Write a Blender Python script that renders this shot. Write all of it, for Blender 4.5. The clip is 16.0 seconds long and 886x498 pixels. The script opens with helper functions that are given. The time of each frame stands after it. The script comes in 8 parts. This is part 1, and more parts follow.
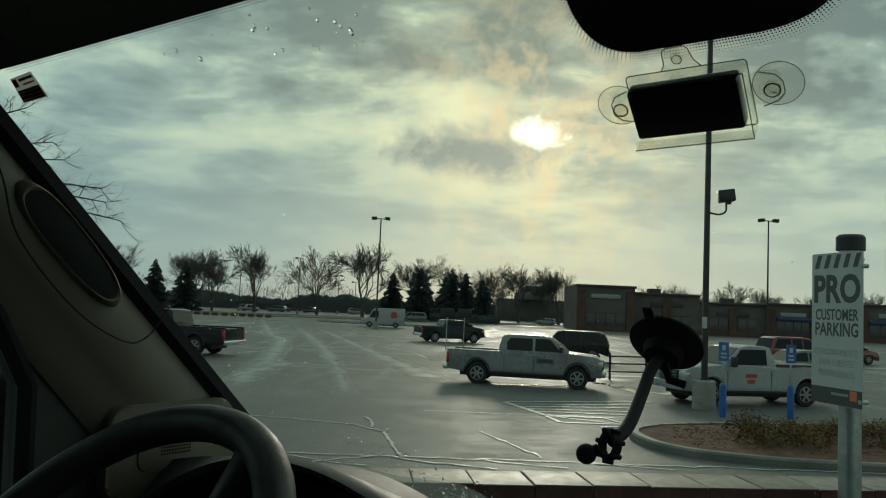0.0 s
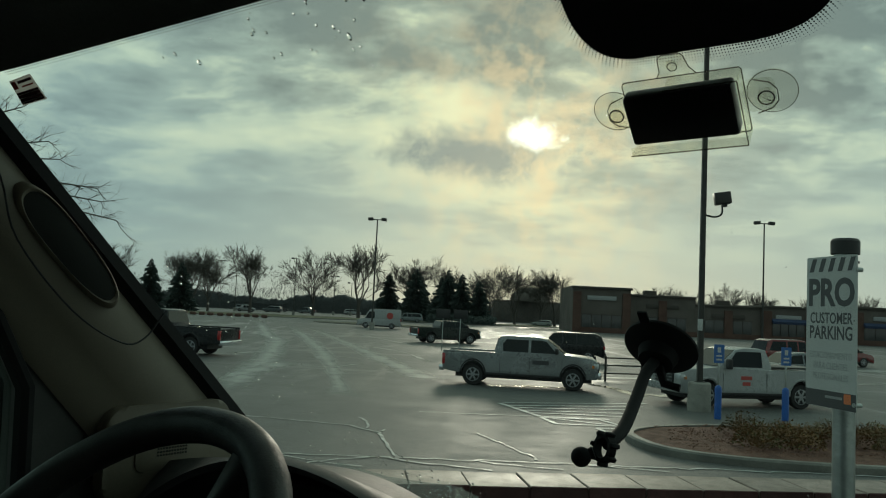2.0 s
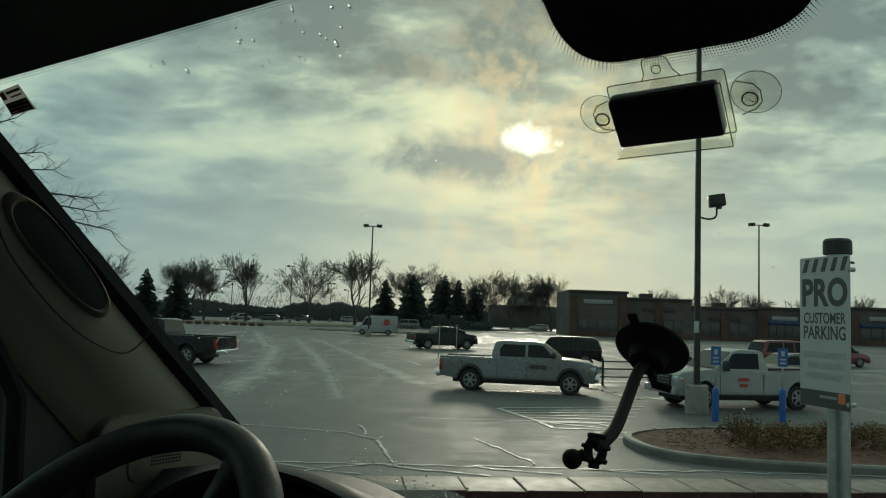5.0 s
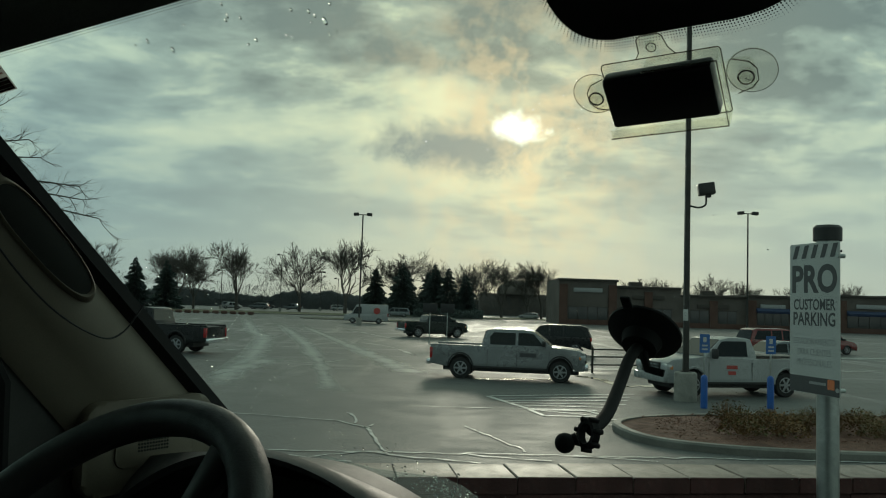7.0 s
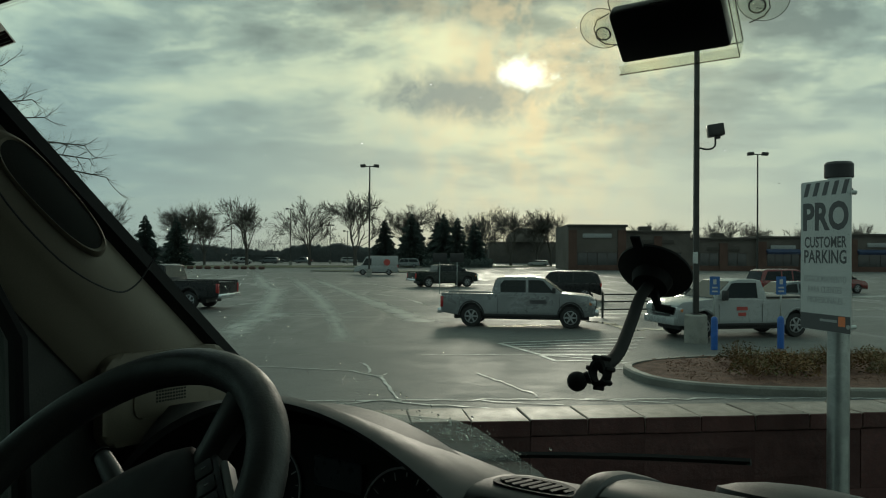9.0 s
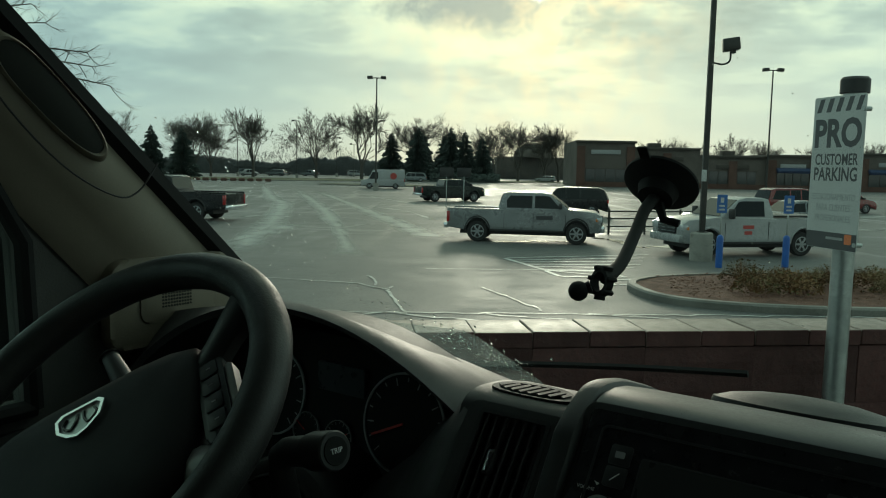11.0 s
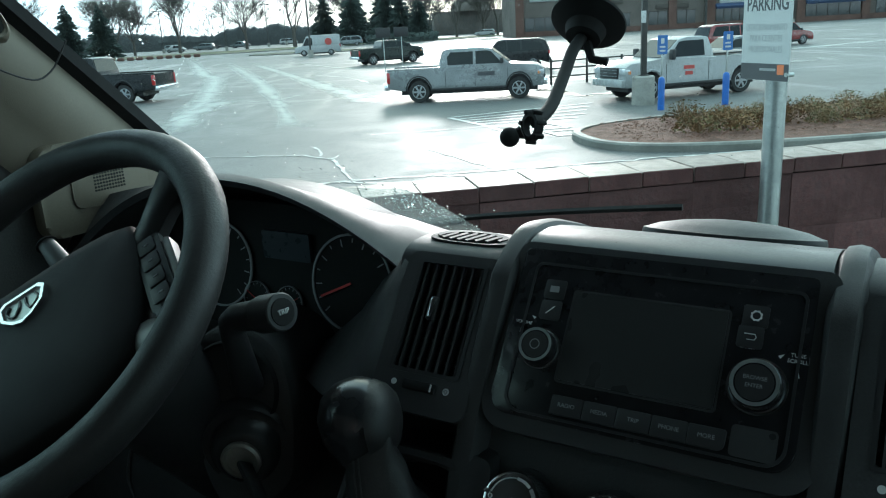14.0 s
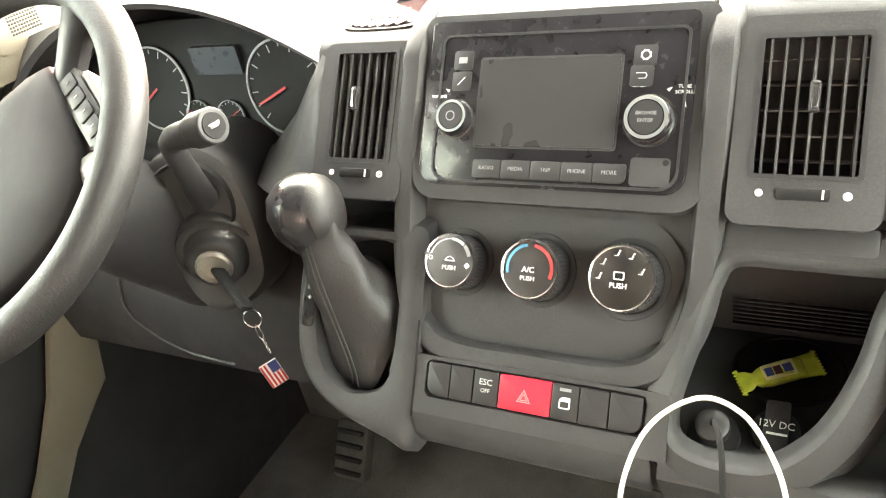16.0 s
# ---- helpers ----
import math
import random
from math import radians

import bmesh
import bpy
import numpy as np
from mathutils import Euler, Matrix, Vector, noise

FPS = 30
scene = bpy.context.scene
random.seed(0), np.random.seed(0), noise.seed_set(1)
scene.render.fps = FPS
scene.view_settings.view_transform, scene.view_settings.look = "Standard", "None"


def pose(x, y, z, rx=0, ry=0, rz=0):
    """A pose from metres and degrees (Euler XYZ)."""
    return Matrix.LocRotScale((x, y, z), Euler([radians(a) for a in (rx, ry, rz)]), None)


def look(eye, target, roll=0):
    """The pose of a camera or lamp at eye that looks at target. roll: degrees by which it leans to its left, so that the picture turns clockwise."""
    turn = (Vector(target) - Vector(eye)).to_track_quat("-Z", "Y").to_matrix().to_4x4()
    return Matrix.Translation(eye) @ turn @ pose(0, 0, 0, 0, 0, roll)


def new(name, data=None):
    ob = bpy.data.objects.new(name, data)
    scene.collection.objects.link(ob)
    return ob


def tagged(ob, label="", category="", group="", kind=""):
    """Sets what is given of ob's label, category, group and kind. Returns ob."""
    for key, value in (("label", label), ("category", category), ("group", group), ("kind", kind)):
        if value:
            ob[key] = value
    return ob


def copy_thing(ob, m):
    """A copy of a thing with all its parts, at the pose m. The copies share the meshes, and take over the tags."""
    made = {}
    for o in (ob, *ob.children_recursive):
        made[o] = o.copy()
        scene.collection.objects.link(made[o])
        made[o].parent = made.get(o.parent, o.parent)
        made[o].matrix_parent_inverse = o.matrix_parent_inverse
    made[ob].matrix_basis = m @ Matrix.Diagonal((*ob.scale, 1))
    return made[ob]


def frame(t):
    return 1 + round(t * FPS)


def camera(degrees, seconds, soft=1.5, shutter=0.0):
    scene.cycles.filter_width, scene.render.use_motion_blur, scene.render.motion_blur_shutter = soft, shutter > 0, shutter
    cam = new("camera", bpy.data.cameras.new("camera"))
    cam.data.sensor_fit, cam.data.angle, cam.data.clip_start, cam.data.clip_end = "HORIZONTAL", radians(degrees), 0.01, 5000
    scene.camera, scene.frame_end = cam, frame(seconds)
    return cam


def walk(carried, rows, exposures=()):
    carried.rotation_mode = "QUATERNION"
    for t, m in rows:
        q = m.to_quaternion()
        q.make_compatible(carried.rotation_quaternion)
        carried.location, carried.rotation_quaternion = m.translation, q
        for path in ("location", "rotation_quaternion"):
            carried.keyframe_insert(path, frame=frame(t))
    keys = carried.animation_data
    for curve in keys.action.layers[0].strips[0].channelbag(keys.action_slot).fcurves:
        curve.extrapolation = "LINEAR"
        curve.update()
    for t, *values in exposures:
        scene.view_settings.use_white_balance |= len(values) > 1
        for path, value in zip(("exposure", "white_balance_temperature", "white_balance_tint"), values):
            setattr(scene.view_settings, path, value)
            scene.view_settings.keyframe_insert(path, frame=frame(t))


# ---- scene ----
# ---- camera ----
cam = camera(58.9, 16.0, 1.1)
PATH = [
    (0.0, pose(0.0003, -0.0001, 2.7996, 94.300, -2.494, 0.002)),
    (0.5, pose(0.0001, -0.0069, 2.8032, 94.524, -2.438, -0.201)),
    (1.0, pose(0.0022, -0.0045, 2.8010, 94.682, -2.431, -0.346)),
    (1.5, pose(0.0011, -0.0041, 2.8008, 94.552, -2.537, -0.338)),
    (2.0, pose(-0.0003, -0.0059, 2.8019, 94.392, -2.728, -0.285)),
    (2.5, pose(0.0022, -0.0032, 2.8007, 94.197, -2.753, -0.186)),
    (3.0, pose(0.0012, -0.0010, 2.7991, 94.158, -2.723, -0.074)),
    (3.5, pose(-0.0008, -0.0091, 2.8071, 94.397, -2.442, 0.080)),
    (4.0, pose(0.0081, -0.0100, 2.8030, 94.851, -1.775, -0.215)),
    (6.5, pose(0.0035, 0.0005, 2.7984, 94.281, -2.338, -1.054)),
    (7.0, pose(0.0060, 0.0041, 2.7953, 94.009, -1.884, -1.236)),
    (7.5, pose(0.0075, -0.0005, 2.7983, 94.202, -1.757, -1.480)),
    (8.0, pose(0.0088, 0.0006, 2.7961, 94.146, -1.517, -1.471)),
    (8.5, pose(0.0015, 0.0012, 2.7988, 92.728, -0.879, -0.884)),
    (9.0, pose(0.0060, 0.0071, 2.7891, 90.328, -0.341, -0.550)),
    (9.5, pose(0.0097, 0.0120, 2.7854, 88.122, -0.475, -0.286)),
    (10.0, pose(0.0109, 0.0108, 2.7829, 85.955, -0.742, 0.067)),
    (12.5, pose(0.0069, 0.0148, 2.7821, 82.518, -1.590, -0.402)),
    (13.0, pose(0.0114, 0.0159, 2.7741, 80.363, -0.061, -1.191)),
    (13.5, pose(0.0228, 0.0179, 2.7675, 76.927, 1.774, -3.114)),
    (14.0, pose(0.0233, 0.0050, 2.7747, 74.080, 3.013, -4.548)),
    (14.5, pose(0.0309, -0.0040, 2.7714, 67.437, 5.757, -6.405)),
    (15.0, pose(0.0379, -0.0081, 2.7642, 61.869, 8.550, -8.369)),
    (15.5, pose(0.0518, -0.0140, 2.7596, 58.452, 10.775, -9.582)),
    (16.0, pose(0.0638, -0.0418, 2.7799, 58.025, 11.088, -9.728)),
]
walk(cam, PATH, [(0, 0.05, 6350, 5), (9, 0.05, 6350, 5), (10, 0.25, 6350, 3), (12.5, 0.75, 6150, -1), (13, 0.75, 5950, -3), (13.5, 1.6, 5600, 2), (14, 2.15, 5450, 13), (14.5, 3.0, 5450, 19), (15, 5.4, 5800, 22), (15.5, 6.5, 7400, 36), (16, 6.6, 7800, 42)])

# world: broken overcast with the low sun behind thin cloud
SUN_EL, SUN_AZ = 12.9, 6.6
SUN = Vector((math.sin(radians(SUN_AZ)) * math.cos(radians(SUN_EL)), math.cos(radians(SUN_AZ)) * math.cos(radians(SUN_EL)), math.sin(radians(SUN_EL))))


class Nodes:
    """Short hand for node trees."""

    def __init__(self, tree):
        self.tree = tree
        tree.nodes.clear()

    def add(self, kind, inputs=None, **props):
        n = self.tree.nodes.new(kind)
        for k, v in props.items():
            setattr(n, k, v)
        for k, v in (inputs or {}).items():
            self.link(v, n.inputs[k])
        return n

    def link(self, v, socket):
        if isinstance(v, bpy.types.NodeSocket):
            self.tree.links.new(v, socket)
        else:
            socket.default_value = v

    def math(self, op, a, b=0.0, clamp=False):
        n = self.add("ShaderNodeMath", {0: a, 1: b}, operation=op)
        n.use_clamp = clamp
        return n.outputs[0]

    def mix(self, fac, a, b):
        n = self.add("ShaderNodeMix", data_type="RGBA")
        self.link(fac, n.inputs[0]), self.link(a, n.inputs[6]), self.link(b, n.inputs[7])
        return n.outputs[2]

    def noise(self, vec, scale, detail=4.0, rough=0.55, distortion=0.0):
        return self.add("ShaderNodeTexNoise", {"Vector": vec, "Scale": scale, "Detail": detail, "Roughness": rough, "Distortion": distortion}).outputs["Fac"]

    def ramp(self, fac, *stops):
        n = self.add("ShaderNodeValToRGB", {0: fac})
        e = n.color_ramp.elements
        while len(e) < len(stops):
            e.new(0.5)
        for el, (p, c) in zip(e, stops):
            el.position, el.color = p, (*c, 1) if len(c) == 3 else c
        return n.outputs[0]

    def span(self, v, a, b, c=0.0, d=1.0):
        return self.add("ShaderNodeMapRange", {0: v, 1: a, 2: b, 3: c, 4: d}).outputs[0]


world = bpy.data.worlds.new("sky")
scene.world = world
world.use_nodes = True
N = Nodes(world.node_tree)
way = N.add("ShaderNodeTexCoord").outputs["Generated"]
sep = N.add("ShaderNodeSeparateXYZ", {0: way})
up = N.math("MAXIMUM", sep.outputs[2], 0.0)
den = N.math("ADD", up, 0.24)
flat = N.add("ShaderNodeCombineXYZ", {0: N.math("DIVIDE", sep.outputs[0], den), 1: N.math("DIVIDE", sep.outputs[1], den), 2: 0.0}).outputs[0]
flat = N.add("ShaderNodeVectorMath", {0: flat, 1: (3.1, 1.7, 0.0)}, operation="ADD").outputs[0]
flat = N.add("ShaderNodeVectorMath", {0: flat, 1: (0.85, 1.0, 1.0)}, operation="MULTIPLY").outputs[0]
big = N.noise(flat, 1.7, 4.0, 0.5, 0.1)
fine = N.noise(flat, 4.8, 7.0, 0.6, 0.2)
cloud = N.math("ADD", N.math("MULTIPLY", big, 0.62), N.math("MULTIPLY", fine, 0.38))
cosun = N.add("ShaderNodeVectorMath", {0: way, 1: tuple(SUN)}, operation="DOT_PRODUCT").outputs["Value"]
wide = N.math("POWER", N.math("MAXIMUM", cosun, 0.0), 7.0)
near = N.math("POWER", N.math("MAXIMUM", cosun, 0.0), 160.0)
# a darker bank beside the sun
for where, stretch, reach, least, most in (((0.40, 0.86, 0.30), 1.4, 0.36, -0.04, 0.11), ((-0.10, 0.93, 0.36), 2.0, 0.40, 0.01, 0.13), ((-0.45, 0.88, 0.10), 2.5, 0.35, 0.0, 0.09)):
    bank = N.add("ShaderNodeVectorMath", {0: way, 1: where}, operation="SUBTRACT").outputs[0]
    bank = N.add("ShaderNodeVectorMath", {0: bank, 1: (1.0, 1.0, stretch)}, operation="MULTIPLY").outputs[0]
    bank = N.add("ShaderNodeVectorMath", {0: bank}, operation="LENGTH").outputs["Value"]
    cloud = N.math("ADD", cloud, N.math("MULTIPLY", N.span(bank, 0.0, reach, 1.0, 0.0), N.span(fine, 0.30, 0.62, least, most)))
shade = N.ramp(cloud, (0.38, (0.74, 0.80, 0.63)), (0.48, (0.52, 0.61, 0.53)), (0.54, (0.33, 0.415, 0.405)), (0.65, (0.18, 0.235, 0.245)))
away = N.mix(N.math("MULTIPLY", wide, 1.0, True), (0.84, 0.95, 0.98, 1), (1.22, 1.12, 0.90, 1))
front = N.span(cosun, -0.3, 0.5, 0.66, 1.0)
away = N.add("ShaderNodeVectorMath", {0: away, 1: front}, operation="MULTIPLY").outputs[0]
tint = N.add("ShaderNodeMix", data_type="RGBA", blend_type="MULTIPLY")
N.link(1.0, tint.inputs[0]), N.link(shade, tint.inputs[6]), N.link(away, tint.inputs[7])
thin = N.span(cloud, 0.42, 0.58, 1.0, 0.06)
glow = N.mix(N.math("MULTIPLY", N.math("MULTIPLY", near, thin), 0.62, True), tint.outputs[2], (0.95, 0.78, 0.47, 1))
low = N.math("MULTIPLY", N.span(up, 0.04, 0.27, 0.94, 0.0), N.span(near, 0.0, 0.5, 1.0, 0.35))
aside = N.span(sep.outputs[0], -0.42, 0.16, 0.0, 1.0)
glow = N.mix(low, glow, N.mix(fine, N.mix(aside, (0.200, 0.300, 0.320, 1), (0.33, 0.415, 0.40, 1)), N.mix(aside, (0.320, 0.425, 0.430, 1), (0.49, 0.545, 0.485, 1))))
edge = N.add("ShaderNodeVectorMath", {0: way, 1: (0.030, 0.980, 0.195)}, operation="SUBTRACT").outputs[0]
edge = N.add("ShaderNodeVectorMath", {0: edge, 1: (1.0, 1.0, 3.2)}, operation="MULTIPLY").outputs[0]
edge = N.add("ShaderNodeVectorMath", {0: edge}, operation="LENGTH").outputs["Value"]
ragged = N.noise(way, 26.0, 6.0, 0.62, 0.3)
edge = N.math("ADD", edge, N.math("MULTIPLY", N.math("SUBTRACT", ragged, 0.5), 0.20))
warm = N.math("MULTIPLY", N.math("POWER", N.math("MAXIMUM", cosun, 0.0), 90.0), N.span(ragged, 0.44, 0.62, 0.0, 0.72))
glow = N.mix(warm, glow, (0.86, 0.66, 0.38, 1))
glow = N.mix(N.span(edge, 0.045, 0.125, 0.92, 0.0), glow, (0.215, 0.27, 0.265, 1))
# the sun's ragged bright patch behind thin cloud
patch = N.add("ShaderNodeVectorMath", {0: way, 1: tuple(SUN)}, operation="SUBTRACT").outputs[0]
patch = N.add("ShaderNodeVectorMath", {0: patch, 1: (0.78, 0.78, 1.65)}, operation="MULTIPLY").outputs[0]
patch = N.add("ShaderNodeVectorMath", {0: patch}, operation="LENGTH").outputs["Value"]
patch = N.math("ADD", patch, N.math("MULTIPLY", N.math("SUBTRACT", ragged, 0.5), 0.095))
core = N.math("POWER", N.span(patch, 0.0, 0.037, 1.0, 0.0), 1.2)
disc = N.add("ShaderNodeMix", data_type="RGBA", blend_type="ADD")
N.link(1.0, disc.inputs[0]), N.link(glow, disc.inputs[6])
corecol = N.mix(core, (0, 0, 0, 1), (2.0, 1.9, 1.55, 1))
N.link(corecol, disc.inputs[7])
clear = N.add("ShaderNodeTexSky", sky_type="NISHITA", sun_disc=False, sun_elevation=radians(SUN_EL), sun_rotation=radians(SUN_AZ))
back1 = N.add("ShaderNodeBackground", {0: clear.outputs[0], 1: 0.005})
back2 = N.add("ShaderNodeBackground", {0: disc.outputs[2], 1: 0.93})
both = N.add("ShaderNodeAddShader", {0: back1.outputs[0], 1: back2.outputs[0]})
N.add("ShaderNodeOutputWorld", {0: both.outputs[0]})

sun = new("sun", bpy.data.lights.new("sun", "SUN"))
sun.data.energy, sun.data.angle, sun.data.color = 0.5, radians(10), (1.0, 0.9, 0.74)
sun.matrix_world = look(SUN * 60, (0, 0, 0))

# ---- materials ----
def mat(name, color, rough=0.6, metal=0.0, scale=40.0, var=0.12, bump=0.15, bscale=None, coarse=None, cvar=0.0, coat=0.0, spec=0.5, objvar=0.0, depth=0.002):
    """A surface with fine grain (scale per metre), coarse stains, and relief."""
    m = bpy.data.materials.new(name)
    m.use_nodes = True
    n = Nodes(m.node_tree)
    vec = n.add("ShaderNodeTexCoord").outputs["Object"]
    grain = n.noise(vec, scale, 5.0, 0.6)
    dark, light = tuple(c * (1 - var) for c in color), tuple(min(1, c * (1 + var)) for c in color)
    col = n.ramp(grain, (0.3, dark), (0.7, light))
    rgh = n.span(grain, 0.3, 0.7, max(0.02, rough - 0.07), min(1, rough + 0.07))
    if coarse:
        stain = n.noise(vec, coarse, 4.0, 0.6, 0.4)
        col = n.mix(n.span(stain, 0.38, 0.66, 0.0, 1.0), col, tuple(c * (1 - cvar) for c in color) + (1,))
        rgh = n.math("ADD", rgh, n.span(stain, 0.35, 0.65, -0.08, 0.08), True)
    if objvar:
        r = n.add("ShaderNodeObjectInfo").outputs["Random"]
        k = n.span(r, 0.0, 1.0, 1 - objvar, 1 + objvar)
        mul = n.add("ShaderNodeVectorMath", {0: col, 1: k}, operation="MULTIPLY")
        col = mul.outputs[0]
    p = n.add("ShaderNodeBsdfPrincipled", {"Base Color": col, "Roughness": rgh, "Metallic": metal, "Coat Weight": coat, "Specular IOR Level": spec})
    if bump:
        h = n.noise(vec, bscale or scale, 4.0, 0.6)
        b = n.add("ShaderNodeBump", {"Strength": bump, "Distance": depth, "Height": h})
        n.link(b.outputs[0], p.inputs["Normal"])
    n.add("ShaderNodeOutputMaterial", {0: p.outputs[0]})
    return m


def glass(name, tint=(0.93, 0.96, 0.94), gloss=0.06, rough=0.02):
    m = bpy.data.materials.new(name)
    m.use_nodes = True
    n = Nodes(m.node_tree)
    a = n.add("ShaderNodeBsdfTransparent", {0: (*tint, 1)})
    b = n.add("ShaderNodeBsdfGlossy", {0: (1, 1, 1, 1), 1: rough})
    x = n.add("ShaderNodeMixShader", {0: gloss, 1: a.outputs[0], 2: b.outputs[0]})
    n.add("ShaderNodeOutputMaterial", {0: x.outputs[0]})
    return m


def lot_material():
    """Damp asphalt: aggregate, patches, drying stains and wet films that mirror the sky."""
    m = bpy.data.materials.new("damp_asphalt")
    m.use_nodes = True
    n = Nodes(m.node_tree)
    vec = n.add("ShaderNodeTexCoord").outputs["Object"]
    grit = n.noise(vec, 60.0, 3.0, 0.7)
    stone = n.noise(vec, 24.0, 2.0, 0.5)
    pit = n.noise(vec, 7.0, 6.0, 0.8)
    patch = n.noise(vec, 0.10, 5.0, 0.62, 0.6)
    blot = n.noise(vec, 0.8, 6.0, 0.68, 0.4)
    long = n.add("ShaderNodeMapping", {0: vec, 2: (0, 0, radians(20)), 3: (0.35, 0.045, 1)}).outputs[0]
    wet = n.noise(long, 1.0, 6.0, 0.6, 1.2)
    cross = n.noise(n.add("ShaderNodeMapping", {0: vec, 3: (0.05, 0.45, 1)}).outputs[0], 1.0, 6.0, 0.65, 0.8)
    far = n.span(n.add("ShaderNodeSeparateXYZ", {0: vec}).outputs[1], 24.0, 34.0, 0.0, 1.0)  # the lot drains away from the wall
    w = n.math("MAXIMUM", n.math("MULTIPLY", n.span(wet, 0.54, 0.64), n.math("ADD", n.math("MULTIPLY", far, 0.7), 0.3)), n.math("MULTIPLY", n.math("MULTIPLY", n.span(cross, 0.57, 0.64), 0.9), far))
    speck = n.math("ADD", n.math("MULTIPLY", grit, 0.15), n.math("ADD", n.math("MULTIPLY", stone, 0.50), n.math("MULTIPLY", pit, 0.35)))
    col = n.ramp(speck, (0.42, (0.034, 0.036, 0.036)), (0.60, (0.165, 0.170, 0.163)))
    col = n.mix(n.math("MULTIPLY", n.span(patch, 0.35, 0.7), 0.35), col, (0.094, 0.098, 0.095, 1))
    col = n.mix(n.span(blot, 0.52, 0.72, 0.0, 0.45), col, (0.050, 0.053, 0.052, 1))
    col = n.mix(n.math("MULTIPLY", w, 0.6), col, (0.030, 0.032, 0.032, 1))
    rgh = n.math("SUBTRACT", n.math("ADD", n.span(patch, 0.3, 0.7, 0.52, 0.66), n.span(blot, 0.35, 0.7, 0.06, -0.08)), n.math("MULTIPLY", w, 0.24))
    p = n.add("ShaderNodeBsdfPrincipled", {"Base Color": col, "Roughness": rgh, "Specular IOR Level": 0.42})
    b = n.add("ShaderNodeBump", {"Strength": n.math("SUBTRACT", 0.75, n.math("MULTIPLY", w, 0.60)), "Distance": 0.010, "Height": speck})
    n.link(b.outputs[0], p.inputs["Normal"])
    n.add("ShaderNodeOutputMaterial", {0: p.outputs[0]})
    return m


M_LOT = lot_material()
def streak_material():
    """Pale grey surface with a ragged, fading margin."""
    m = bpy.data.materials.new("pale_ragged_streak")
    m.use_nodes = True
    n = Nodes(m.node_tree)
    vec = n.add("ShaderNodeTexCoord").outputs["Object"]
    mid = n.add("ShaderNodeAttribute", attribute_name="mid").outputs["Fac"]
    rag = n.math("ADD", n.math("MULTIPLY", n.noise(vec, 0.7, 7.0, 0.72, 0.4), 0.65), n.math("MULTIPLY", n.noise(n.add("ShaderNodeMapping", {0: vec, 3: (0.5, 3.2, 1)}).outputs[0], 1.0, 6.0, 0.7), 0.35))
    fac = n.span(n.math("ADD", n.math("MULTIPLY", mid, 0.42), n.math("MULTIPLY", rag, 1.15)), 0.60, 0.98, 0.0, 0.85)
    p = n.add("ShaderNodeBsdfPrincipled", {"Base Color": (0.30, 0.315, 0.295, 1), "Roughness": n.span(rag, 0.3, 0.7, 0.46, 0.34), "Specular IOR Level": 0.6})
    t = n.add("ShaderNodeBsdfTransparent")
    x = n.add("ShaderNodeMixShader", {0: fac, 1: t.outputs[0], 2: p.outputs[0]})
    n.add("ShaderNodeOutputMaterial", {0: x.outputs[0]})
    return m


M_STREAK = streak_material()
M_PAINT = mat("worn_white_line_paint", (0.60, 0.61, 0.59), 0.48, scale=9, var=0.3, bump=0.2, coarse=2.0, cvar=0.35)
M_SEAL = mat("pale_crack_filler", (0.50, 0.505, 0.48), 0.50, scale=20, var=0.3, bump=0.2, coarse=3, cvar=0.4)
M_CONC = mat("weathered_concrete", (0.30, 0.29, 0.26), 0.8, scale=25, var=0.2, bump=0.4, coarse=1.6, cvar=0.35)
M_KERB = mat("damp_kerb_concrete", (0.17, 0.165, 0.145), 0.6, scale=30, var=0.25, bump=0.4, coarse=1.2, cvar=0.4)
M_BLOCK = mat("red_split_face_block", (0.078, 0.030, 0.028), 0.85, scale=60, var=0.35, bump=0.8, bscale=38, coarse=7, cvar=0.3, objvar=0.18, depth=0.008)
# cap concrete paled: the wet tops' sky reflection is put into the colour
M_CAP = mat("pink_cap_with_sheen", (0.24, 0.185, 0.155), 0.50, scale=130, var=0.5, bump=0.5, coarse=6, cvar=0.45, objvar=0.22)
M_MULCH = mat("red_brown_mulch", (0.16, 0.075, 0.05), 0.9, scale=35, var=0.5, bump=1.0, coarse=4, cvar=0.4, depth=0.03)
M_GRASS = mat("dormant_grass", (0.085, 0.095, 0.04), 0.95, scale=8, var=0.4, bump=0.8, coarse=0.4, cvar=0.4, depth=0.03)
M_LEAF = mat("rust_and_olive_shrub_leaves", (0.21, 0.115, 0.045), 0.8, scale=7, var=0.55, bump=0.1, coarse=3, cvar=0.4)
M_LEAF2 = mat("olive_shrub_leaves", (0.13, 0.115, 0.045), 0.8, scale=7, var=0.5, bump=0.1, coarse=3, cvar=0.4)
M_BARK = mat("dark_bark", (0.085, 0.076, 0.066), 0.9, scale=25, var=0.3, bump=0.5)
M_NEEDLE = mat("spruce_needles", (0.040, 0.056, 0.050), 0.85, scale=4, var=0.5, bump=0.2)
M_BRUSH = mat("far_leafless_brush", (0.075, 0.080, 0.080), 0.95, scale=1.5, var=0.5, bump=0.3, coarse=0.15, cvar=0.3)
M_POLE = mat("dark_bronze_painted_steel", (0.035, 0.034, 0.03), 0.42, 0.2, scale=30, var=0.2, bump=0.1, coarse=4, cvar=0.3)
M_GALV = mat("galvanised_steel", (0.46, 0.49, 0.48), 0.40, 0.85, scale=50, var=0.2, bump=0.1, coarse=9, cvar=0.25)
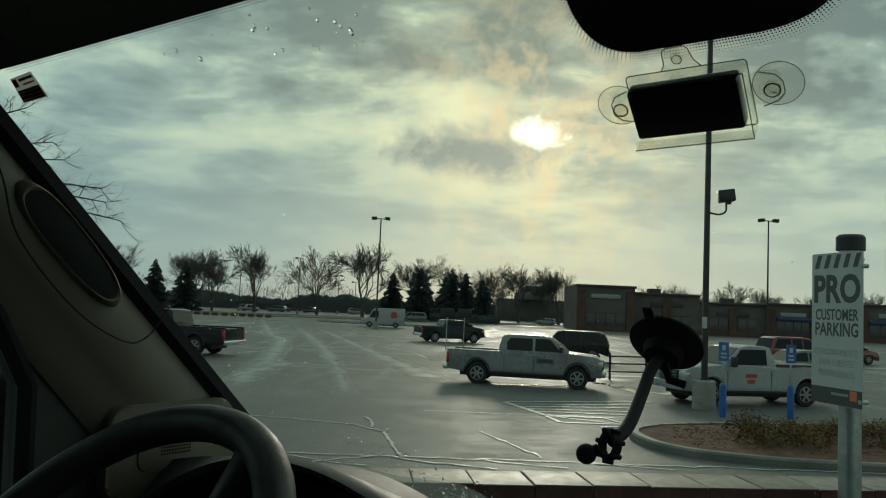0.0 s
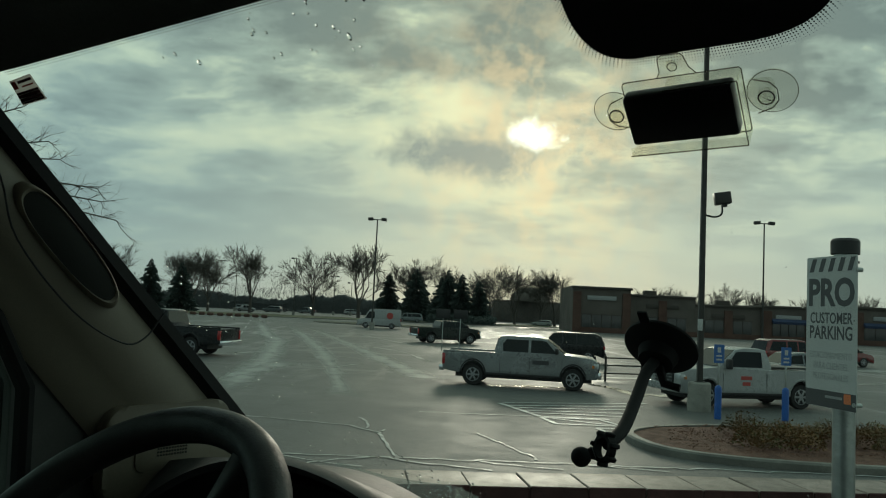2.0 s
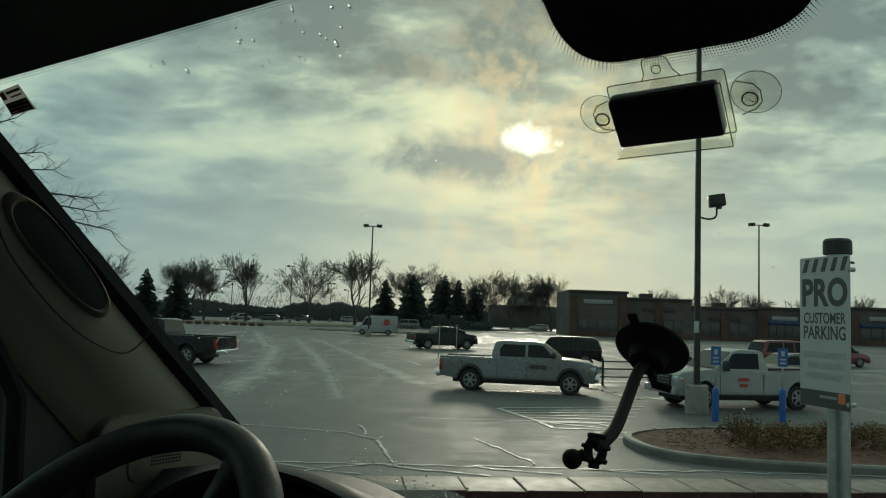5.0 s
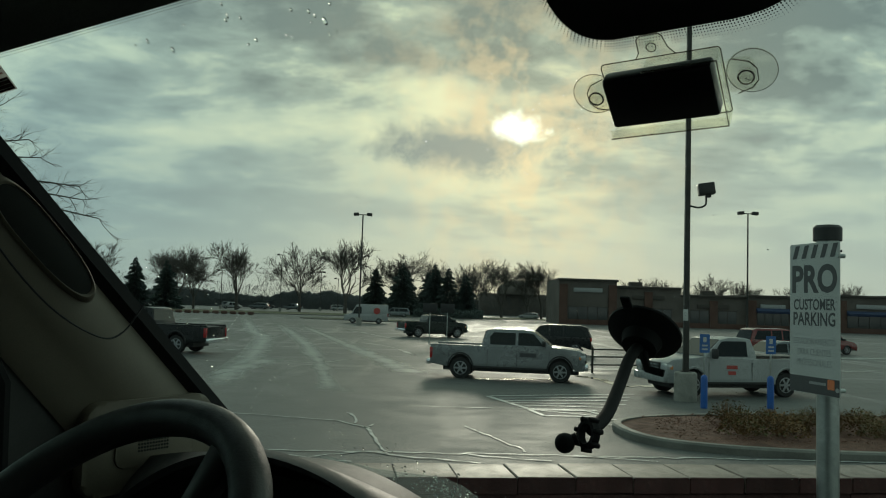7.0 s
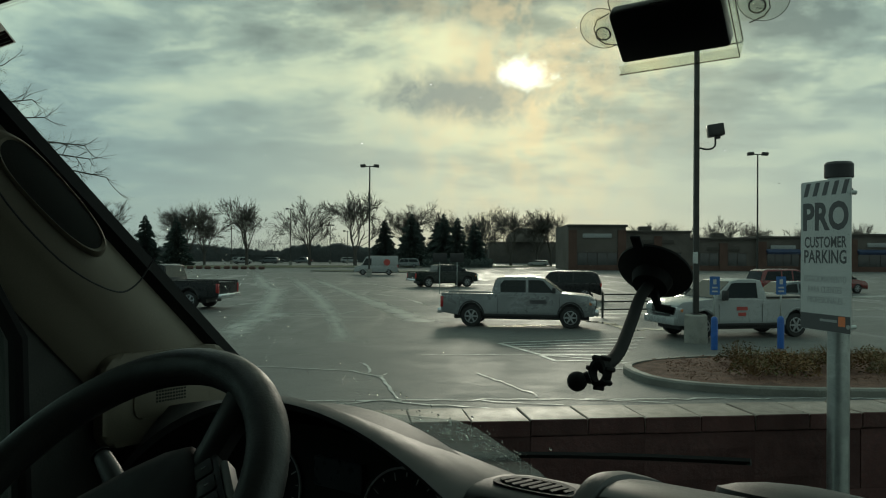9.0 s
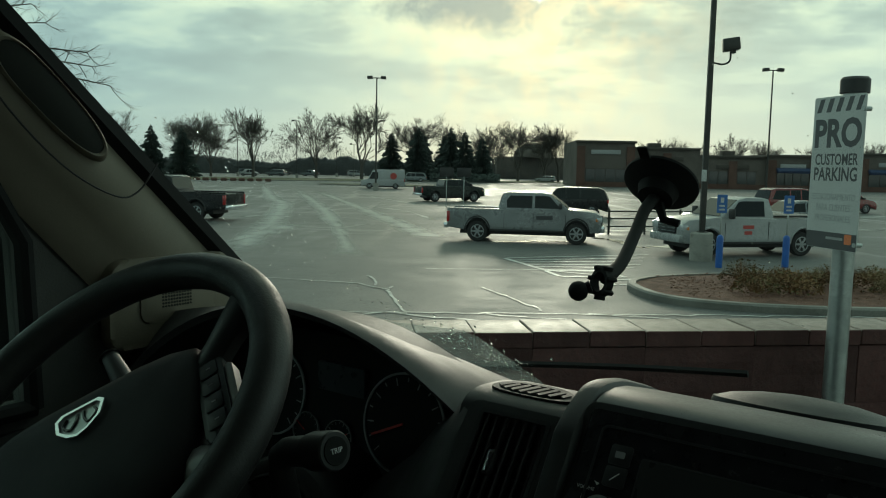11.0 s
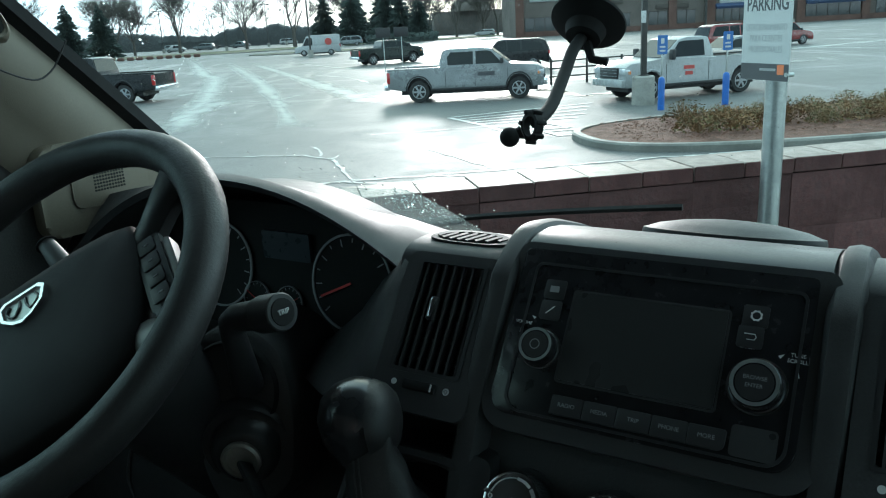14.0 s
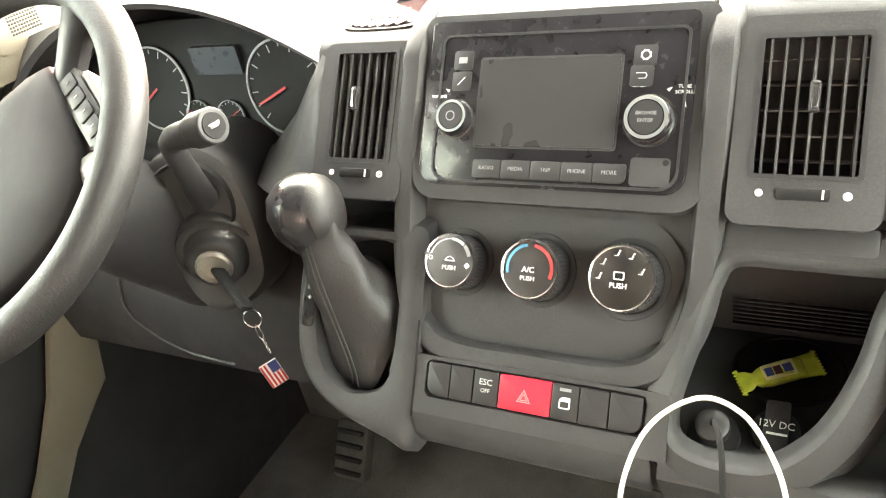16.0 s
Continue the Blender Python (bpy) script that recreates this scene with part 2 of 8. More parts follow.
M_SIGN = mat("white_sign_sheet", (0.50, 0.51, 0.50), 0.45, scale=20, var=0.05, bump=0.02, coarse=3, cvar=0.07)
M_SIGN_INK = mat("dark_grey_sign_ink", (0.062, 0.064, 0.068), 0.45, scale=30, var=0.1, bump=0)
M_SIGN_PALE = mat("pale_grey_sign_ink", (0.30, 0.305, 0.305), 0.45, scale=30, var=0.06, bump=0)
M_ORANGE = mat("orange_sign_square", (0.72, 0.20, 0.07), 0.5, scale=30, var=0.1, bump=0)
M_BLUE = mat("blue_plastic_sleeve", (0.02, 0.11, 0.42), 0.42, scale=14, var=0.18, bump=0.05, coarse=3, cvar=0.25)
M_BLUE_SIGN = mat("blue_sign_sheet", (0.03, 0.12, 0.36), 0.45, scale=20, var=0.1, bump=0)
M_WHITE_CAR = mat("white_vehicle_paint", (0.33, 0.34, 0.34), 0.32, scale=6, var=0.06, bump=0, coarse=1.2, cvar=0.1, coat=0.25)
M_SILVER_CAR = mat("silver_vehicle_paint", (0.22, 0.228, 0.232), 0.30, 0.30, scale=6, var=0.06, bump=0, coarse=1.2, cvar=0.12, coat=0.25)
M_BLACK_CAR = mat("black_vehicle_paint", (0.010, 0.011, 0.012), 0.3, scale=6, var=0.2, bump=0, coat=0.1, spec=0.3)
M_GREEN_CAR = mat("dark_green_vehicle_paint", (0.010, 0.017, 0.014), 0.3, scale=6, var=0.2, bump=0, coat=0.1, spec=0.3)
M_RED_CAR = mat("dark_red_vehicle_paint", (0.17, 0.02, 0.018), 0.25, scale=6, var=0.15, bump=0, coat=0.8)
M_GREY_CAR = mat("grey_vehicle_paint", (0.15, 0.168, 0.175), 0.28, 0.2, scale=6, var=0.1, bump=0, coat=0.2)
M_DKGLASS = mat("dark_vehicle_glass", (0.008, 0.011, 0.012), 0.10, scale=3, var=0.2, bump=0, spec=0.28)
M_TYRE = mat("tyre_rubber", (0.018, 0.018, 0.018), 0.8, scale=60, var=0.2, bump=0.3)
M_RIM = mat("machined_wheel", (0.34, 0.35, 0.36), 0.35, 0.85, scale=30, var=0.1, bump=0)
M_TRIMBLK = mat("black_exterior_trim", (0.02, 0.02, 0.021), 0.55, scale=40, var=0.2, bump=0.1)
M_CHROME = mat("chrome", (0.75, 0.76, 0.77), 0.16, 1.0, scale=30, var=0.05, bump=0)
M_TAIL = mat("red_lamp_lens", (0.34, 0.012, 0.012), 0.18, scale=60, var=0.2, bump=0, coat=0.5)
M_LENS = mat("clear_lamp_lens", (0.55, 0.57, 0.58), 0.15, 0.3, scale=60, var=0.1, bump=0, coat=0.5)
M_AMBER = mat("amber_lamp_lens", (0.7, 0.22, 0.05), 0.2, scale=60, var=0.1, bump=0)
M_INK = mat("dark_lettering", (0.05, 0.05, 0.055), 0.5, scale=60, var=0.1, bump=0)
M_REDINK = mat("red_lettering", (0.42, 0.06, 0.05), 0.5, scale=60, var=0.1, bump=0)
M_EIFS = mat("tan_stucco", (0.125, 0.107, 0.094), 0.9, scale=8, var=0.12, bump=0.3, coarse=0.3, cvar=0.2)
M_BRICK = mat("brown_brick_facing", (0.115, 0.062, 0.048), 0.9, scale=6, var=0.25, bump=0.4, coarse=0.5, cvar=0.25)
M_CORNICE = mat("dark_brown_cornice", (0.06, 0.05, 0.042), 0.7, scale=8, var=0.15, bump=0.1)
M_STOREGLASS = mat("storefront_glass", (0.02, 0.026, 0.028), 0.10, scale=2, var=0.3, bump=0, coat=0.4)
M_AWN = mat("dark_blue_awning", (0.03, 0.05, 0.11), 0.7, scale=8, var=0.15, bump=0.1)
# cab
M_DASH = mat("charcoal_grained_plastic", (0.050, 0.050, 0.050), 0.50, scale=500, var=0.18, bump=0.3, bscale=900, coarse=9, cvar=0.16, depth=0.0006, spec=0.32)
M_LID = mat("smooth_charcoal_lid", (0.046, 0.046, 0.046), 0.38, scale=500, var=0.12, bump=0.1, bscale=900, coarse=9, cvar=0.12, depth=0.0006, spec=0.45)
M_DASH2 = mat("black_satin_plastic", (0.026, 0.0262, 0.0265), 0.45, scale=300, var=0.15, bump=0.15, bscale=700, coarse=12, cvar=0.2, depth=0.0005)
M_GLOSSBLK = mat("piano_black_panel", (0.012, 0.012, 0.013), 0.22, scale=80, var=0.2, bump=0.02, coat=0.15, spec=0.3)
M_KNOB = mat("polished_black_knob", (0.016, 0.016, 0.017), 0.26, scale=6, var=0.1, bump=0.03, coat=0.3)
M_BRASS = mat("worn_bright_lock_metal", (0.30, 0.28, 0.24), 0.35, 0.5, scale=90, var=0.15, bump=0.05)
# unseen wall behind the eye, kept pale as a reflector for the dash
M_WALLIN = mat("pale_bounce_wall", (0.42, 0.41, 0.38), 0.8, scale=60, var=0.08, bump=0.1, coarse=3, cvar=0.1)
M_FILM = bpy.data.materials.new("wet_film")
M_FILM.use_nodes = True
nf = Nodes(M_FILM.node_tree)
nf.add("ShaderNodeOutputMaterial", {0: nf.add("ShaderNodeMixShader", {0: 0.13, 1: nf.add("ShaderNodeBsdfTransparent", {0: (0.82, 0.84, 0.84, 1)}).outputs[0], 2: nf.add("ShaderNodeBsdfTranslucent", {0: (0.5, 0.52, 0.5, 1)}).outputs[0]}).outputs[0]})
M_WATER = bpy.data.materials.new("clear_water_drop")
M_WATER.use_nodes = True
nf = Nodes(M_WATER.node_tree)
nf.add("ShaderNodeOutputMaterial", {0: nf.add("ShaderNodeBsdfGlass", {"IOR": 1.33, "Roughness": 0.0}).outputs[0]})
M_SCREEN = mat("unlit_screen", (0.034, 0.035, 0.034), 0.30, scale=3, var=0.02, bump=0)
M_LEATHER = mat("black_leather", (0.022, 0.0215, 0.021), 0.52, scale=260, var=0.25, bump=0.45, bscale=420, coarse=20, cvar=0.25, depth=0.0008)
M_RUBBER = mat("black_rubber", (0.014, 0.014, 0.014), 0.7, scale=120, var=0.2, bump=0.2, spec=0.2)
M_BEIGE = mat("warm_grey_trim_plastic", (0.18, 0.156, 0.115), 0.6, scale=400, var=0.1, bump=0.25, bscale=700, coarse=5, cvar=0.12, depth=0.0006)
M_PAD = mat("grained_airbag_pad", (0.034, 0.034, 0.035), 0.66, scale=600, var=0.12, bump=0.3, bscale=1100, coarse=10, cvar=0.12, depth=0.0005, spec=0.22)
M_SATIN = mat("satin_grey_trim", (0.22, 0.215, 0.205), 0.45, 0.3, scale=200, var=0.08, bump=0.05)
M_MESHBLK = mat("dark_speaker_cloth", (0.022, 0.023, 0.020), 0.9, scale=900, var=0.4, bump=0.5, depth=0.0006)
M_LINER = mat("grey_headliner_felt", (0.085, 0.085, 0.08), 0.95, scale=300, var=0.2, bump=0.4, coarse=6, cvar=0.1)
M_CARPET = mat("dusty_grey_floor_mat", (0.12, 0.117, 0.110), 0.95, scale=300, var=0.35, bump=0.8, coarse=9, cvar=0.3)
M_FRIT = mat("black_ceramic_edge", (0.008, 0.008, 0.008), 0.5, scale=60, var=0.1, bump=0)
M_WIND = glass("windscreen_glass", (0.96, 0.98, 0.965), 0.012)
M_SIDEGLASS = glass("door_glass", (0.78, 0.84, 0.81), 0.04)
M_CLEAR = glass("clear_acrylic", (0.955, 0.955, 0.93), 0.05, 0.15)
M_CLEAR_EDGE = glass("clear_acrylic_edge", (0.50, 0.48, 0.43), 0.10, 0.2)
M_MARK = mat("white_printed_marking", (0.72, 0.72, 0.70), 0.5, scale=60, var=0.05, bump=0)
M_MARKDIM = mat("grey_printed_marking", (0.30, 0.30, 0.30), 0.5, scale=60, var=0.05, bump=0)
M_BTNRED = mat("red_hazard_button", (0.72, 0.022, 0.045), 0.45, scale=200, var=0.06, bump=0.05)
M_PINK = mat("pale_pink_marking", (0.80, 0.30, 0.30), 0.5, scale=60, var=0.05, bump=0)
M_REDMARK = mat("red_marking", (0.55, 0.03, 0.03), 0.5, scale=60, var=0.05, bump=0)
M_BLUEMARK = mat("blue_marking", (0.05, 0.27, 0.42), 0.5, scale=60, var=0.05, bump=0)
M_NAVY = mat("navy_enamel", (0.03, 0.05, 0.2), 0.4, scale=60, var=0.1, bump=0)
M_CANDY = mat("lime_foil_wrapper", (0.50, 0.58, 0.05), 0.32, scale=90, var=0.2, bump=0.3, coarse=40, cvar=0.25)
M_CANDY2 = mat("pale_yellow_foil", (0.70, 0.68, 0.30), 0.32, scale=90, var=0.15, bump=0.3)
M_CABLE = mat("off_white_cable", (0.60, 0.56, 0.48), 0.5, scale=90, var=0.08, bump=0)
M_PLATEBK = mat("smoky_black_device", (0.012, 0.012, 0.013), 0.35, scale=60, var=0.2, bump=0.05)
M_STICKER = bpy.data.materials.new("thin_white_paper")
M_STICKER.use_nodes = True
ns = Nodes(M_STICKER.node_tree)
pulp = ns.mix(ns.noise(ns.add("ShaderNodeTexCoord").outputs["Object"], 300.0), (0.62, 0.60, 0.56, 1), (0.74, 0.72, 0.68, 1))
ns.add("ShaderNodeOutputMaterial", {0: ns.add("ShaderNodeMixShader", {0: 0.5, 1: ns.add("ShaderNodeBsdfDiffuse", {0: pulp}).outputs[0], 2: ns.add("ShaderNodeBsdfTranslucent", {0: pulp}).outputs[0]}).outputs[0]})
M_STICKER2 = mat("maroon_print", (0.08, 0.025, 0.03), 0.7, scale=60, var=0.1, bump=0)
M_YELLOW = mat("yellow_post_paint", (0.45, 0.30, 0.04), 0.55, scale=12, var=0.15, bump=0.1)
M_PEDAL = mat("pedal_rubber", (0.05, 0.05, 0.045), 0.8, scale=90, var=0.3, bump=0.5)

# ---- mesh tools ----
def part(name, bm, material, parent=None, label="", smooth=True, world=None):
    """Links a bmesh as one mesh object, under a thing or a part."""
    me = bpy.data.meshes.new(name)
    bmesh.ops.recalc_face_normals(bm, faces=bm.faces[:])
    bm.to_mesh(me)
    bm.free()
    for mm in material if isinstance(material, (list, tuple)) else [material]:
        me.materials.append(mm)
    if smooth:
        me.shade_smooth()
        me.set_sharp_from_angle(angle=radians(38))
    ob = new(name, me)
    if parent is not None:
        ob.parent = parent
    if world is not None:
        ob.matrix_basis = world
    if label:
        ob["label"] = label
    return ob


def thing(name, label, category, m=None, group="", kind=""):
    ob = new(name)
    ob.empty_display_size = 0.1
    if m is not None:
        ob.matrix_basis = m
    return tagged(ob, label, category, group, kind)


def B():
    return bmesh.new()


def box(bm, c, s, rot=None, bevel=0.0, seg=2):
    """A box of centre c and size s, turned by rot (a matrix), with rounded edges."""
    t = Matrix.Translation(c) @ (rot.to_4x4() if rot is not None else Matrix()) @ Matrix.Diagonal((*s, 1))
    vs = bmesh.ops.create_cube(bm, size=1, matrix=t)["verts"]
    if bevel:
        es = list({e for v in vs for e in v.link_edges})
        bmesh.ops.bevel(bm, geom=es, offset=bevel, segments=seg, profile=0.5, affect="EDGES", clamp_overlap=True)
    return bm


def axes(d):
    d = Vector(d).normalized()
    a = d.orthogonal().normalized()
    return a, d.cross(a), d


def rings(bm, loops, close=True, caps=True):
    """Skins a row of loops of points."""
    vs = [[bm.verts.new(p) for p in lp] for lp in loops]
    n = len(vs[0])
    for a, b in zip(vs, vs[1:]):
        for i in range(n if close else n - 1):
            j = (i + 1) % n
            bm.faces.new((a[i], a[j], b[j], b[i]))
    if caps and close:
        bm.faces.new(vs[0][::-1]), bm.faces.new(vs[-1])
    return bm


def cyl(bm, p0, p1, r0, r1=None, seg=20):
    p0, p1 = Vector(p0), Vector(p1)
    a, b, _ = axes(p1 - p0)
    r1 = r0 if r1 is None else r1
    lp = lambda c, r: [c + (a * math.cos(k) + b * math.sin(k)) * r for k in (2 * math.pi * i / seg for i in range(seg))]
    return rings(bm, [lp(p0, r0), lp(p1, r1)])


def lathe(bm, p, d, prof, seg=28):
    """Turns a profile of (distance along d, radius) round the axis d at p."""
    p = Vector(p)
    a, b, d = axes(d)
    return rings(bm, [[p + d * h + (a * math.cos(k) + b * math.sin(k)) * max(r, 1e-4) for k in (2 * math.pi * i / seg for i in range(seg))] for h, r in prof])


def tube(bm, pts, r, seg=8):
    """A tube along points; r: one radius or one for each point."""
    pts = [Vector(p) for p in pts]
    rs = r if isinstance(r, (list, tuple)) else [r] * len(pts)
    prev, loops = None, []
    for i, p in enumerate(pts):
        d = (pts[min(i + 1, len(pts) - 1)] - pts[max(i - 1, 0)]).normalized()
        a = d.orthogonal().normalized() if prev is None else (prev - d * prev.dot(d)).normalized()
        prev = a
        b = d.cross(a)
        loops.append([p + (a * math.cos(k) + b * math.sin(k)) * rs[i] for k in (2 * math.pi * j / seg for j in range(seg))])
    return rings(bm, loops)


def curve(pts, n=24):
    """Points along a smooth line through pts."""
    P = [Vector(p) for p in pts]
    P = [P[0] * 2 - P[1]] + P + [P[-1] * 2 - P[-2]]
    out = []
    for i in range(1, len(P) - 2):
        for k in range(n // (len(P) - 3) + 1):
            t = k / (n // (len(P) - 3) + 1)
            a, b, c, d = P[i - 1], P[i], P[i + 1], P[i + 2]
            out.append(0.5 * ((2 * b) + (c - a) * t + (2 * a - 5 * b + 4 * c - d) * t * t + (3 * b - a - 3 * c + d) * t ** 3))
    return out + [P[-2]]


def slab(bm, poly, m, depth, bevel=0.0, seg=2):
    """Extrudes a flat outline (x, y) by depth along z, and puts it at m."""
    lo = [bm.verts.new(m @ Vector((x, y, 0))) for x, y in poly]
    hi = [bm.verts.new(m @ Vector((x, y, depth))) for x, y in poly]
    n = len(poly)
    bm.faces.new(lo[::-1])
    top = bm.faces.new(hi)
    for i in range(n):
        bm.faces.new((lo[i], lo[(i + 1) % n], hi[(i + 1) % n], hi[i]))
    if bevel:
        bmesh.ops.bevel(bm, geom=list(top.edges), offset=bevel, segments=seg, profile=0.5, affect="EDGES", clamp_overlap=True)
    return bm


def rounded(x0, y0, x1, y1, r, seg=6):
    """A rectangle with rounded corners; r: one radius or four (bl, br, tr, tl)."""
    r = r if isinstance(r, (list, tuple)) else [r] * 4
    out = []
    for (cx, cy, a0), q in zip(((x0, y0, 180), (x1, y0, 270), (x1, y1, 0), (x0, y1, 90)), r):
        ox, oy = cx + (q if cx == x0 else -q), cy + (q if cy == y0 else -q)
        out += [(ox + q * math.cos(radians(a0 + 90 * k / seg)), oy + q * math.sin(radians(a0 + 90 * k / seg))) for k in range(seg + 1)]
    return out


def frame_ring(bm, outer, inner, m, depth):
    """A flat ring between two outlines with as many points, extruded."""
    loops = []
    for poly, z in ((outer, 0), (outer, depth), (inner, depth), (inner, 0), (outer, 0)):
        loops.append([m @ Vector((x, y, z)) for x, y in poly])
    return rings(bm, loops, caps=False)


def lettering(name, text, size, m, material, parent, align="CENTER", bold=0.0, xs=1.0, depth=0.0002, label=""):
    """Words as a thin mesh; m: the plane on which they stand."""
    cu = bpy.data.curves.new(name, "FONT")
    cu.body, cu.size, cu.align_x, cu.align_y = text, size, align, "CENTER"
    cu.offset, cu.extrude, cu.resolution_u = bold, depth, 3
    tmp = bpy.data.objects.new(name, cu)
    scene.collection.objects.link(tmp)
    me = bpy.data.meshes.new_from_object(tmp.evaluated_get(bpy.context.evaluated_depsgraph_get()))
    bpy.data.objects.remove(tmp)
    me.materials.clear()
    me.materials.append(material)
    me.transform(m @ Matrix.Diagonal((xs, 1, 1, 1)))
    ob = new(name, me)
    ob.parent = parent
    if label:
        ob["label"] = label
    return ob

# ---- ground and lot ----
VAN_GROUND = 0.93
WALL_ANG = math.atan2(0.135, 1.127)
WALL = Matrix.Translation((0.122, 2.482, 0)) @ Matrix.Rotation(WALL_ANG, 4, "Z")  # x along the wall, y away from the van

bm = B()
bmesh.ops.create_grid(bm, x_segments=1, y_segments=1, size=2500, matrix=Matrix.Translation((0, 2400, 0)))
tagged(part("ground", bm, M_LOT), "damp grey asphalt car park with wet streaks", "car park", kind="structure")

bm = B()
box(bm, (0, -6.0, VAN_GROUND / 2 - 0.02), (40, 12.0, VAN_GROUND + 0.04))
tagged(part("pavement", bm, M_CONC, world=WALL), "raised concrete apron under the van", "pavement", kind="structure")


def strip(bm, pts, w, z=0.006, jitter=0.0, rnd=random.Random(3)):
    """A flat uneven ribbon on the ground."""
    ps = [Vector((x, y, 0)) for x, y in pts]
    ps = curve(ps, 10 * (len(ps) - 1)) if len(ps) > 2 else [ps[0].lerp(ps[1], k / 10) for k in range(11)]
    left, right = [], []
    for i, p in enumerate(ps):
        d = (ps[min(i + 1, len(ps) - 1)] - ps[max(i - 1, 0)]).normalized()
        s = Vector((-d.y, d.x, 0))
        ww = w * (1 + jitter * rnd.uniform(-1, 1))
        o = s * jitter * w * rnd.uniform(-0.6, 0.6)
        left.append(bm.verts.new(p + o + s * ww / 2 + Vector((0, 0, z))))
        right.append(bm.verts.new(p + o - s * ww / 2 + Vector((0, 0, z))))
    for i in range(len(ps) - 1):
        bm.faces.new((left[i], right[i], right[i + 1], left[i + 1]))
    return bm


# centre lines and half widths of the pale streaks
STREAKS = (((-29.4, 127.7), (-14.7, 67.7), (-11.9, 58.5), (-8.7, 41.0), (-7.3, 30.4), (-6.5, 24.5)), 0.62), (((-7.0, 37.5), (-7.4, 31.7), (-7.6, 28.3)), 0.7), (((-17.9, 95.3), (-8.8, 55.8), (-5.2, 38.2), (-3.7, 29.7), (-2.7, 23.7)), 0.50), (((-15.0, 92.0), (-6.7, 57.9), (-3.1, 43.1), (-0.9, 33.8), (-0.1, 31.0)), 0.62), \
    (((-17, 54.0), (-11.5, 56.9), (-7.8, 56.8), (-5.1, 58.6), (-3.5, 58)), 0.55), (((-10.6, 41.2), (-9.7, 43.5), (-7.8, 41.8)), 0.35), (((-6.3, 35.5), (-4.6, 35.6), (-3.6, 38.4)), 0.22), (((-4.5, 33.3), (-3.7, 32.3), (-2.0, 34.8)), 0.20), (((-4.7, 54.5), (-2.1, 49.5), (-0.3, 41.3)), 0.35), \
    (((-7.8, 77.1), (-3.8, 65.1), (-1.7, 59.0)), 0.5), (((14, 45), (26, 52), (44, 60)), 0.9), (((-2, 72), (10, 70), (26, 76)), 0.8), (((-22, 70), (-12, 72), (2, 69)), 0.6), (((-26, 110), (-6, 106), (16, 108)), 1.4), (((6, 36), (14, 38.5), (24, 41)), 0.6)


def film(pts, w, seed, z):
    """A ribbon whose sides fade out: its mid attribute runs from 0 at the sides to 1."""
    r = random.Random(seed)
    ps = curve([Vector((x, y, z)) for x, y in pts], 40)
    bm, w0 = B(), w
    lay = bm.verts.layers.float.new("mid")
    rows = []
    for i, p in enumerate(ps):
        d = (ps[min(i + 1, len(ps) - 1)] - ps[max(i - 1, 0)]).normalized()
        s = Vector((-d.y, d.x, 0))
        row = []
        for k in range(5):
            v = bm.verts.new(p + s * w * 1.35 * (k / 2 - 1))
            v[lay] = (0, 0.6, 1, 0.6, 0)[k] * min(1, i / 6, (len(ps) - 1 - i) / 6)
            row.append(v)
        w = max(w0 * 0.3, min(w0 * 1.15, w * r.uniform(0.80, 1.22)))
        rows.append(row)
    for a, b in zip(rows, rows[1:]):
        for k in range(4):
            bm.faces.new((a[k], a[k + 1], b[k + 1], b[k]))
    return bm


for n_, (pts, w) in enumerate(STREAKS):
    tagged(part("wet_streak", film(pts, w, n_, 0.003 + 0.0006 * n_), M_STREAK), "pale ragged streak along the asphalt", "streak", "wet streaks on the asphalt", "structure")
CRACKS = (((-4.6, 19.3), (-3.7, 19.1), (-2.9, 18.8), (-2.1, 18.7), (-1.6, 18.1), (-1.2, 17.7), (-1.0, 16.6), (-0.8, 15.4), (-0.6, 14.7)), 0.08), (((-1.9, 19.9), (-1.6, 19.3), (-1.5, 18.2)), 0.08), (((-1.3, 17.7), (-1.1, 18.2)), 0.06), (((-2.9, 14.7), (-1.8, 14.8), (-0.8, 14.9), (1.4, 15.0), (3.5, 15.1), (5.7, 15.2), (9.0, 15.3)), 0.09), \
    (((-2.8, 14.6), (-2.1, 14.2), (-1.2, 13.9)), 0.07), (((-0.8, 14.8), (0.2, 14.4), (1.1, 14.1)), 0.09), (((0.9, 14.9), (1.7, 14.6), (2.4, 14.4)), 0.09), (((2.9, 15.1), (3.6, 14.9), (4.4, 14.7)), 0.09), (((-2.3, 13.8), (-1.7, 14.5), (-0.8, 14.9)), 0.07), (((-0.4, 21.5), (1.1, 21.6), (2.8, 21.7)), 0.07), (((1.0, 18.3), (1.9, 15.8), (2.0, 15.3)), 0.07), (((-6, 43), (-4, 41.5), (-2.6, 42.4), (-4, 43.4)), 0.10)
def jagged(pts, seed):
    """A broken line between the given points."""
    r = random.Random(seed)
    out = [Vector((*pts[0], 0))]
    for a, b in zip(pts, pts[1:]):
        a, b = Vector((*a, 0)), Vector((*b, 0))
        n = max(2, int((b - a).length / 0.22))
        out += [a.lerp(b, i / n) + Vector((r.gauss(0, 0.022), r.gauss(0, 0.045), 0)) for i in range(1, n + 1)]
    return out


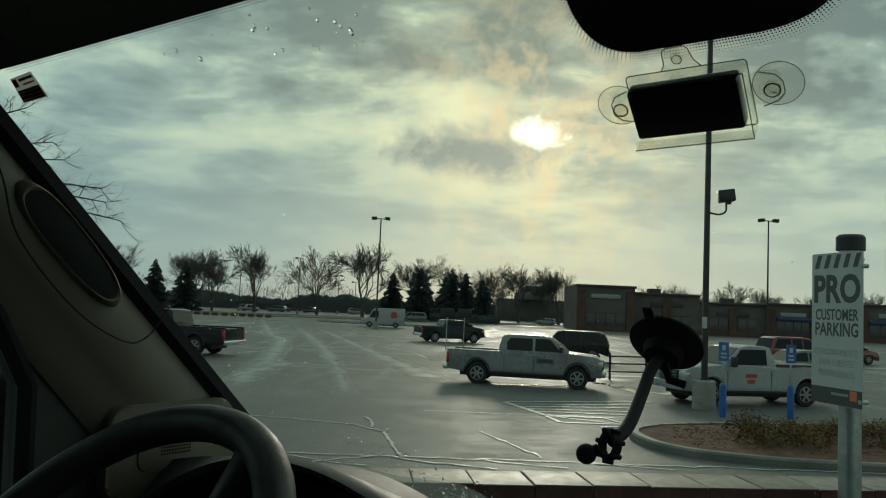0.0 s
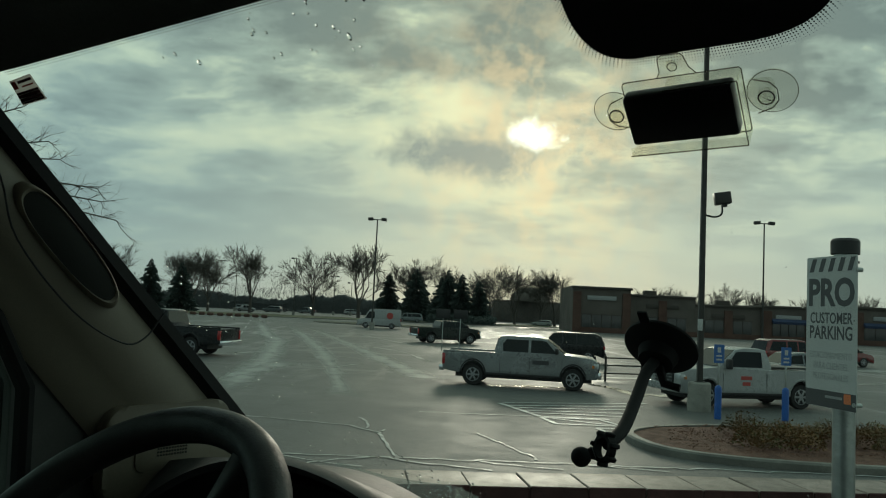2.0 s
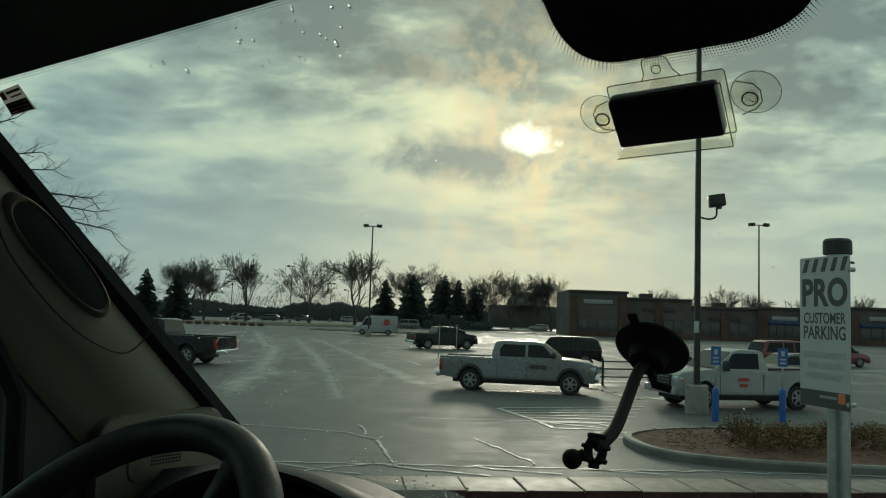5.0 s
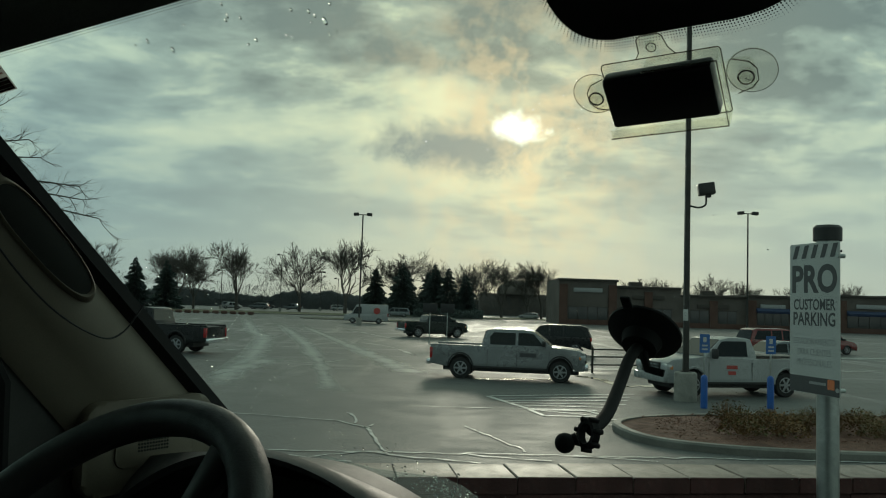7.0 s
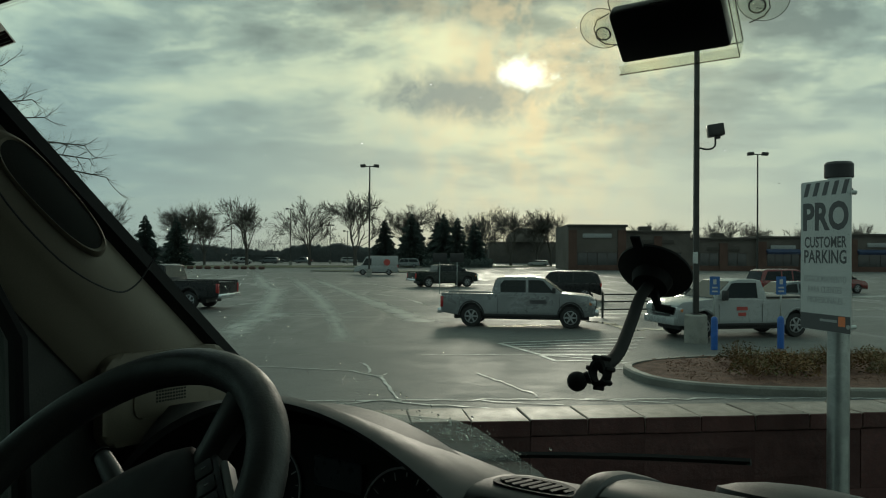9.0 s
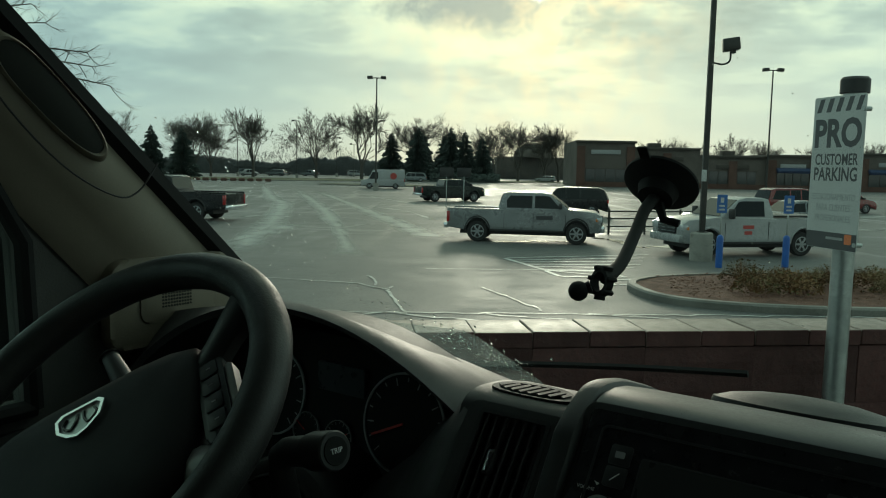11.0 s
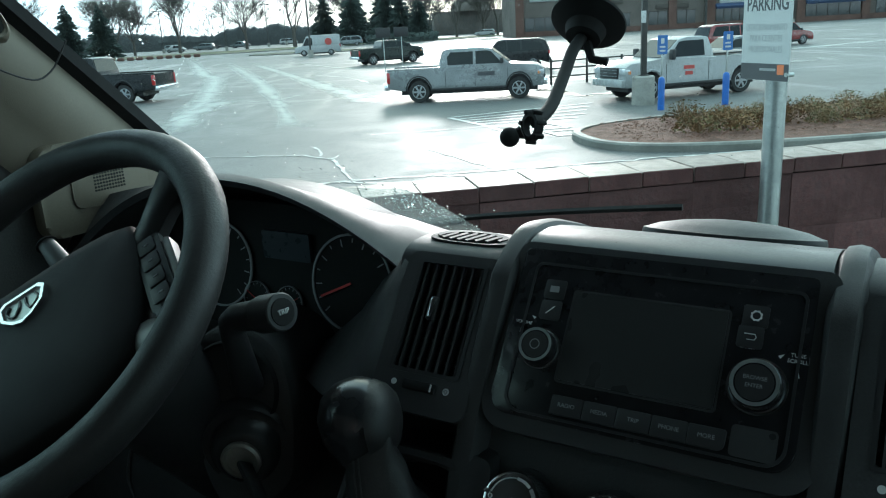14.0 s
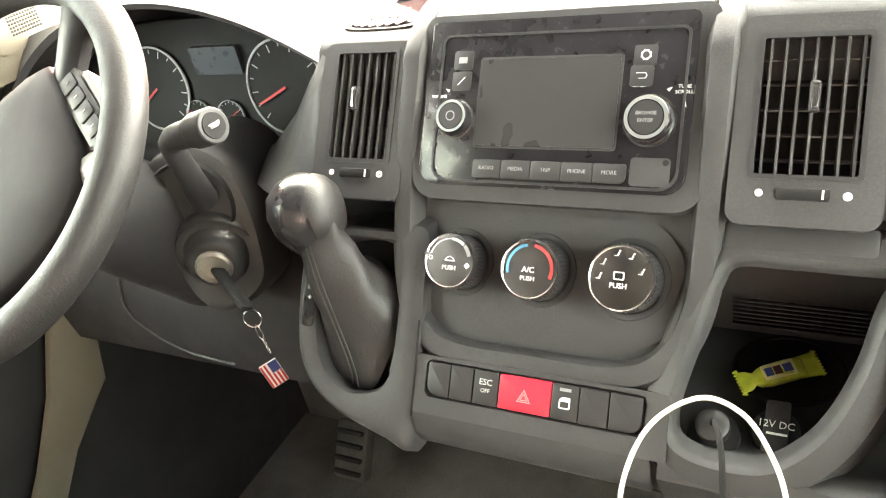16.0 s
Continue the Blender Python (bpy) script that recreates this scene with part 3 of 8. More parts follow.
def crack(pts, w, seed):
    r = random.Random(seed)
    bm = B()
    ps = jagged(pts, seed)
    rows = []
    for i, p in enumerate(ps):
        d = (ps[min(i + 1, len(ps) - 1)] - ps[max(i - 1, 0)]).normalized()
        s_ = Vector((-d.y, d.x, 0)) * w * r.uniform(0.18, 0.55)
        rows.append((bm.verts.new(p + s_ + Vector((0, 0, 0.0145))), bm.verts.new(p - s_ + Vector((0, 0, 0.0145)))))
    for (a, b), (c, d) in zip(rows, rows[1:]):
        bm.faces.new((a, b, d, c))
    return bm


for n_, (pts, w) in enumerate(CRACKS):
    tagged(part("sealed_crack", crack(pts, w, n_), M_SEAL), "pale irregular sealed crack in the asphalt", "crack", "sealed cracks", "structure")


def stripe(a, b, w=0.13):
    tagged(part("parking_line", strip(B(), (a, b), w, 0.0165), M_PAINT), "worn white painted parking line", "road marking", "parking lines", "structure")


# hatched bay beside the accessible spaces, and the bay rows beyond
for a, b, w in (((2.0, 24.4), (2.9, 21.7), 0.16), ((2.1, 24.5), (7.0, 26.2), 0.14), ((2.25, 23.9), (6.6, 25.2), 0.13), ((2.35, 23.4), (6.3, 24.3), 0.13), ((2.5, 22.9), (6.0, 23.3), 0.13), ((2.65, 22.4), (5.6, 22.5), 0.13), ((2.9, 21.7), (4.8, 21.75), 0.14),
                ((2.9, 21.5), (4.5, 21.6), 0.13), ((4.5, 21.6), (4.9, 20.5), 0.13), ((3.15, 20.4), (4.9, 20.5), 0.13), ((2.9, 21.5), (3.15, 20.4), 0.13), ((3.2, 21.4), (4.7, 20.6), 0.10), ((4.1, 19.95), (5.8, 20.2), 0.13), ((4.1, 19.95), (4.3, 19.0), 0.12), ((4.4, 19.1), (5.6, 19.2), 0.12)):
    stripe(a, b, w)
for k in range(12):
    stripe((9 + 2.75 * k, 50 + 0.6 * k), (11.2 + 2.75 * k, 45 + 0.6 * k))
    stripe((14 + 2.8 * k, 78 + 0.6 * k), (16.2 + 2.8 * k, 72 + 0.6 * k))
for k in range(6):
    stripe((-29.7 + 3.1 * k, 126 - 14 * k), (-28.6 + 3.1 * k, 121 - 14 * k), 0.12)

M_POOL = mat("standing_water_on_asphalt", (0.022, 0.024, 0.024), 0.08, scale=3, var=0.2, bump=0.05, bscale=2, depth=0.002, spec=0.5)
for pts, w in ((((2.0, 30.0), (4.0, 30.5), (5.6, 30.3)), 0.5), (((6.3, 32.6), (7.0, 31.3), (7.4, 28.6)), 0.45), (((8.0, 29.0), (10.5, 30.2), (13.0, 30.0)), 0.6)):
    tagged(part("puddle", strip(B(), pts, w, 0.0130, 0.55), M_POOL), "thin puddle that mirrors the sky", "puddle", "puddles on the asphalt", "structure")

# ---- retaining wall ----
wall = thing("retaining_wall", "dark red split-face block wall with damp caps, sheen in their pinkish colour", "wall", WALL, kind="structure")
bm = B()
box(bm, (0.5, 0.105, 1.105), (9.2, 0.10, 2.21))
part("core", bm, M_BLOCK, wall, smooth=False)
rw = random.Random(5)


def rough_block(w, d, h, seed):
    """A block with a broken outer face."""
    r = random.Random(seed)
    bm = B()
    nx, nz = 4, 4
    vs = [[bm.verts.new((w * (i / nx - 0.5), -d / 2 + (0 if i in (0, nx) or j in (0, nz) else r.uniform(-0.012, 0.004)), h * (j / nz - 0.5))) for j in range(nz + 1)] for i in range(nx + 1)]
    for i in range(nx):
        for j in range(nz):
            bm.faces.new((vs[i][j], vs[i + 1][j], vs[i + 1][j + 1], vs[i][j + 1]))
    b = [bm.verts.new((sx * w / 2, d / 2, sz * h / 2)) for sx, sz in ((-1, -1), (1, -1), (1, 1), (-1, 1))]
    for row, (p, q) in (([vs[i][0] for i in range(nx + 1)], (b[1], b[0])), ([vs[nx][j] for j in range(nz + 1)], (b[2], b[1])), ([vs[i][nz] for i in range(nx, -1, -1)], (b[3], b[2])), ([vs[0][j] for j in range(nz, -1, -1)], (b[0], b[3]))):
        bm.faces.new(row + [p, q])
    bmesh.ops.recalc_face_normals(bm, faces=bm.faces[:])
    me = bpy.data.meshes.new("block")
    bm.to_mesh(me), bm.free()
    me.materials.append(M_BLOCK)
    return me


BLOCKS = [rough_block(0.3785, 0.10, 0.1990, k) for k in range(5)]
for row in range(6):
    for k in range(-8, 12):
        ob = new("block", BLOCKS[rw.randrange(5)])
        ob.parent = wall
        ob.location = (0.38 * k + (0.19 if row % 2 else 0) + rw.uniform(-0.001, 0.001), 0.05 + rw.uniform(-0.002, 0.002), 2.262 - 0.055 - 0.1 - 0.2 * row)
CAPS = []
for k in range(3):
    bm = box(B(), (0, 0, 0), (0.1875, 0.215, 0.052), None, 0.003, 1)
    for v in bm.verts:
        v.co.z += random.Random(k + hash(round(v.co.x * 9)) % 7).uniform(-0.0015, 0.0015)
    me = bpy.data.meshes.new("cap_slab")
    bm.to_mesh(me), bm.free()
    me.materials.append(M_CAP), me.materials.append(M_BLOCK)
    # front faces take the dark block red, without the painted sheen
    for f in me.polygons:
        f.material_index = 1 if f.normal.y < -0.6 else 0
    CAPS.append(me)
for k in range(-16, 25):
    ob = new("cap_slab", CAPS[rw.randrange(3)])
    ob.parent = wall
    ob.location, ob.rotation_euler = (0.19 * k + 0.095, 0.1 + rw.uniform(-0.003, 0.003), 2.262 - 0.026 + rw.uniform(-0.002, 0.002)), (0, 0, rw.uniform(-0.006, 0.006))

# ---- sign on its post ----
sign = thing("parking_sign", "white professional customer parking sign on a galvanised post", "sign", Matrix.Translation((1.226, 2.45, 0)) @ Matrix.Rotation(radians(-78), 4, "Z"))
bm = B()
cyl(bm, (-0.009, 0.055, VAN_GROUND), (-0.009, 0.055, 3.075), 0.033, seg=24)
part("post", bm, M_GALV, sign)
bm = B()
lathe(bm, (-0.009, 0.055, 3.035), (0, 0, 1), ((0, 0.041), (0.002, 0.043), (0.042, 0.043), (0.05, 0.036), (0.052, 0.0)))
part("post_cap", bm, M_TRIMBLK, sign, "dark ribbed cap")
SG = Matrix.Translation((0, 0, 2.79)) @ Matrix.Rotation(radians(90), 4, "X")
SW, SH = 0.113, 0.236
part("panel", slab(B(), rounded(-SW, -SH, SW, SH, 0.008), SG, 0.003), M_SIGN, sign)
for z in (0.19, -0.215):
    bm = box(B(), (-0.009, 0.016, 2.79 + z), (0.13, 0.022, 0.022), None, 0.003)
    part("clamp", bm, M_GALV, sign)
    bm = cyl(B(), (0.105, 0.02, 2.79 + z), (0.105, -0.006, 2.79 + z), 0.007, seg=10)
    part("bolt", bm, M_GALV, sign)
SGF = SG @ Matrix.Translation((0, 0, 0.0033))
for k in range(5):
    x = -0.10 + 0.043 * k
    part("hazard_stripe", slab(B(), ((x, SH - 0.048), (x + 0.02, SH - 0.048), (x + 0.036, SH - 0.006), (x + 0.016, SH - 0.006)), SGF, 0.0004), M_SIGN_INK, sign, smooth=False)
lettering("heading", "PRO", 0.118, SGF @ Matrix.Translation((0, 0.118, 0)), M_SIGN_INK, sign, bold=0.0042, xs=0.92)
lettering("wording", "CUSTOMER", 0.048, SGF @ Matrix.Translation((0, 0.040, 0)), M_SIGN_INK, sign, bold=0.0009, xs=0.76)
lettering("wording", "PARKING", 0.058, SGF @ Matrix.Translation((0, -0.006, 0)), M_SIGN_INK, sign, bold=0.0011, xs=0.80)
for k, wd in enumerate(("ESTACIONAMIENTO", "PARA CLIENTES", "PROFESIONALES")):
    lettering("small_wording", wd, 0.029, SGF @ Matrix.Translation((0, -0.075 - 0.033 * k, 0)), M_SIGN_PALE, sign, xs=0.72 if k == 0 else 0.75)
part("footer", slab(B(), ((-SW + 0.001, -SH + 0.001), (SW - 0.001, -SH + 0.001), (SW - 0.001, -SH + 0.052), (-SW + 0.001, -SH + 0.052)), SGF, 0.0004), M_SIGN_INK, sign, "dark grey band", smooth=False)
part("logo_square", slab(B(), rounded(0.062, -SH + 0.02, 0.092, -SH + 0.05, 0.003), SGF @ Matrix.Translation((0, 0, 0.0006)), 0.0004), M_ORANGE, sign, "orange square", smooth=False)
part("slogan_bar", slab(B(), ((-0.02, -SH + 0.03), (0.055, -SH + 0.03), (0.055, -SH + 0.038), (-0.02, -SH + 0.038)), SGF @ Matrix.Translation((0, 0, 0.0006)), 0.0003), M_SIGN_PALE, sign, smooth=False)

# ---- planted island ----
island = thing("planted_island", "kerbed island of red mulch with low shrubs", "planter", Matrix(), kind="structure")


def superloop(cx, cy, a, b, ang, n=48, e=3.0):
    out = []
    for i in range(n):
        k = 2 * math.pi * i / n
        x = a * math.copysign(abs(math.cos(k)) ** (2 / e), math.cos(k))
        y = b * math.copysign(abs(math.sin(k)) ** (2 / e), math.sin(k))
        out.append((cx + x * math.cos(ang) - y * math.sin(ang), cy + x * math.sin(ang) + y * math.cos(ang)))
    return out


def kerbed(parent, cx, cy, a, b, ang, fill, kerb=0.17, e=3.0):
    o, i = superloop(cx, cy, a, b, ang, e=e), superloop(cx, cy, a - 0.2, b - 0.2, ang, e=e)
    bm = B()
    loops = [[Vector((x, y, -0.02)) for x, y in o], [Vector((x, y, kerb - 0.04)) for x, y in o]]
    q = superloop(cx, cy, a - 0.04, b - 0.04, ang, e=e)
    loops += [[Vector((x, y, kerb)) for x, y in q], [Vector((x, y, kerb)) for x, y in i], [Vector((x, y, 0.0)) for x, y in i]]
    rings(bm, loops, caps=False)
    part("kerb", bm, M_KERB, parent)
    bm = B()
    r = random.Random(8)
    lp = [[Vector((cx + (x - cx) * s, cy + (y - cy) * s, kerb - 0.03 + (1 - s) * 0.16 + r.uniform(-0.015, 0.015))) for x, y in i] for s in (1.0, 0.8, 0.55, 0.3, 0.05)]
    rings(bm, lp, caps=False)
    part("bed", bm, fill, parent)


kerbed(island, 12.3, 18.5, 7.9, 2.9, radians(6), M_MULCH, e=2.8)


def shrub_mesh(seed, leaf, n=900):
    """A low mound of small leaves on thin stems."""
    r = random.Random(seed)
    bm = B()
    for _ in range(n):
        u, v = r.uniform(0, 2 * math.pi), r.random() ** 0.5
        x, y = 0.55 * v * math.cos(u), 0.55 * v * math.sin(u)
        top = 0.55 * (1 - v ** 2.4) * r.uniform(0.75, 1.15)
        z = 0.03 + top * r.random() ** 0.45
        p, d = Vector((x, y, z)), Vector((r.gauss(0, 1), r.gauss(0, 1), r.gauss(0.4, 0.8))).normalized()
        a = d.orthogonal().normalized()
        s = r.uniform(0.018, 0.042)
        vs = [bm.verts.new(p + q) for q in (-d * s, a * s * 0.55, d * s, -a * s * 0.55)]
        f = bm.faces.new(vs)
        f.material_index = 0 if r.random() < leaf else 1
    for _ in range(60):
        u, v = r.uniform(0, 6.28), r.uniform(0, 0.45)
        q = Vector((v * math.cos(u), v * math.sin(u), r.uniform(0.25, 0.6)))
        cyl(bm, (q.x * 0.3, q.y * 0.3, 0), q, 0.006, 0.002, 4)
    me = bpy.data.meshes.new("shrub")
    bm.to_mesh(me), bm.free()
    me.materials.append(M_LEAF), me.materials.append(M_LEAF2), me.materials.append(M_BARK)
    return me


SHRUBS = [shrub_mesh(k, 0.35 + 0.2 * k) for k in range(3)]
rs = random.Random(12)
for k in range(34):
    row = k % 2
    ob = new("shrub", SHRUBS[rs.randrange(3)])
    x = 7.0 + 0.36 * k + rs.uniform(-0.2, 0.2)
    s = rs.uniform(0.65, 1.05)
    ob.matrix_basis = Matrix.Translation((x, 17.6 + 1.4 * row + 0.1 * (x - 12) + rs.uniform(-0.35, 0.35), 0.22)) @ Matrix.Rotation(rs.uniform(0, 6.28), 4, "Z") @ Matrix.Diagonal((s * 1.1, s * 1.1, s * rs.uniform(0.8, 1.1), 1))
    tagged(ob, "low shrub with rust and olive leaves in the mulch", "shrub", "shrubs on the island")
bm = B()
for _ in range(2500):
    x, y = rs.uniform(5.2, 19), rs.uniform(16.0, 20.8)
    p = Vector((x, y, 0.19 + rs.uniform(0, 0.05)))
    d = Vector((rs.gauss(0, 1), rs.gauss(0, 1), rs.gauss(0, 0.3))).normalized() * rs.uniform(0.02, 0.05)
    a = d.orthogonal().normalized() * 0.012
    if ((x - 12.3) / 7.2) ** 4 + ((y - 18.5 - 0.1 * (x - 12.3)) / 2.4) ** 4 < 1:
        bm.faces.new([bm.verts.new(p + q) for q in (-d - a, d - a, d + a, -d + a)])
tagged(part("mulch_chips", bm, M_MULCH, smooth=False), "scattered red bark chips", "mulch", kind="stuff")

# ---- lamp poles ----


def flood(parent, p, yaw, s=1.0):
    """A box floodlight on a bent arm."""
    m = Matrix.Translation(p) @ Matrix.Rotation(yaw, 4, "Z")
    bm = B()
    tube(bm, [m @ Vector(q) for q in curve(((0, 0, -0.55 * s), (0.28 * s, 0, -0.6 * s), (0.48 * s, 0, -0.5 * s), (0.5 * s, 0, -0.22 * s)), 12)], 0.03 * s, 8)
    part("arm", bm, M_POLE, parent)
    bm = box(B(), m @ Vector((0.5 * s, 0, 0)), (0.5 * s, 0.36 * s, 0.38 * s), (Matrix.Rotation(yaw, 3, "Z") @ Matrix.Rotation(radians(-8), 3, "Y")), 0.03 * s)
    head = part("floodlight", bm, M_POLE, parent)
    bm = box(B(), m @ Vector((0.56 * s, 0, -0.22 * s)), (0.16 * s, 0.16 * s, 0.1 * s), None, 0.02 * s)
    part("bracket", bm, M_POLE, head)


near_pole = thing("lamp_pole", "dark bronze light pole on a concrete base", "street lamp", Matrix.Translation((8.3, 24.9, 0)))
bm = lathe(B(), (0, 0, 0), (0, 0, 1), ((0, 0.36), (0.86, 0.35), (0.9, 0.31), (0.9, 0.0)), 32)
part("concrete_base", bm, M_CONC, near_pole)
part("pole", rings(B(), [[Vector((x, y, 0.9)) for x, y in rounded(-0.085, -0.085, 0.085, 0.085, 0.02, 3)], [Vector((x, y, 15.4)) for x, y in rounded(-0.065, -0.065, 0.065, 0.065, 0.02, 3)]]), M_POLE, near_pole)
flood(near_pole, Vector((0.08, 0, 6.75)), radians(-10), 1.0)
part("base_plate", box(B(), (0, 0, 0.92), (0.3, 0.3, 0.03), None, 0.004), M_POLE, near_pole)
part("notice", box(B(), (-0.06, -0.12, 2.7), (0.16, 0.01, 0.36), None, 0.004), M_SIGN, near_pole, "small pale notice plate")


def lot_lamp(x, y, h, arms=2, yaw=0.0):
    t = thing("lamp_pole", "tall dark twin-head car park lamp", "street lamp", Matrix.Translation((x, y, 0)) @ Matrix.Rotation(yaw, 4, "Z"), "car park lamps")
    part("concrete_base", cyl(B(), (0, 0, 0), (0, 0, 0.9), 0.32, 0.31, 16), M_CONC, t)
    part("pole", cyl(B(), (0, 0, 0.9), (0, 0, h), 0.11, 0.075, 8), M_POLE, t)
    part("cross_arm", box(B(), (0, 0, h - 0.05), (1.2, 0.1, 0.1), None, 0.01), M_POLE, t)
    for s in (-1, 1)[:arms]:
        part("lamp_head", box(B(), (s * 0.78, 0, h), (0.62, 0.5, 0.34), Matrix.Rotation(s * 0.08, 3, "Y"), 0.03), M_POLE, t)


lot_lamp(-7.75, 92, 13.0), lot_lamp(34.6, 84, 13.7), lot_lamp(-32.5, 176, 12.6, 1), lot_lamp(-26.8, 200, 9.8), lot_lamp(-48, 185, 9.0, 1), lot_lamp(-23, 205, 8.5, 1), lot_lamp(63, 120, 13.0)

# ---- bollard signs ----
for x, y in ((8.25, 23.1), (10.35, 23.4)):
    t = thing("bollard_sign", "accessible parking sign on a blue-sleeved bollard", "bollard", Matrix.Translation((x, y, 0)), "bollard signs")
    part("sleeve", lathe(B(), (0, 0, 0), (0, 0, 1), ((0, 0.1), (0.86, 0.1), (0.93, 0.085), (0.97, 0.045), (0.98, 0)), 20), M_BLUE, t)
    part("post", box(B(), (0, 0, 1.4), (0.05, 0.03, 0.95), None, 0.004), M_GALV, t)
    part("plate", slab(B(), rounded(-0.15, 1.62, 0.15, 2.16, 0.02), Matrix.Translation((0, -0.02, 0)) @ Matrix.Rotation(radians(90), 4, "X"), 0.004), M_BLUE_SIGN, t)
    for k, (w, z) in enumerate(((0.1, 2.0), (0.17, 1.83), (0.17, 1.72))):
        part("symbol_bar", slab(B(), rounded(-w / 2, z - 0.025 - 0.05 * (k == 0), w / 2, z + 0.025 + 0.05 * (k == 0), 0.01, 3), Matrix.Translation((0, -0.026, 0)) @ Matrix.Rotation(radians(90), 4, "X"), 0.002), M_SIGN, t, smooth=False)

# ---- cart corral rails ----
rail = thing("cart_corral", "dark steel rail fence of a trolley bay", "fence", Matrix.Translation((7.4, 34.6, 0)) @ Matrix.Rotation(radians(14), 4, "Z"))
for x in (0.0, 1.75, 3.5, 5.2):
    part("post", cyl(B(), (x, 0, 0), (x, 0, 1.12), 0.05, seg=10), M_POLE, rail)
for z in (0.35, 0.7, 1.02):
    part("rail", cyl(B(), (-0.1, 0, z), (5.3, 0, z), 0.032, seg=8), M_POLE, rail)
part("sign_post", cyl(B(), (1.75, 0.05, 0), (1.75, 0.05, 2.6), 0.03, seg=8), M_GALV, rail)
part("sign_plate", box(B(), (1.75, 0.0, 2.45), (0.42, 0.03, 0.55), None, 0.01), M_TRIMBLK, rail, "dark sign plate")
for x, y in ((0.3, 53.0), (1.5, 54.0)):
    t = thing("bay_sign", "small dark sign on a thin post", "sign", Matrix.Translation((x, y, 0)), "bay signs")
    part("post", cyl(B(), (0, 0, 0), (0, 0, 2.5), 0.03, seg=8), M_GALV, t)
    part("plate", box(B(), (0, 0, 2.5), (0.95, 0.06, 0.62), None, 0.02), M_TRIMBLK, t)

# ---- vehicles ----
def side(bm, poly, w, taper=None, bevel=0.04):
    """A side outline (length, height) extruded over the width w; taper(z) narrows it."""
    k = taper or (lambda z: 1.0)
    lo = [bm.verts.new((x, -w / 2 * k(z), z)) for x, z in poly]
    hi = [bm.verts.new((x, w / 2 * k(z), z)) for x, z in poly]
    fs = [bm.faces.new(lo), bm.faces.new(hi[::-1])]
    n = len(poly)
    for i in range(n):
        bm.faces.new((lo[(i + 1) % n], lo[i], hi[i], hi[(i + 1) % n]))
    if bevel:
        es = [e for f in fs for e in f.edges]
        bmesh.ops.bevel(bm, geom=es, offset=bevel, segments=2, profile=0.5, affect="EDGES", clamp_overlap=True)
    return bm


def arch(xc, r, z, n=8):
    """Points of a wheel arch cut out of a sill, rear to front."""
    return [(xc + r * math.cos(math.pi - math.pi * i / n), z + (r + 0.06) * math.sin(math.pi * i / n)) for i in range(n + 1)]


def wheel(parent, x, y, r, out, w=0.25):
    bm = lathe(B(), (x, y - out * w / 2, r), (0, out, 0), ((0, r * 0.55), (0.0, r * 0.93), (0.03, r), (w - 0.03, r), (w, r * 0.93), (w, r * 0.66), (w - 0.02, r * 0.64)), 28)
    tyre = part("wheel", bm, M_TYRE, parent)
    bm = lathe(B(), (x, y + out * (w / 2 - 0.035), r), (0, out, 0), ((0, r * 0.64), (0.02, r * 0.64), (0.024, r * 0.58), (0.004, r * 0.54), (0.0, 0.0)), 28)
    part("rim", bm, M_RIM, tyre)
    bm = B()
    for k in range(6):
        a = 2 * math.pi * k / 6
        rot = Matrix.Rotation(a, 3, "Y")
        box(bm, Vector((x, y + out * (w / 2 - 0.012), r)) + rot @ Vector((r * 0.33, 0, 0)), (r * 0.5, 0.02, r * 0.16), rot)
    cyl(bm, (x, y + out * (w / 2 - 0.03), r), (x, y + out * (w / 2 + 0.005), r), r * 0.17, seg=12)
    part("spokes", bm, M_RIM, tyre)


def pane(name, parent, poly, w, k, z_off=0.012, material=None):
    """A side window, on both sides, on the leaning flank."""
    for s in (-1, 1):
        bm = B()
        lo = [bm.verts.new((x, s * (w / 2 * k(z) - 0.004), z)) for x, z in poly]
        hi = [bm.verts.new((x, s * (w / 2 * k(z) + 0.006), z)) for x, z in poly]
        bm.faces.new(lo[::-1]), bm.faces.new(hi)
        for i in range(len(poly)):
            j = (i + 1) % len(poly)
            bm.faces.new((lo[i], lo[j], hi[j], hi[i]))
        part(name, bm, material or M_DKGLASS, parent)


def lean(z0, z1, k):
    return lambda z: 1.0 if z < z0 else 1.0 - (1 - k) * min(1, (z - z0) / (z1 - z0))


def quad(name, parent, pts, material, thick=0.012):
    """A leaning flat pane given by four corners."""
    a, b, c, d = (Vector(p) for p in pts)
    n = (b - a).cross(d - a).normalized() * thick
    bm = B()
    rings(bm, [[a, b, c, d], [a + n, b + n, c + n, d + n]])
    return part(name, bm, material, parent, smooth=False)


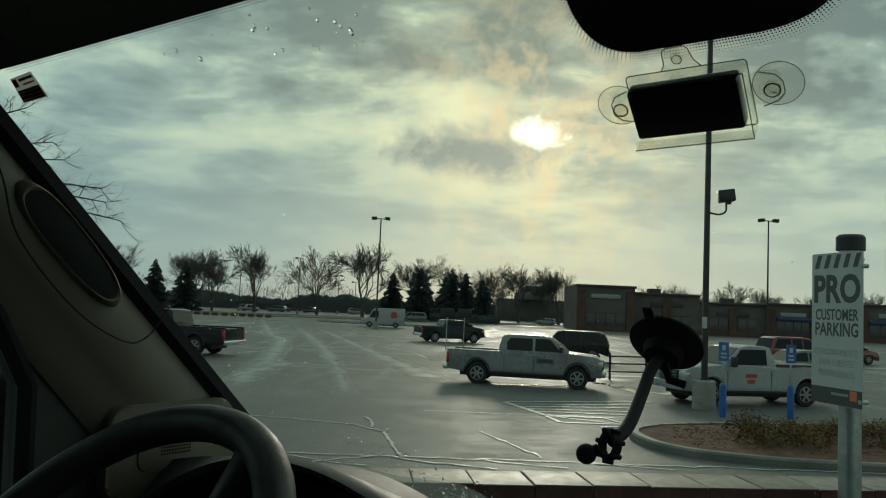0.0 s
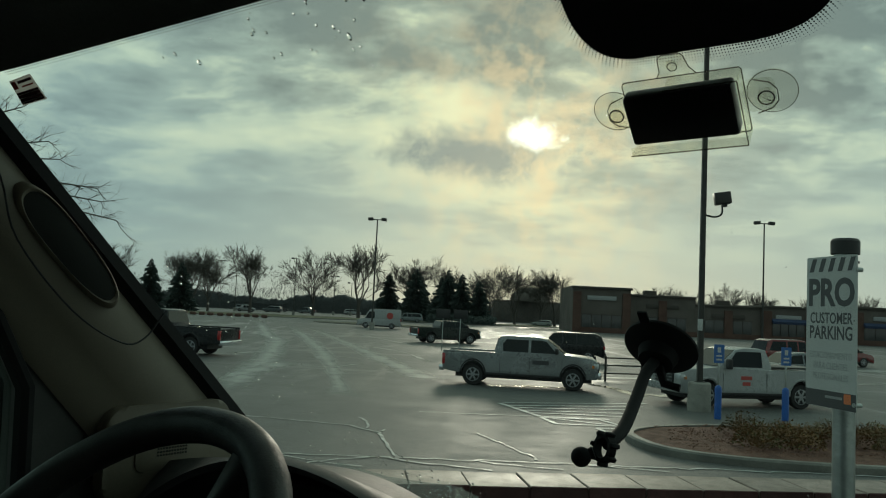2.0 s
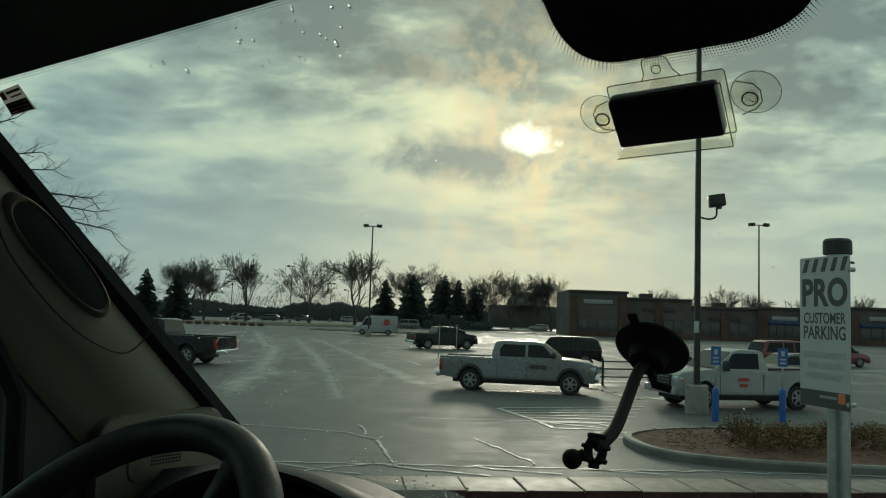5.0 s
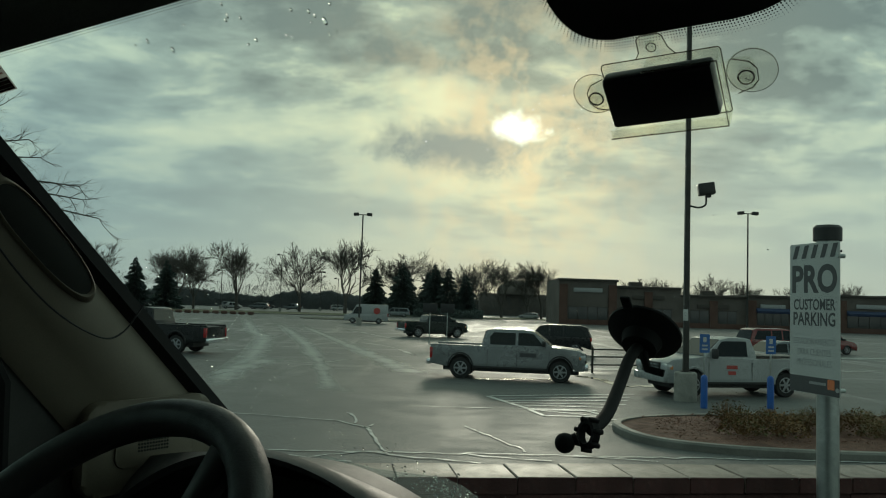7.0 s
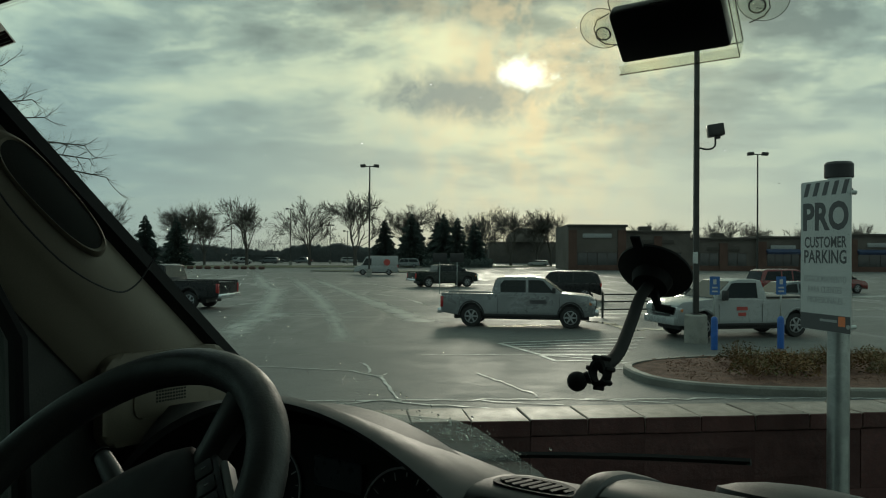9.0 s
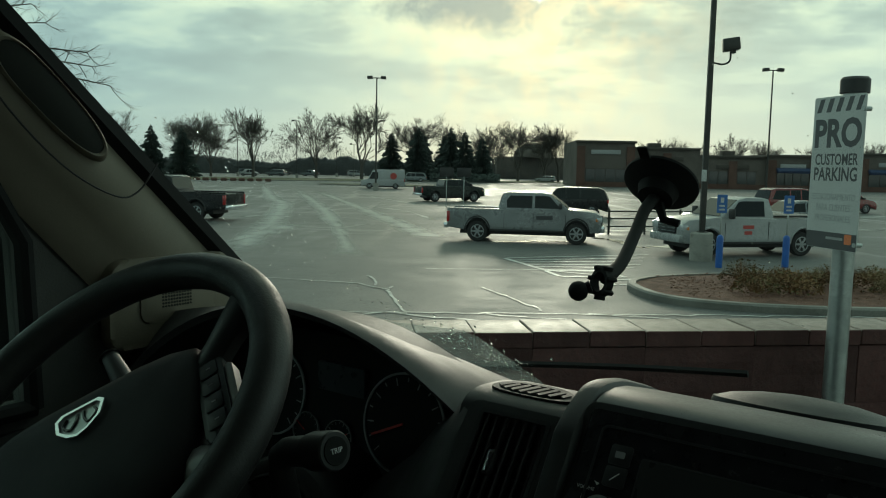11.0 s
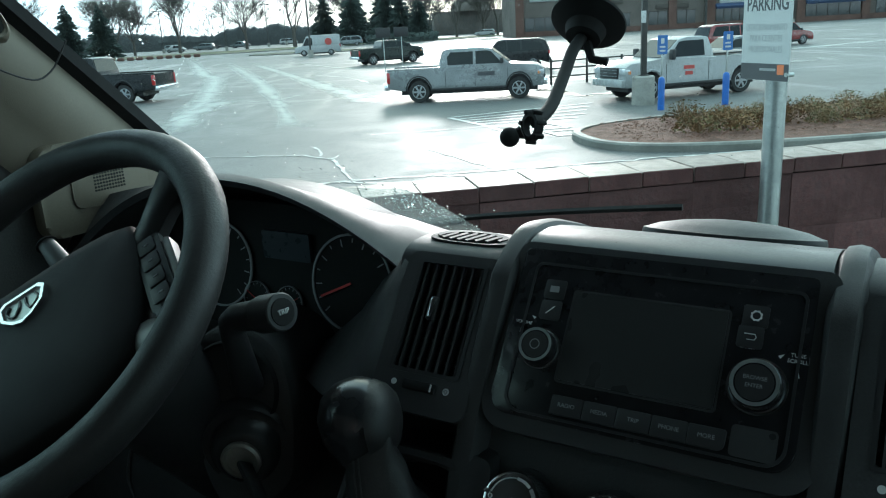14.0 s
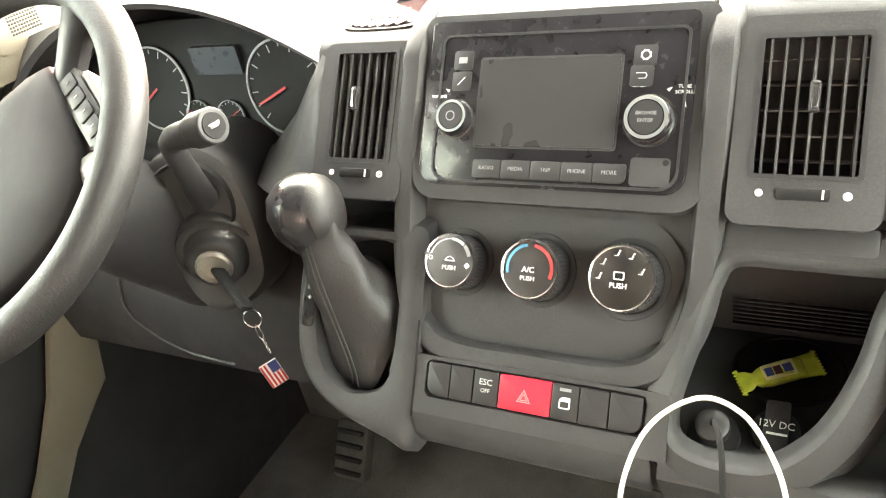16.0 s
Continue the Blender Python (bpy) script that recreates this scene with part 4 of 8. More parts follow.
def pickup(m, paint, label, L=5.85, wb=3.75, H=1.92, W=2.02, crew=True, r=0.40, big=False):
    """x forward, rear axle at x = 0, near the ground at z = 0."""
    t = thing("pickup_truck", label, "pickup truck", m)
    rear, front, floor, belt = -(L - wb) * 0.56, wb + (L - wb) * 0.44, 0.44, 1.20 if not big else 1.22
    cab0, cab1 = (0.80, 3.02) if crew else (1.15, 2.75)
    ra = r * 1.17
    hood = belt + 0.03
    poly = [(rear, 0.62), (rear + 0.04, floor + 0.1)] + [(-ra, floor)] + arch(0, ra, floor)[1:-1] + [(ra, floor)] + [(wb - ra, floor)] + arch(wb, ra, floor)[1:-1] + [(wb + ra, floor), (front - 0.05, floor + 0.02), (front, 0.62), (front - 0.03, hood - 0.14), (front - 0.22, hood - 0.02), (cab1 + 0.4, hood + 0.08), (cab0 - 0.05, hood + 0.04), (cab0 - 0.06, belt), (rear, belt)]
    bl = lean(belt - 0.2, belt + 0.2, 0.95)
    part("body", side(B(), poly, W, bl, 0.03), paint, t)
    tap = lean(hood - 0.1, H, 0.84)
    cab = [(cab0, hood - 0.1), (cab1 + 0.45, hood - 0.05), (cab1 + 0.42, hood + 0.07), (cab1 - 0.28, H - 0.07), (cab1 - 0.6, H - 0.01), (cab0 + 0.4, H), (cab0 + 0.16, H - 0.05), (cab0, hood + 0.2)]
    cabin = part("cab", side(B(), cab, W * 0.965, tap, 0.03), paint, t)
    mid = (cab0 + cab1) / 2 + 0.22
    ww = W * 0.965
    if crew:
        pane("rear_door_window", cabin, ((cab0 + 0.32, hood + 0.10), (mid - 0.06, hood + 0.10), (mid - 0.06, H - 0.13), (cab0 + 0.44, H - 0.13), (cab0 + 0.3, H - 0.3)), ww, tap)
    pane("front_door_window", cabin, ((mid + 0.04 if crew else cab0 + 0.35, hood + 0.10), (cab1 + 0.12, hood + 0.10), (cab1 - 0.28, H - 0.15), (cab1 - 0.45, H - 0.12), (mid + 0.04 if crew else cab0 + 0.35, H - 0.12)), ww, tap)
    yb, yt = ww / 2 * tap(hood + 0.12) - 0.08, ww / 2 * tap(H - 0.08) - 0.06
    quad("windscreen", cabin, ((cab1 + 0.40, -yb, hood + 0.11), (cab1 + 0.40, yb, hood + 0.11), (cab1 - 0.26, yt, H - 0.085), (cab1 - 0.26, -yt, H - 0.085)), M_DKGLASS)
    quad("rear_window", cabin, ((cab0 - 0.003, yb, hood + 0.16), (cab0 - 0.003, -yb, hood + 0.16), (cab0 + 0.13, -yt, H - 0.1), (cab0 + 0.13, yt, H - 0.1)), M_DKGLASS)
    part("bed_floor", box(B(), ((rear + cab0) / 2, 0, belt + 0.003), (cab0 - rear - 0.25, W * 0.8, 0.01)), M_TRIMBLK, t, "dark bed")
    for s in (-1, 1):
        part("bed_rail", box(B(), ((rear + cab0) / 2 - 0.03, s * W * 0.445, belt + 0.03), (cab0 - rear - 0.04, 0.10, 0.08), None, 0.02), paint, t)
        part("mirror", box(B(), (cab1 + 0.12, s * (W / 2 + 0.10), hood + 0.2), (0.14, 0.24, 0.22 if not big else 0.34), None, 0.04), M_TRIMBLK, t)
        part("tail_lamp", box(B(), (rear + 0.04, s * (W / 2 - 0.08), belt - 0.26), (0.12, 0.15, 0.42), None, 0.02), M_TAIL, t)
        part("headlamp", box(B(), (front - 0.09, s * (W / 2 - 0.2), hood - 0.27), (0.22, 0.38, 0.2), None, 0.03), M_LENS, t)
        part("indicator", box(B(), (front - 0.17, s * (W / 2 - 0.05), hood - 0.30), (0.14, 0.08, 0.13), None, 0.02), M_AMBER, t)
        for x in ((mid - 0.25, cab1 - 0.3) if crew else (cab0 + 0.5,)):
            part("door_handle", box(B(), (x - 0.35, s * (W / 2 + 0.008), belt - 0.05), (0.2, 0.03, 0.035), None, 0.01), paint, t)
        for x in ((cab0 + 0.22, mid, cab1 + 0.32) if crew else (cab0 + 0.22, cab1 + 0.28)):
            part("door_gap", box(B(), (x, s * (W / 2 - 0.001), 0.84), (0.014, 0.012, 0.6)), M_TRIMBLK, t)
        part("sill_trim", box(B(), (wb / 2, s * (W / 2 - 0.01), floor + 0.03), (wb - 2 * ra - 0.05, 0.05, 0.09), None, 0.015), M_TRIMBLK, t)
        for xa in (0, wb):
            bm = B()
            pts = [(x, s * (W / 2 + 0.004), z) for x, z in arch(xa, ra + 0.015, floor, 10)]
            tube(bm, pts, 0.028, 6)
            part("arch_lip", bm, M_TRIMBLK if not big else paint, t)
            wheel(t, xa, s * (W / 2 - 0.15), r, s)
    part("front_bumper", box(B(), (front + 0.02, 0, 0.60), (0.2, W * 0.97, 0.26), None, 0.05), M_CHROME if not big else paint, t)
    part("rear_bumper", box(B(), (rear - 0.05, 0, 0.60), (0.2, W * 0.94, 0.22), None, 0.04), M_CHROME, t)
    part("grille", box(B(), (front - 0.0, 0, hood - 0.32), (0.1, W * 0.56, 0.36), None, 0.03), M_TRIMBLK, t)
    for z in (-0.22, -0.32, -0.42):
        part("grille_bar", box(B(), (front + 0.045, 0, hood + z), (0.03, W * 0.54, 0.03), None, 0.008), M_GREY_CAR, t)
    part("underbody", box(B(), (wb / 2, 0, floor - 0.04), (wb + 1.4, W * 0.7, 0.22)), M_TRIMBLK, t)
    for xa in (0, wb):
        part("wheel_well", box(B(), (xa, 0, floor + 0.26), (2 * ra - 0.02, W * 0.72, 0.5)), M_TRIMBLK, t)
    return t


def door_mark(t, x, y, z, w, h, material, rows):
    """Lettering on a door, kept as plain bars."""
    for k in range(rows):
        part("lettering_bar", box(B(), (x, y, z - k * h * 1.6), (w * (1 if k == 0 else 0.7), 0.006, h)), material, t, smooth=False)


def wagon(m, paint, label, L=4.75, wb=2.85, H=1.76, W=1.9, nose=1.0, cat="car", r=0.36, van=False, saloon=False, name="car"):
    t = thing(name, label, cat, m)
    rear, front, floor, belt = -(L - wb) * 0.52, wb + (L - wb) * 0.48, 0.30, 0.98 if not saloon else 0.86
    ra = r * 1.15
    if van:
        belt = 1.15
    poly = [(rear, 0.55), (rear + 0.05, floor)] + arch(0, ra, floor)[1:-1] + [(ra, floor), (wb - ra, floor)] + arch(wb, ra, floor)[1:-1] + [(front - 0.05, floor), (front, 0.55), (front - 0.04, belt - 0.2), (front - 0.3, belt - 0.03), (front - nose, belt + 0.07), (rear + 0.05, belt + 0.05)]
    part("body", side(B(), poly, W, None, 0.05), paint, t)
    tap = lean(belt, H, 0.82 if not van else 0.92)
    r0 = rear + 0.02
    if saloon:
        cab = [(r0 + 0.75, belt), (front - nose + 0.05, belt), (front - nose - 0.7, H - 0.05), (front - nose - 1.1, H), (r0 + 1.5, H - 0.02)]
    elif van:
        cab = [(r0, belt - 0.05), (front - nose + 0.1, belt - 0.02), (front - nose - 0.55, H - 0.15), (front - nose - 0.95, H - 0.02), (r0 + 0.15, H), (r0, H - 0.12)]
    else:
        cab = [(r0, belt), (front - nose + 0.05, belt), (front - nose - 0.62, H - 0.07), (front - nose - 1.0, H), (r0 + 0.6, H - 0.02), (r0 + 0.3, H - 0.12)]
    cabin = part("cabin", side(B(), cab, W * 0.97, tap, 0.04), paint, t)
    f0, top = front - nose, H - 0.14
    ww = W * 0.97
    if van:
        pane("front_door_window", cabin, ((f0 - 1.25, belt + 0.08), (f0 - 0.1, belt + 0.08), (f0 - 0.55, H - 0.35), (f0 - 1.25, H - 0.35)), ww, tap)
    else:
        pane("front_door_window", cabin, ((f0 - 1.15, belt + 0.08), (f0 - 0.12, belt + 0.08), (f0 - 0.65, top), (f0 - 1.15, top + 0.03)), ww, tap)
        pane("rear_door_window", cabin, ((f0 - 2.0, belt + 0.08), (f0 - 1.25, belt + 0.08), (f0 - 1.25, top + 0.03), (f0 - (1.75 if saloon else 2.0), top)), ww, tap)
        if not saloon:
            pane("rear_quarter_window", cabin, ((r0 + 0.28, belt + 0.1), (f0 - 2.1, belt + 0.08), (f0 - 2.1, top), (r0 + 0.62, top - 0.02)), ww, tap)
    yb, yt = ww / 2 * tap(belt + 0.05) - 0.06, ww / 2 * tap(H - 0.1) - 0.05
    xt, zt = (f0 - 0.53, H - 0.17) if van else (f0 - 0.66, H - 0.08)
    quad("windscreen", cabin, ((f0 + 0.01, -yb, belt + 0.04), (f0 + 0.01, yb, belt + 0.04), (xt, yt, zt), (xt, -yt, zt)), M_DKGLASS)
    if not van:
        a, b = (r0 + 0.82, r0 + 1.48) if saloon else (r0 - 0.0, r0 + 0.27)
        quad("rear_window", cabin, ((a, yb, belt + 0.08), (a, -yb, belt + 0.08), (b, -yt, H - 0.16), (b, yt, H - 0.16)), M_DKGLASS)
    for s in (-1, 1):
        part("tail_lamp", box(B(), (rear + 0.06, s * (W / 2 - 0.1), belt - 0.05), (0.14, 0.2, 0.2 if not van else 0.4), None, 0.03), M_TAIL, t)
        part("headlamp", box(B(), (front - 0.14, s * (W / 2 - 0.2), belt - 0.2), (0.26, 0.34, 0.14), None, 0.03), M_LENS, t)
        part("mirror", box(B(), (f0 - 0.2, s * (W / 2 + 0.08), belt + 0.14), (0.12, 0.2, 0.14), None, 0.03), M_TRIMBLK, t)
        part("sill_trim", box(B(), (wb / 2, s * (W / 2 - 0.01), floor + 0.04), (wb - 2 * ra, 0.05, 0.1), None, 0.02), M_TRIMBLK, t)
        for xa in (0, wb):
            wheel(t, xa, s * (W / 2 - 0.12), r, s, 0.22)
    for x, e in ((front, 1), (rear, -1)):
        part("bumper", box(B(), (x + e * 0.0, 0, 0.5), (0.14, W * 0.9, 0.2), None, 0.04), M_TRIMBLK, t)
    part("underbody", box(B(), (wb / 2, 0, floor - 0.02), (wb + 0.9, W * 0.6, 0.14)), M_TRIMBLK, t)
    return t


def at(x, y, deg):
    return Matrix.Translation((x, y, 0)) @ Matrix.Rotation(radians(deg), 4, "Z")


silver = pickup(at(1.56, 31.0, -10.3), M_SILVER_CAR, "silver crew cab pickup truck on wet asphalt")
door_mark(silver, 2.55, -1.013, 0.98, 0.62, 0.15, M_INK, 1)
white = pickup(at(12.15, 27.75, 194), M_WHITE_CAR, "white regular cab work pickup parked behind bollards", L=5.85, wb=3.6, H=1.98, W=2.03, crew=False, r=0.41, big=True)
door_mark(white, 2.15, 1.018, 1.0, 0.42, 0.12, M_REDINK, 2)
part("bed_rack", box(B(), (0.2, 0, 1.36), (2.3, 1.7, 0.05), None, 0.01), M_POLE, white, "dark ladder rack")
pickup(at(-0.9, 65.5, 22), M_GREEN_CAR, "dark green pickup truck on wet asphalt", L=5.6, wb=3.5, H=1.85)
pickup(at(-11.75, 39.3, 168) @ Matrix.Scale(1.10, 4), M_BLACK_CAR, "black pickup truck with red tail lamps", L=6.9, wb=4.4, H=1.98, crew=False)
wagon(at(-6.0, 101.3, 183), M_WHITE_CAR, "white panel van with a red emblem", L=5.6, wb=3.3, H=2.45, W=2.05, nose=0.95, cat="van", van=True, name="panel_van")
emblem = part("emblem", cyl(B(), (0, 0, 0), (0, 0.02, 0), 0.42, seg=20), M_REDINK, None)
emblem.parent = bpy.data.objects["panel_van"]
emblem.location = (0.25, 1.03, 1.62)
wagon(at(9.3, 48.5, 168), M_BLACK_CAR, "black sport utility vehicle in a bay", cat="suv", name="suv")
wagon(at(15.3, 38.5, 190), M_WHITE_CAR, "white hatchback in the car park", L=4.4, wb=2.65, H=1.5, saloon=True)
wagon(at(19.5, 40.2, 190), M_GREY_CAR, "pale grey saloon car in a bay", L=4.7, wb=2.75, H=1.48, saloon=True)
wagon(at(23.0, 54.5, 12), M_RED_CAR, "dark red utility vehicle in a bay", H=1.85)
wagon(at(28.5, 58.5, 12), M_RED_CAR, "dark red estate car in a bay", H=1.7)
wagon(at(-4.2, 152, 185), M_GREY_CAR, "grey people carrier by the spruces", L=5.0, H=1.8, nose=0.8)
wagon(at(24.0, 172, 170), M_WHITE_CAR, "white hatchback in the car park", L=4.4, H=1.5)
wagon(at(35.5, 150, 178), M_GREY_CAR, "grey saloon car by the shops", saloon=True, H=1.45)
wagon(at(48.0, 60.5, 10), M_GREY_CAR, "pale grey saloon car in a bay", saloon=True, H=1.45)
for k, (x, y, p) in enumerate(((-48, 190, M_WHITE_CAR), (-40, 196, M_GREY_CAR), (-52, 205, M_GREY_CAR), (-33, 205, M_GREY_CAR), (-25, 215, M_WHITE_CAR), (-14, 220, M_GREY_CAR), (-44, 210, M_BLACK_CAR))):
    wagon(at(x, y, (8, 172)[k % 2]), p, "car passing on the far road", H=1.6, saloon=k % 3 == 0)

# ---- far planting, shops ----
def grow(bm, p, d, length, r, depth, rnd, seg, droop=0.0, tip=0.0):
    """A tapered limb that forks."""
    n = 3 if depth > 1 else 2
    pts, rs = [p], [r]
    for i in range(n):
        d = (d + Vector((rnd.gauss(0, 0.13), rnd.gauss(0, 0.13), rnd.gauss(0.05 - droop, 0.09)))).normalized()
        p = p + d * (length / n)
        pts.append(p), rs.append(r * (1 - 0.42 * (i + 1) / n))
    tube(bm, pts, rs, seg)
    if depth == 0:
        return
    for _ in range(rnd.choice((2, 3, 3)) if tip == 0 else rnd.choice((3, 3, 4))):
        a = d.orthogonal().normalized()
        a.rotate(Matrix.Rotation(rnd.uniform(0, 6.283), 3, d))
        k = rnd.uniform(0.28, 0.62) if tip == 0 else rnd.uniform(0.30, 0.80)
        base = pts[rnd.choice(range(1, n + 1))]
        grow(bm, base, (d + a * k).normalized(), length * rnd.uniform(0.62, 0.85), max(rs[-1] * 0.78, tip), depth - 1, rnd, 4 if depth > 3 else 3, droop, tip)


def bare_tree(seed, h=10.0, depth=6):
    rnd = random.Random(seed)
    t = thing("bare_tree", "leafless deciduous tree with a fine spreading crown", "tree", group="bare trees along the road")
    bm = cyl(B(), (0, 0, -0.1), (0, 0, h * 0.22), 0.24, 0.19, 8)
    part("trunk", bm, M_BARK, t)
    bm = B()
    for k in range(rnd.choice((4, 5, 5))):
        a = 6.283 * k / 5 + rnd.uniform(-0.4, 0.4)
        grow(bm, Vector((0, 0, h * rnd.uniform(0.15, 0.22))), Vector((math.cos(a) * 0.50, math.sin(a) * 0.50, 1)).normalized(), h * 0.275, 0.12, depth - 1, rnd, 5, 0.0, 0.021)
    part("crown", bm, M_BARK, t)
    return t


def spruce(seed, h=10.0):
    rnd = random.Random(seed)
    t = thing("spruce", "dark green conical spruce", "tree", group="spruces along the car park")
    part("trunk", cyl(B(), (0, 0, -0.1), (0, 0, h), 0.2, 0.03, 7), M_BARK, t)
    bm = B()
    layers = 20
    for k in range(layers):
        f = (k + 0.6) / layers
        z0 = h * (1 - f) * 0.96 + 0.3
        reach = h * 0.30 * f ** 0.72 * rnd.uniform(0.80, 1.12) + 0.12
        for j in range(7 + int(13 * f)):
            a = 6.283 * (j + rnd.uniform(-0.4, 0.4)) / (7 + int(13 * f))
            R = reach * rnd.uniform(0.62, 1.14)
            d = Vector((math.cos(a), math.sin(a), rnd.uniform(-0.34, -0.02)))
            q = Vector((0, 0, z0 + rnd.uniform(-0.25, 0.25)))
            for i in range(4):
                u = 0.25 + 0.25 * i
                c = q + d * R * u + Vector((0, 0, -0.10 * u * R * u))
                for s_ in (-1, 1):
                    w = Vector((-math.sin(a), math.cos(a), 0)) * s_ * R * (0.46 - 0.30 * u) * rnd.uniform(0.7, 1.3)
                    tip_ = c + d * R * 0.30 + w + Vector((0, 0, rnd.uniform(-0.30, 0.02)))
                    b0, b1 = c - d * R * 0.16, c + d * R * 0.10 + Vector((0, 0, 0.07))
                    lowp = c + w * 0.4 + Vector((0, 0, -0.22 - 0.12 * R))
                    vs = [bm.verts.new(v) for v in (b0, b1, tip_, lowp)]
                    bm.faces.new(vs[:3]), bm.faces.new((vs[0], vs[2], vs[3]))
    part("crown", bm, M_NEEDLE, t)
    return t


TREES = [bare_tree(s) for s in (2, 5, 9, 14)]
SPRUCES = [spruce(s) for s in (1, 4)]
rt = random.Random(21)


def plant(src, x, y, s, first):
    m = Matrix.Translation((x, y, 0)) @ Matrix.Rotation(rt.uniform(0, 6.28), 4, "Z") @ Matrix.Scale(s, 4)
    if first:
        src.matrix_basis = m
    else:
        c = copy_thing(src, Matrix())
        c.matrix_basis = m


ROW = ((-72, 170, 1.32), (-56, 178, 1.30), (-50.5, 172, 1.1), (-42, 175, 1.36), (-28.5, 178, 1.34), (-17.6, 172, 1.5), (-6.8, 186, 1.32), (2.0, 196, 1.25), (9.5, 196, 1.15), (17.3, 180, 1.22), (23.3, 180, 1.12), (26.8, 182, 1.22), (13.0, 205, 1.3), (-62, 190, 1.25),
       (55, 205, 1.18), (64, 205, 1.15), (75, 205, 1.3), (86, 210, 1.2), (97, 205, 1.15), (109, 205, 1.2), (-84, 175, 1.3))
for k, (x, y, s) in enumerate(ROW):
    plant(TREES[k % 4], x, y, s * (1.17 if x < 40 else 1.02), k < 4)
for k, (x, y, s) in enumerate(((-59, 160, 1.05), (-52, 158, 1.0), (-11.3, 175, 1.06), (-5.1, 165, 1.13), (-4.0, 168, 1.0), (1.8, 165, 1.12), (4.6, 164, 1.06), (8.2, 164, 0.94), (0.3, 172, 1.0))):
    plant(SPRUCES[k % 2], x, y, s, k < 2)
# far brush belt: leafless undergrowth and low trees
bm = B()
for _ in range(34000):
    x = rt.uniform(-150, 130)
    y = rt.uniform(225, 245)
    z = max(0.2, 9.0 * rt.random() ** 1.8 * (0.75 + 0.35 * math.sin(x * 0.11) + 0.2 * math.sin(x * 0.43 + 2)))
    p, s = Vector((x, y, z)), rt.uniform(0.2, 0.6)
    d = Vector((rt.gauss(0, 0.9), rt.gauss(0, 0.2), 1)).normalized()
    a = Vector((1, 0.2, 0)) * 0.045
    bm.faces.new([bm.verts.new(q) for q in (p - d * s - a, p - d * s + a, p + d * s + a * 0.3, p + d * s - a * 0.3)])
tagged(part("far_brush", bm, M_BRUSH, smooth=False), "distant leafless brush along the far road", "undergrowth", kind="stuff")
bm = B()
top_ = lambda x: 4.6 + 1.1 * noise.noise((x * 0.045, 3.1, 0)) * 2 + 1.3 * noise.noise((x * 0.22, 7.7, 0)) + 0.9 * noise.noise((x * 1.1, 1.3, 0))
rings(bm, [[Vector((x, 246 + dy, max(0.0, top_(x) * k))) for dy, k in ((0, 0.0), (-0.5, 0.55), (0.2, 0.9), (1.5, 1.0), (3.5, 0.0))] for x in (-165 + 0.55 * i for i in range(600))], close=False)
tagged(part("far_hedge", bm, M_BRUSH), "continuous dark undergrowth far behind the road", "hedge", kind="stuff")
for nm, cx, cy, a, b, ang in (("far_verge", -33, 150, 32, 12, 0.35), ("mid_island", -8, 116, 11, 4.0, -0.25), ("spruce_bed", 3, 166, 17, 8, -0.05), ("shop_island", 21, 172, 9, 6, -0.1)):
    t = thing(nm, "low kerbed island of dormant grass", "verge", Matrix(), kind="structure")
    kerbed(t, cx, cy, a, b, ang, M_GRASS, 0.14, 2.4)
bm = B()
for _ in range(1300):
    u, v = rt.uniform(-7, 7), rt.uniform(-2.6, 2.6)
    p = Vector((4.5 + u, 158 + v, rt.uniform(0.1, 1.7)))
    s = rt.uniform(0.15, 0.35)
    d = Vector((rt.gauss(0, 1), rt.gauss(0, 1), rt.gauss(0.5, 1))).normalized() * s
    a = d.orthogonal().normalized() * s * 0.7
    bm.faces.new([bm.verts.new(q) for q in (p - d, p + a, p + d, p - a)])
tagged(part("hedge", bm, M_NEEDLE, smooth=False), "low dark evergreen hedge under the spruces", "hedge", kind="stuff")
# low reddish-brown planters, as rounded boxes in the brick material
bm = B()
for k in range(16):
    box(bm, (-50 + k * 1.45, 128 + rt.uniform(-0.5, 0.5), 0.28), (1.0, 0.6, 0.5), Matrix.Rotation(rt.uniform(-0.3, 0.3), 3, "Z"), 0.15)
tagged(part("low_shrubs", bm, M_BRICK), "row of low reddish-brown planter boxes", "shrub", kind="stuff")

# bare tree beside the van: its limbs reach into view past the screen pillar
tree = thing("bare_tree", "leafless street tree with drooping twiggy limbs", "tree", Matrix.Translation((-12.2, 15.5, 0)))
part("trunk", cyl(B(), (0, 0, -0.1), (0.2, 0, 4.6), 0.2, 0.13, 10), M_BARK, tree)
bm = B()
rb = random.Random(31)
for tgt in ((3.9, -0.4, 6.35), (4.3, -0.1, 5.75), (4.7, -0.4, 5.35), (5.2, 0.2, 4.9), (5.6, -0.5, 4.55), (5.85, -0.3, 4.22)):
    a, b = Vector((0.2, 0, 4.3)), Vector(tgt)
    pts = curve((a, a.lerp(b, 0.35) + Vector((0, 0, 0.55)), a.lerp(b, 0.7) + Vector((0, 0, 0.3)), b), 15)
    n = len(pts)
    tube(bm, pts, [0.05 * (1 - i / n) + 0.007 for i in range(n)], 5)
    for i in range(5, n, 1):
        for _ in range(2):
            d = (pts[i] - pts[i - 1]).normalized()
            o = d.orthogonal().normalized()
            o.rotate(Matrix.Rotation(rb.uniform(0, 6.28), 3, d))
            grow(bm, pts[i], (d * 0.8 + o * 0.8).normalized(), rb.uniform(0.16, 0.34), 0.0085, 2, rb, 3)
part("crown", bm, M_BARK, tree)

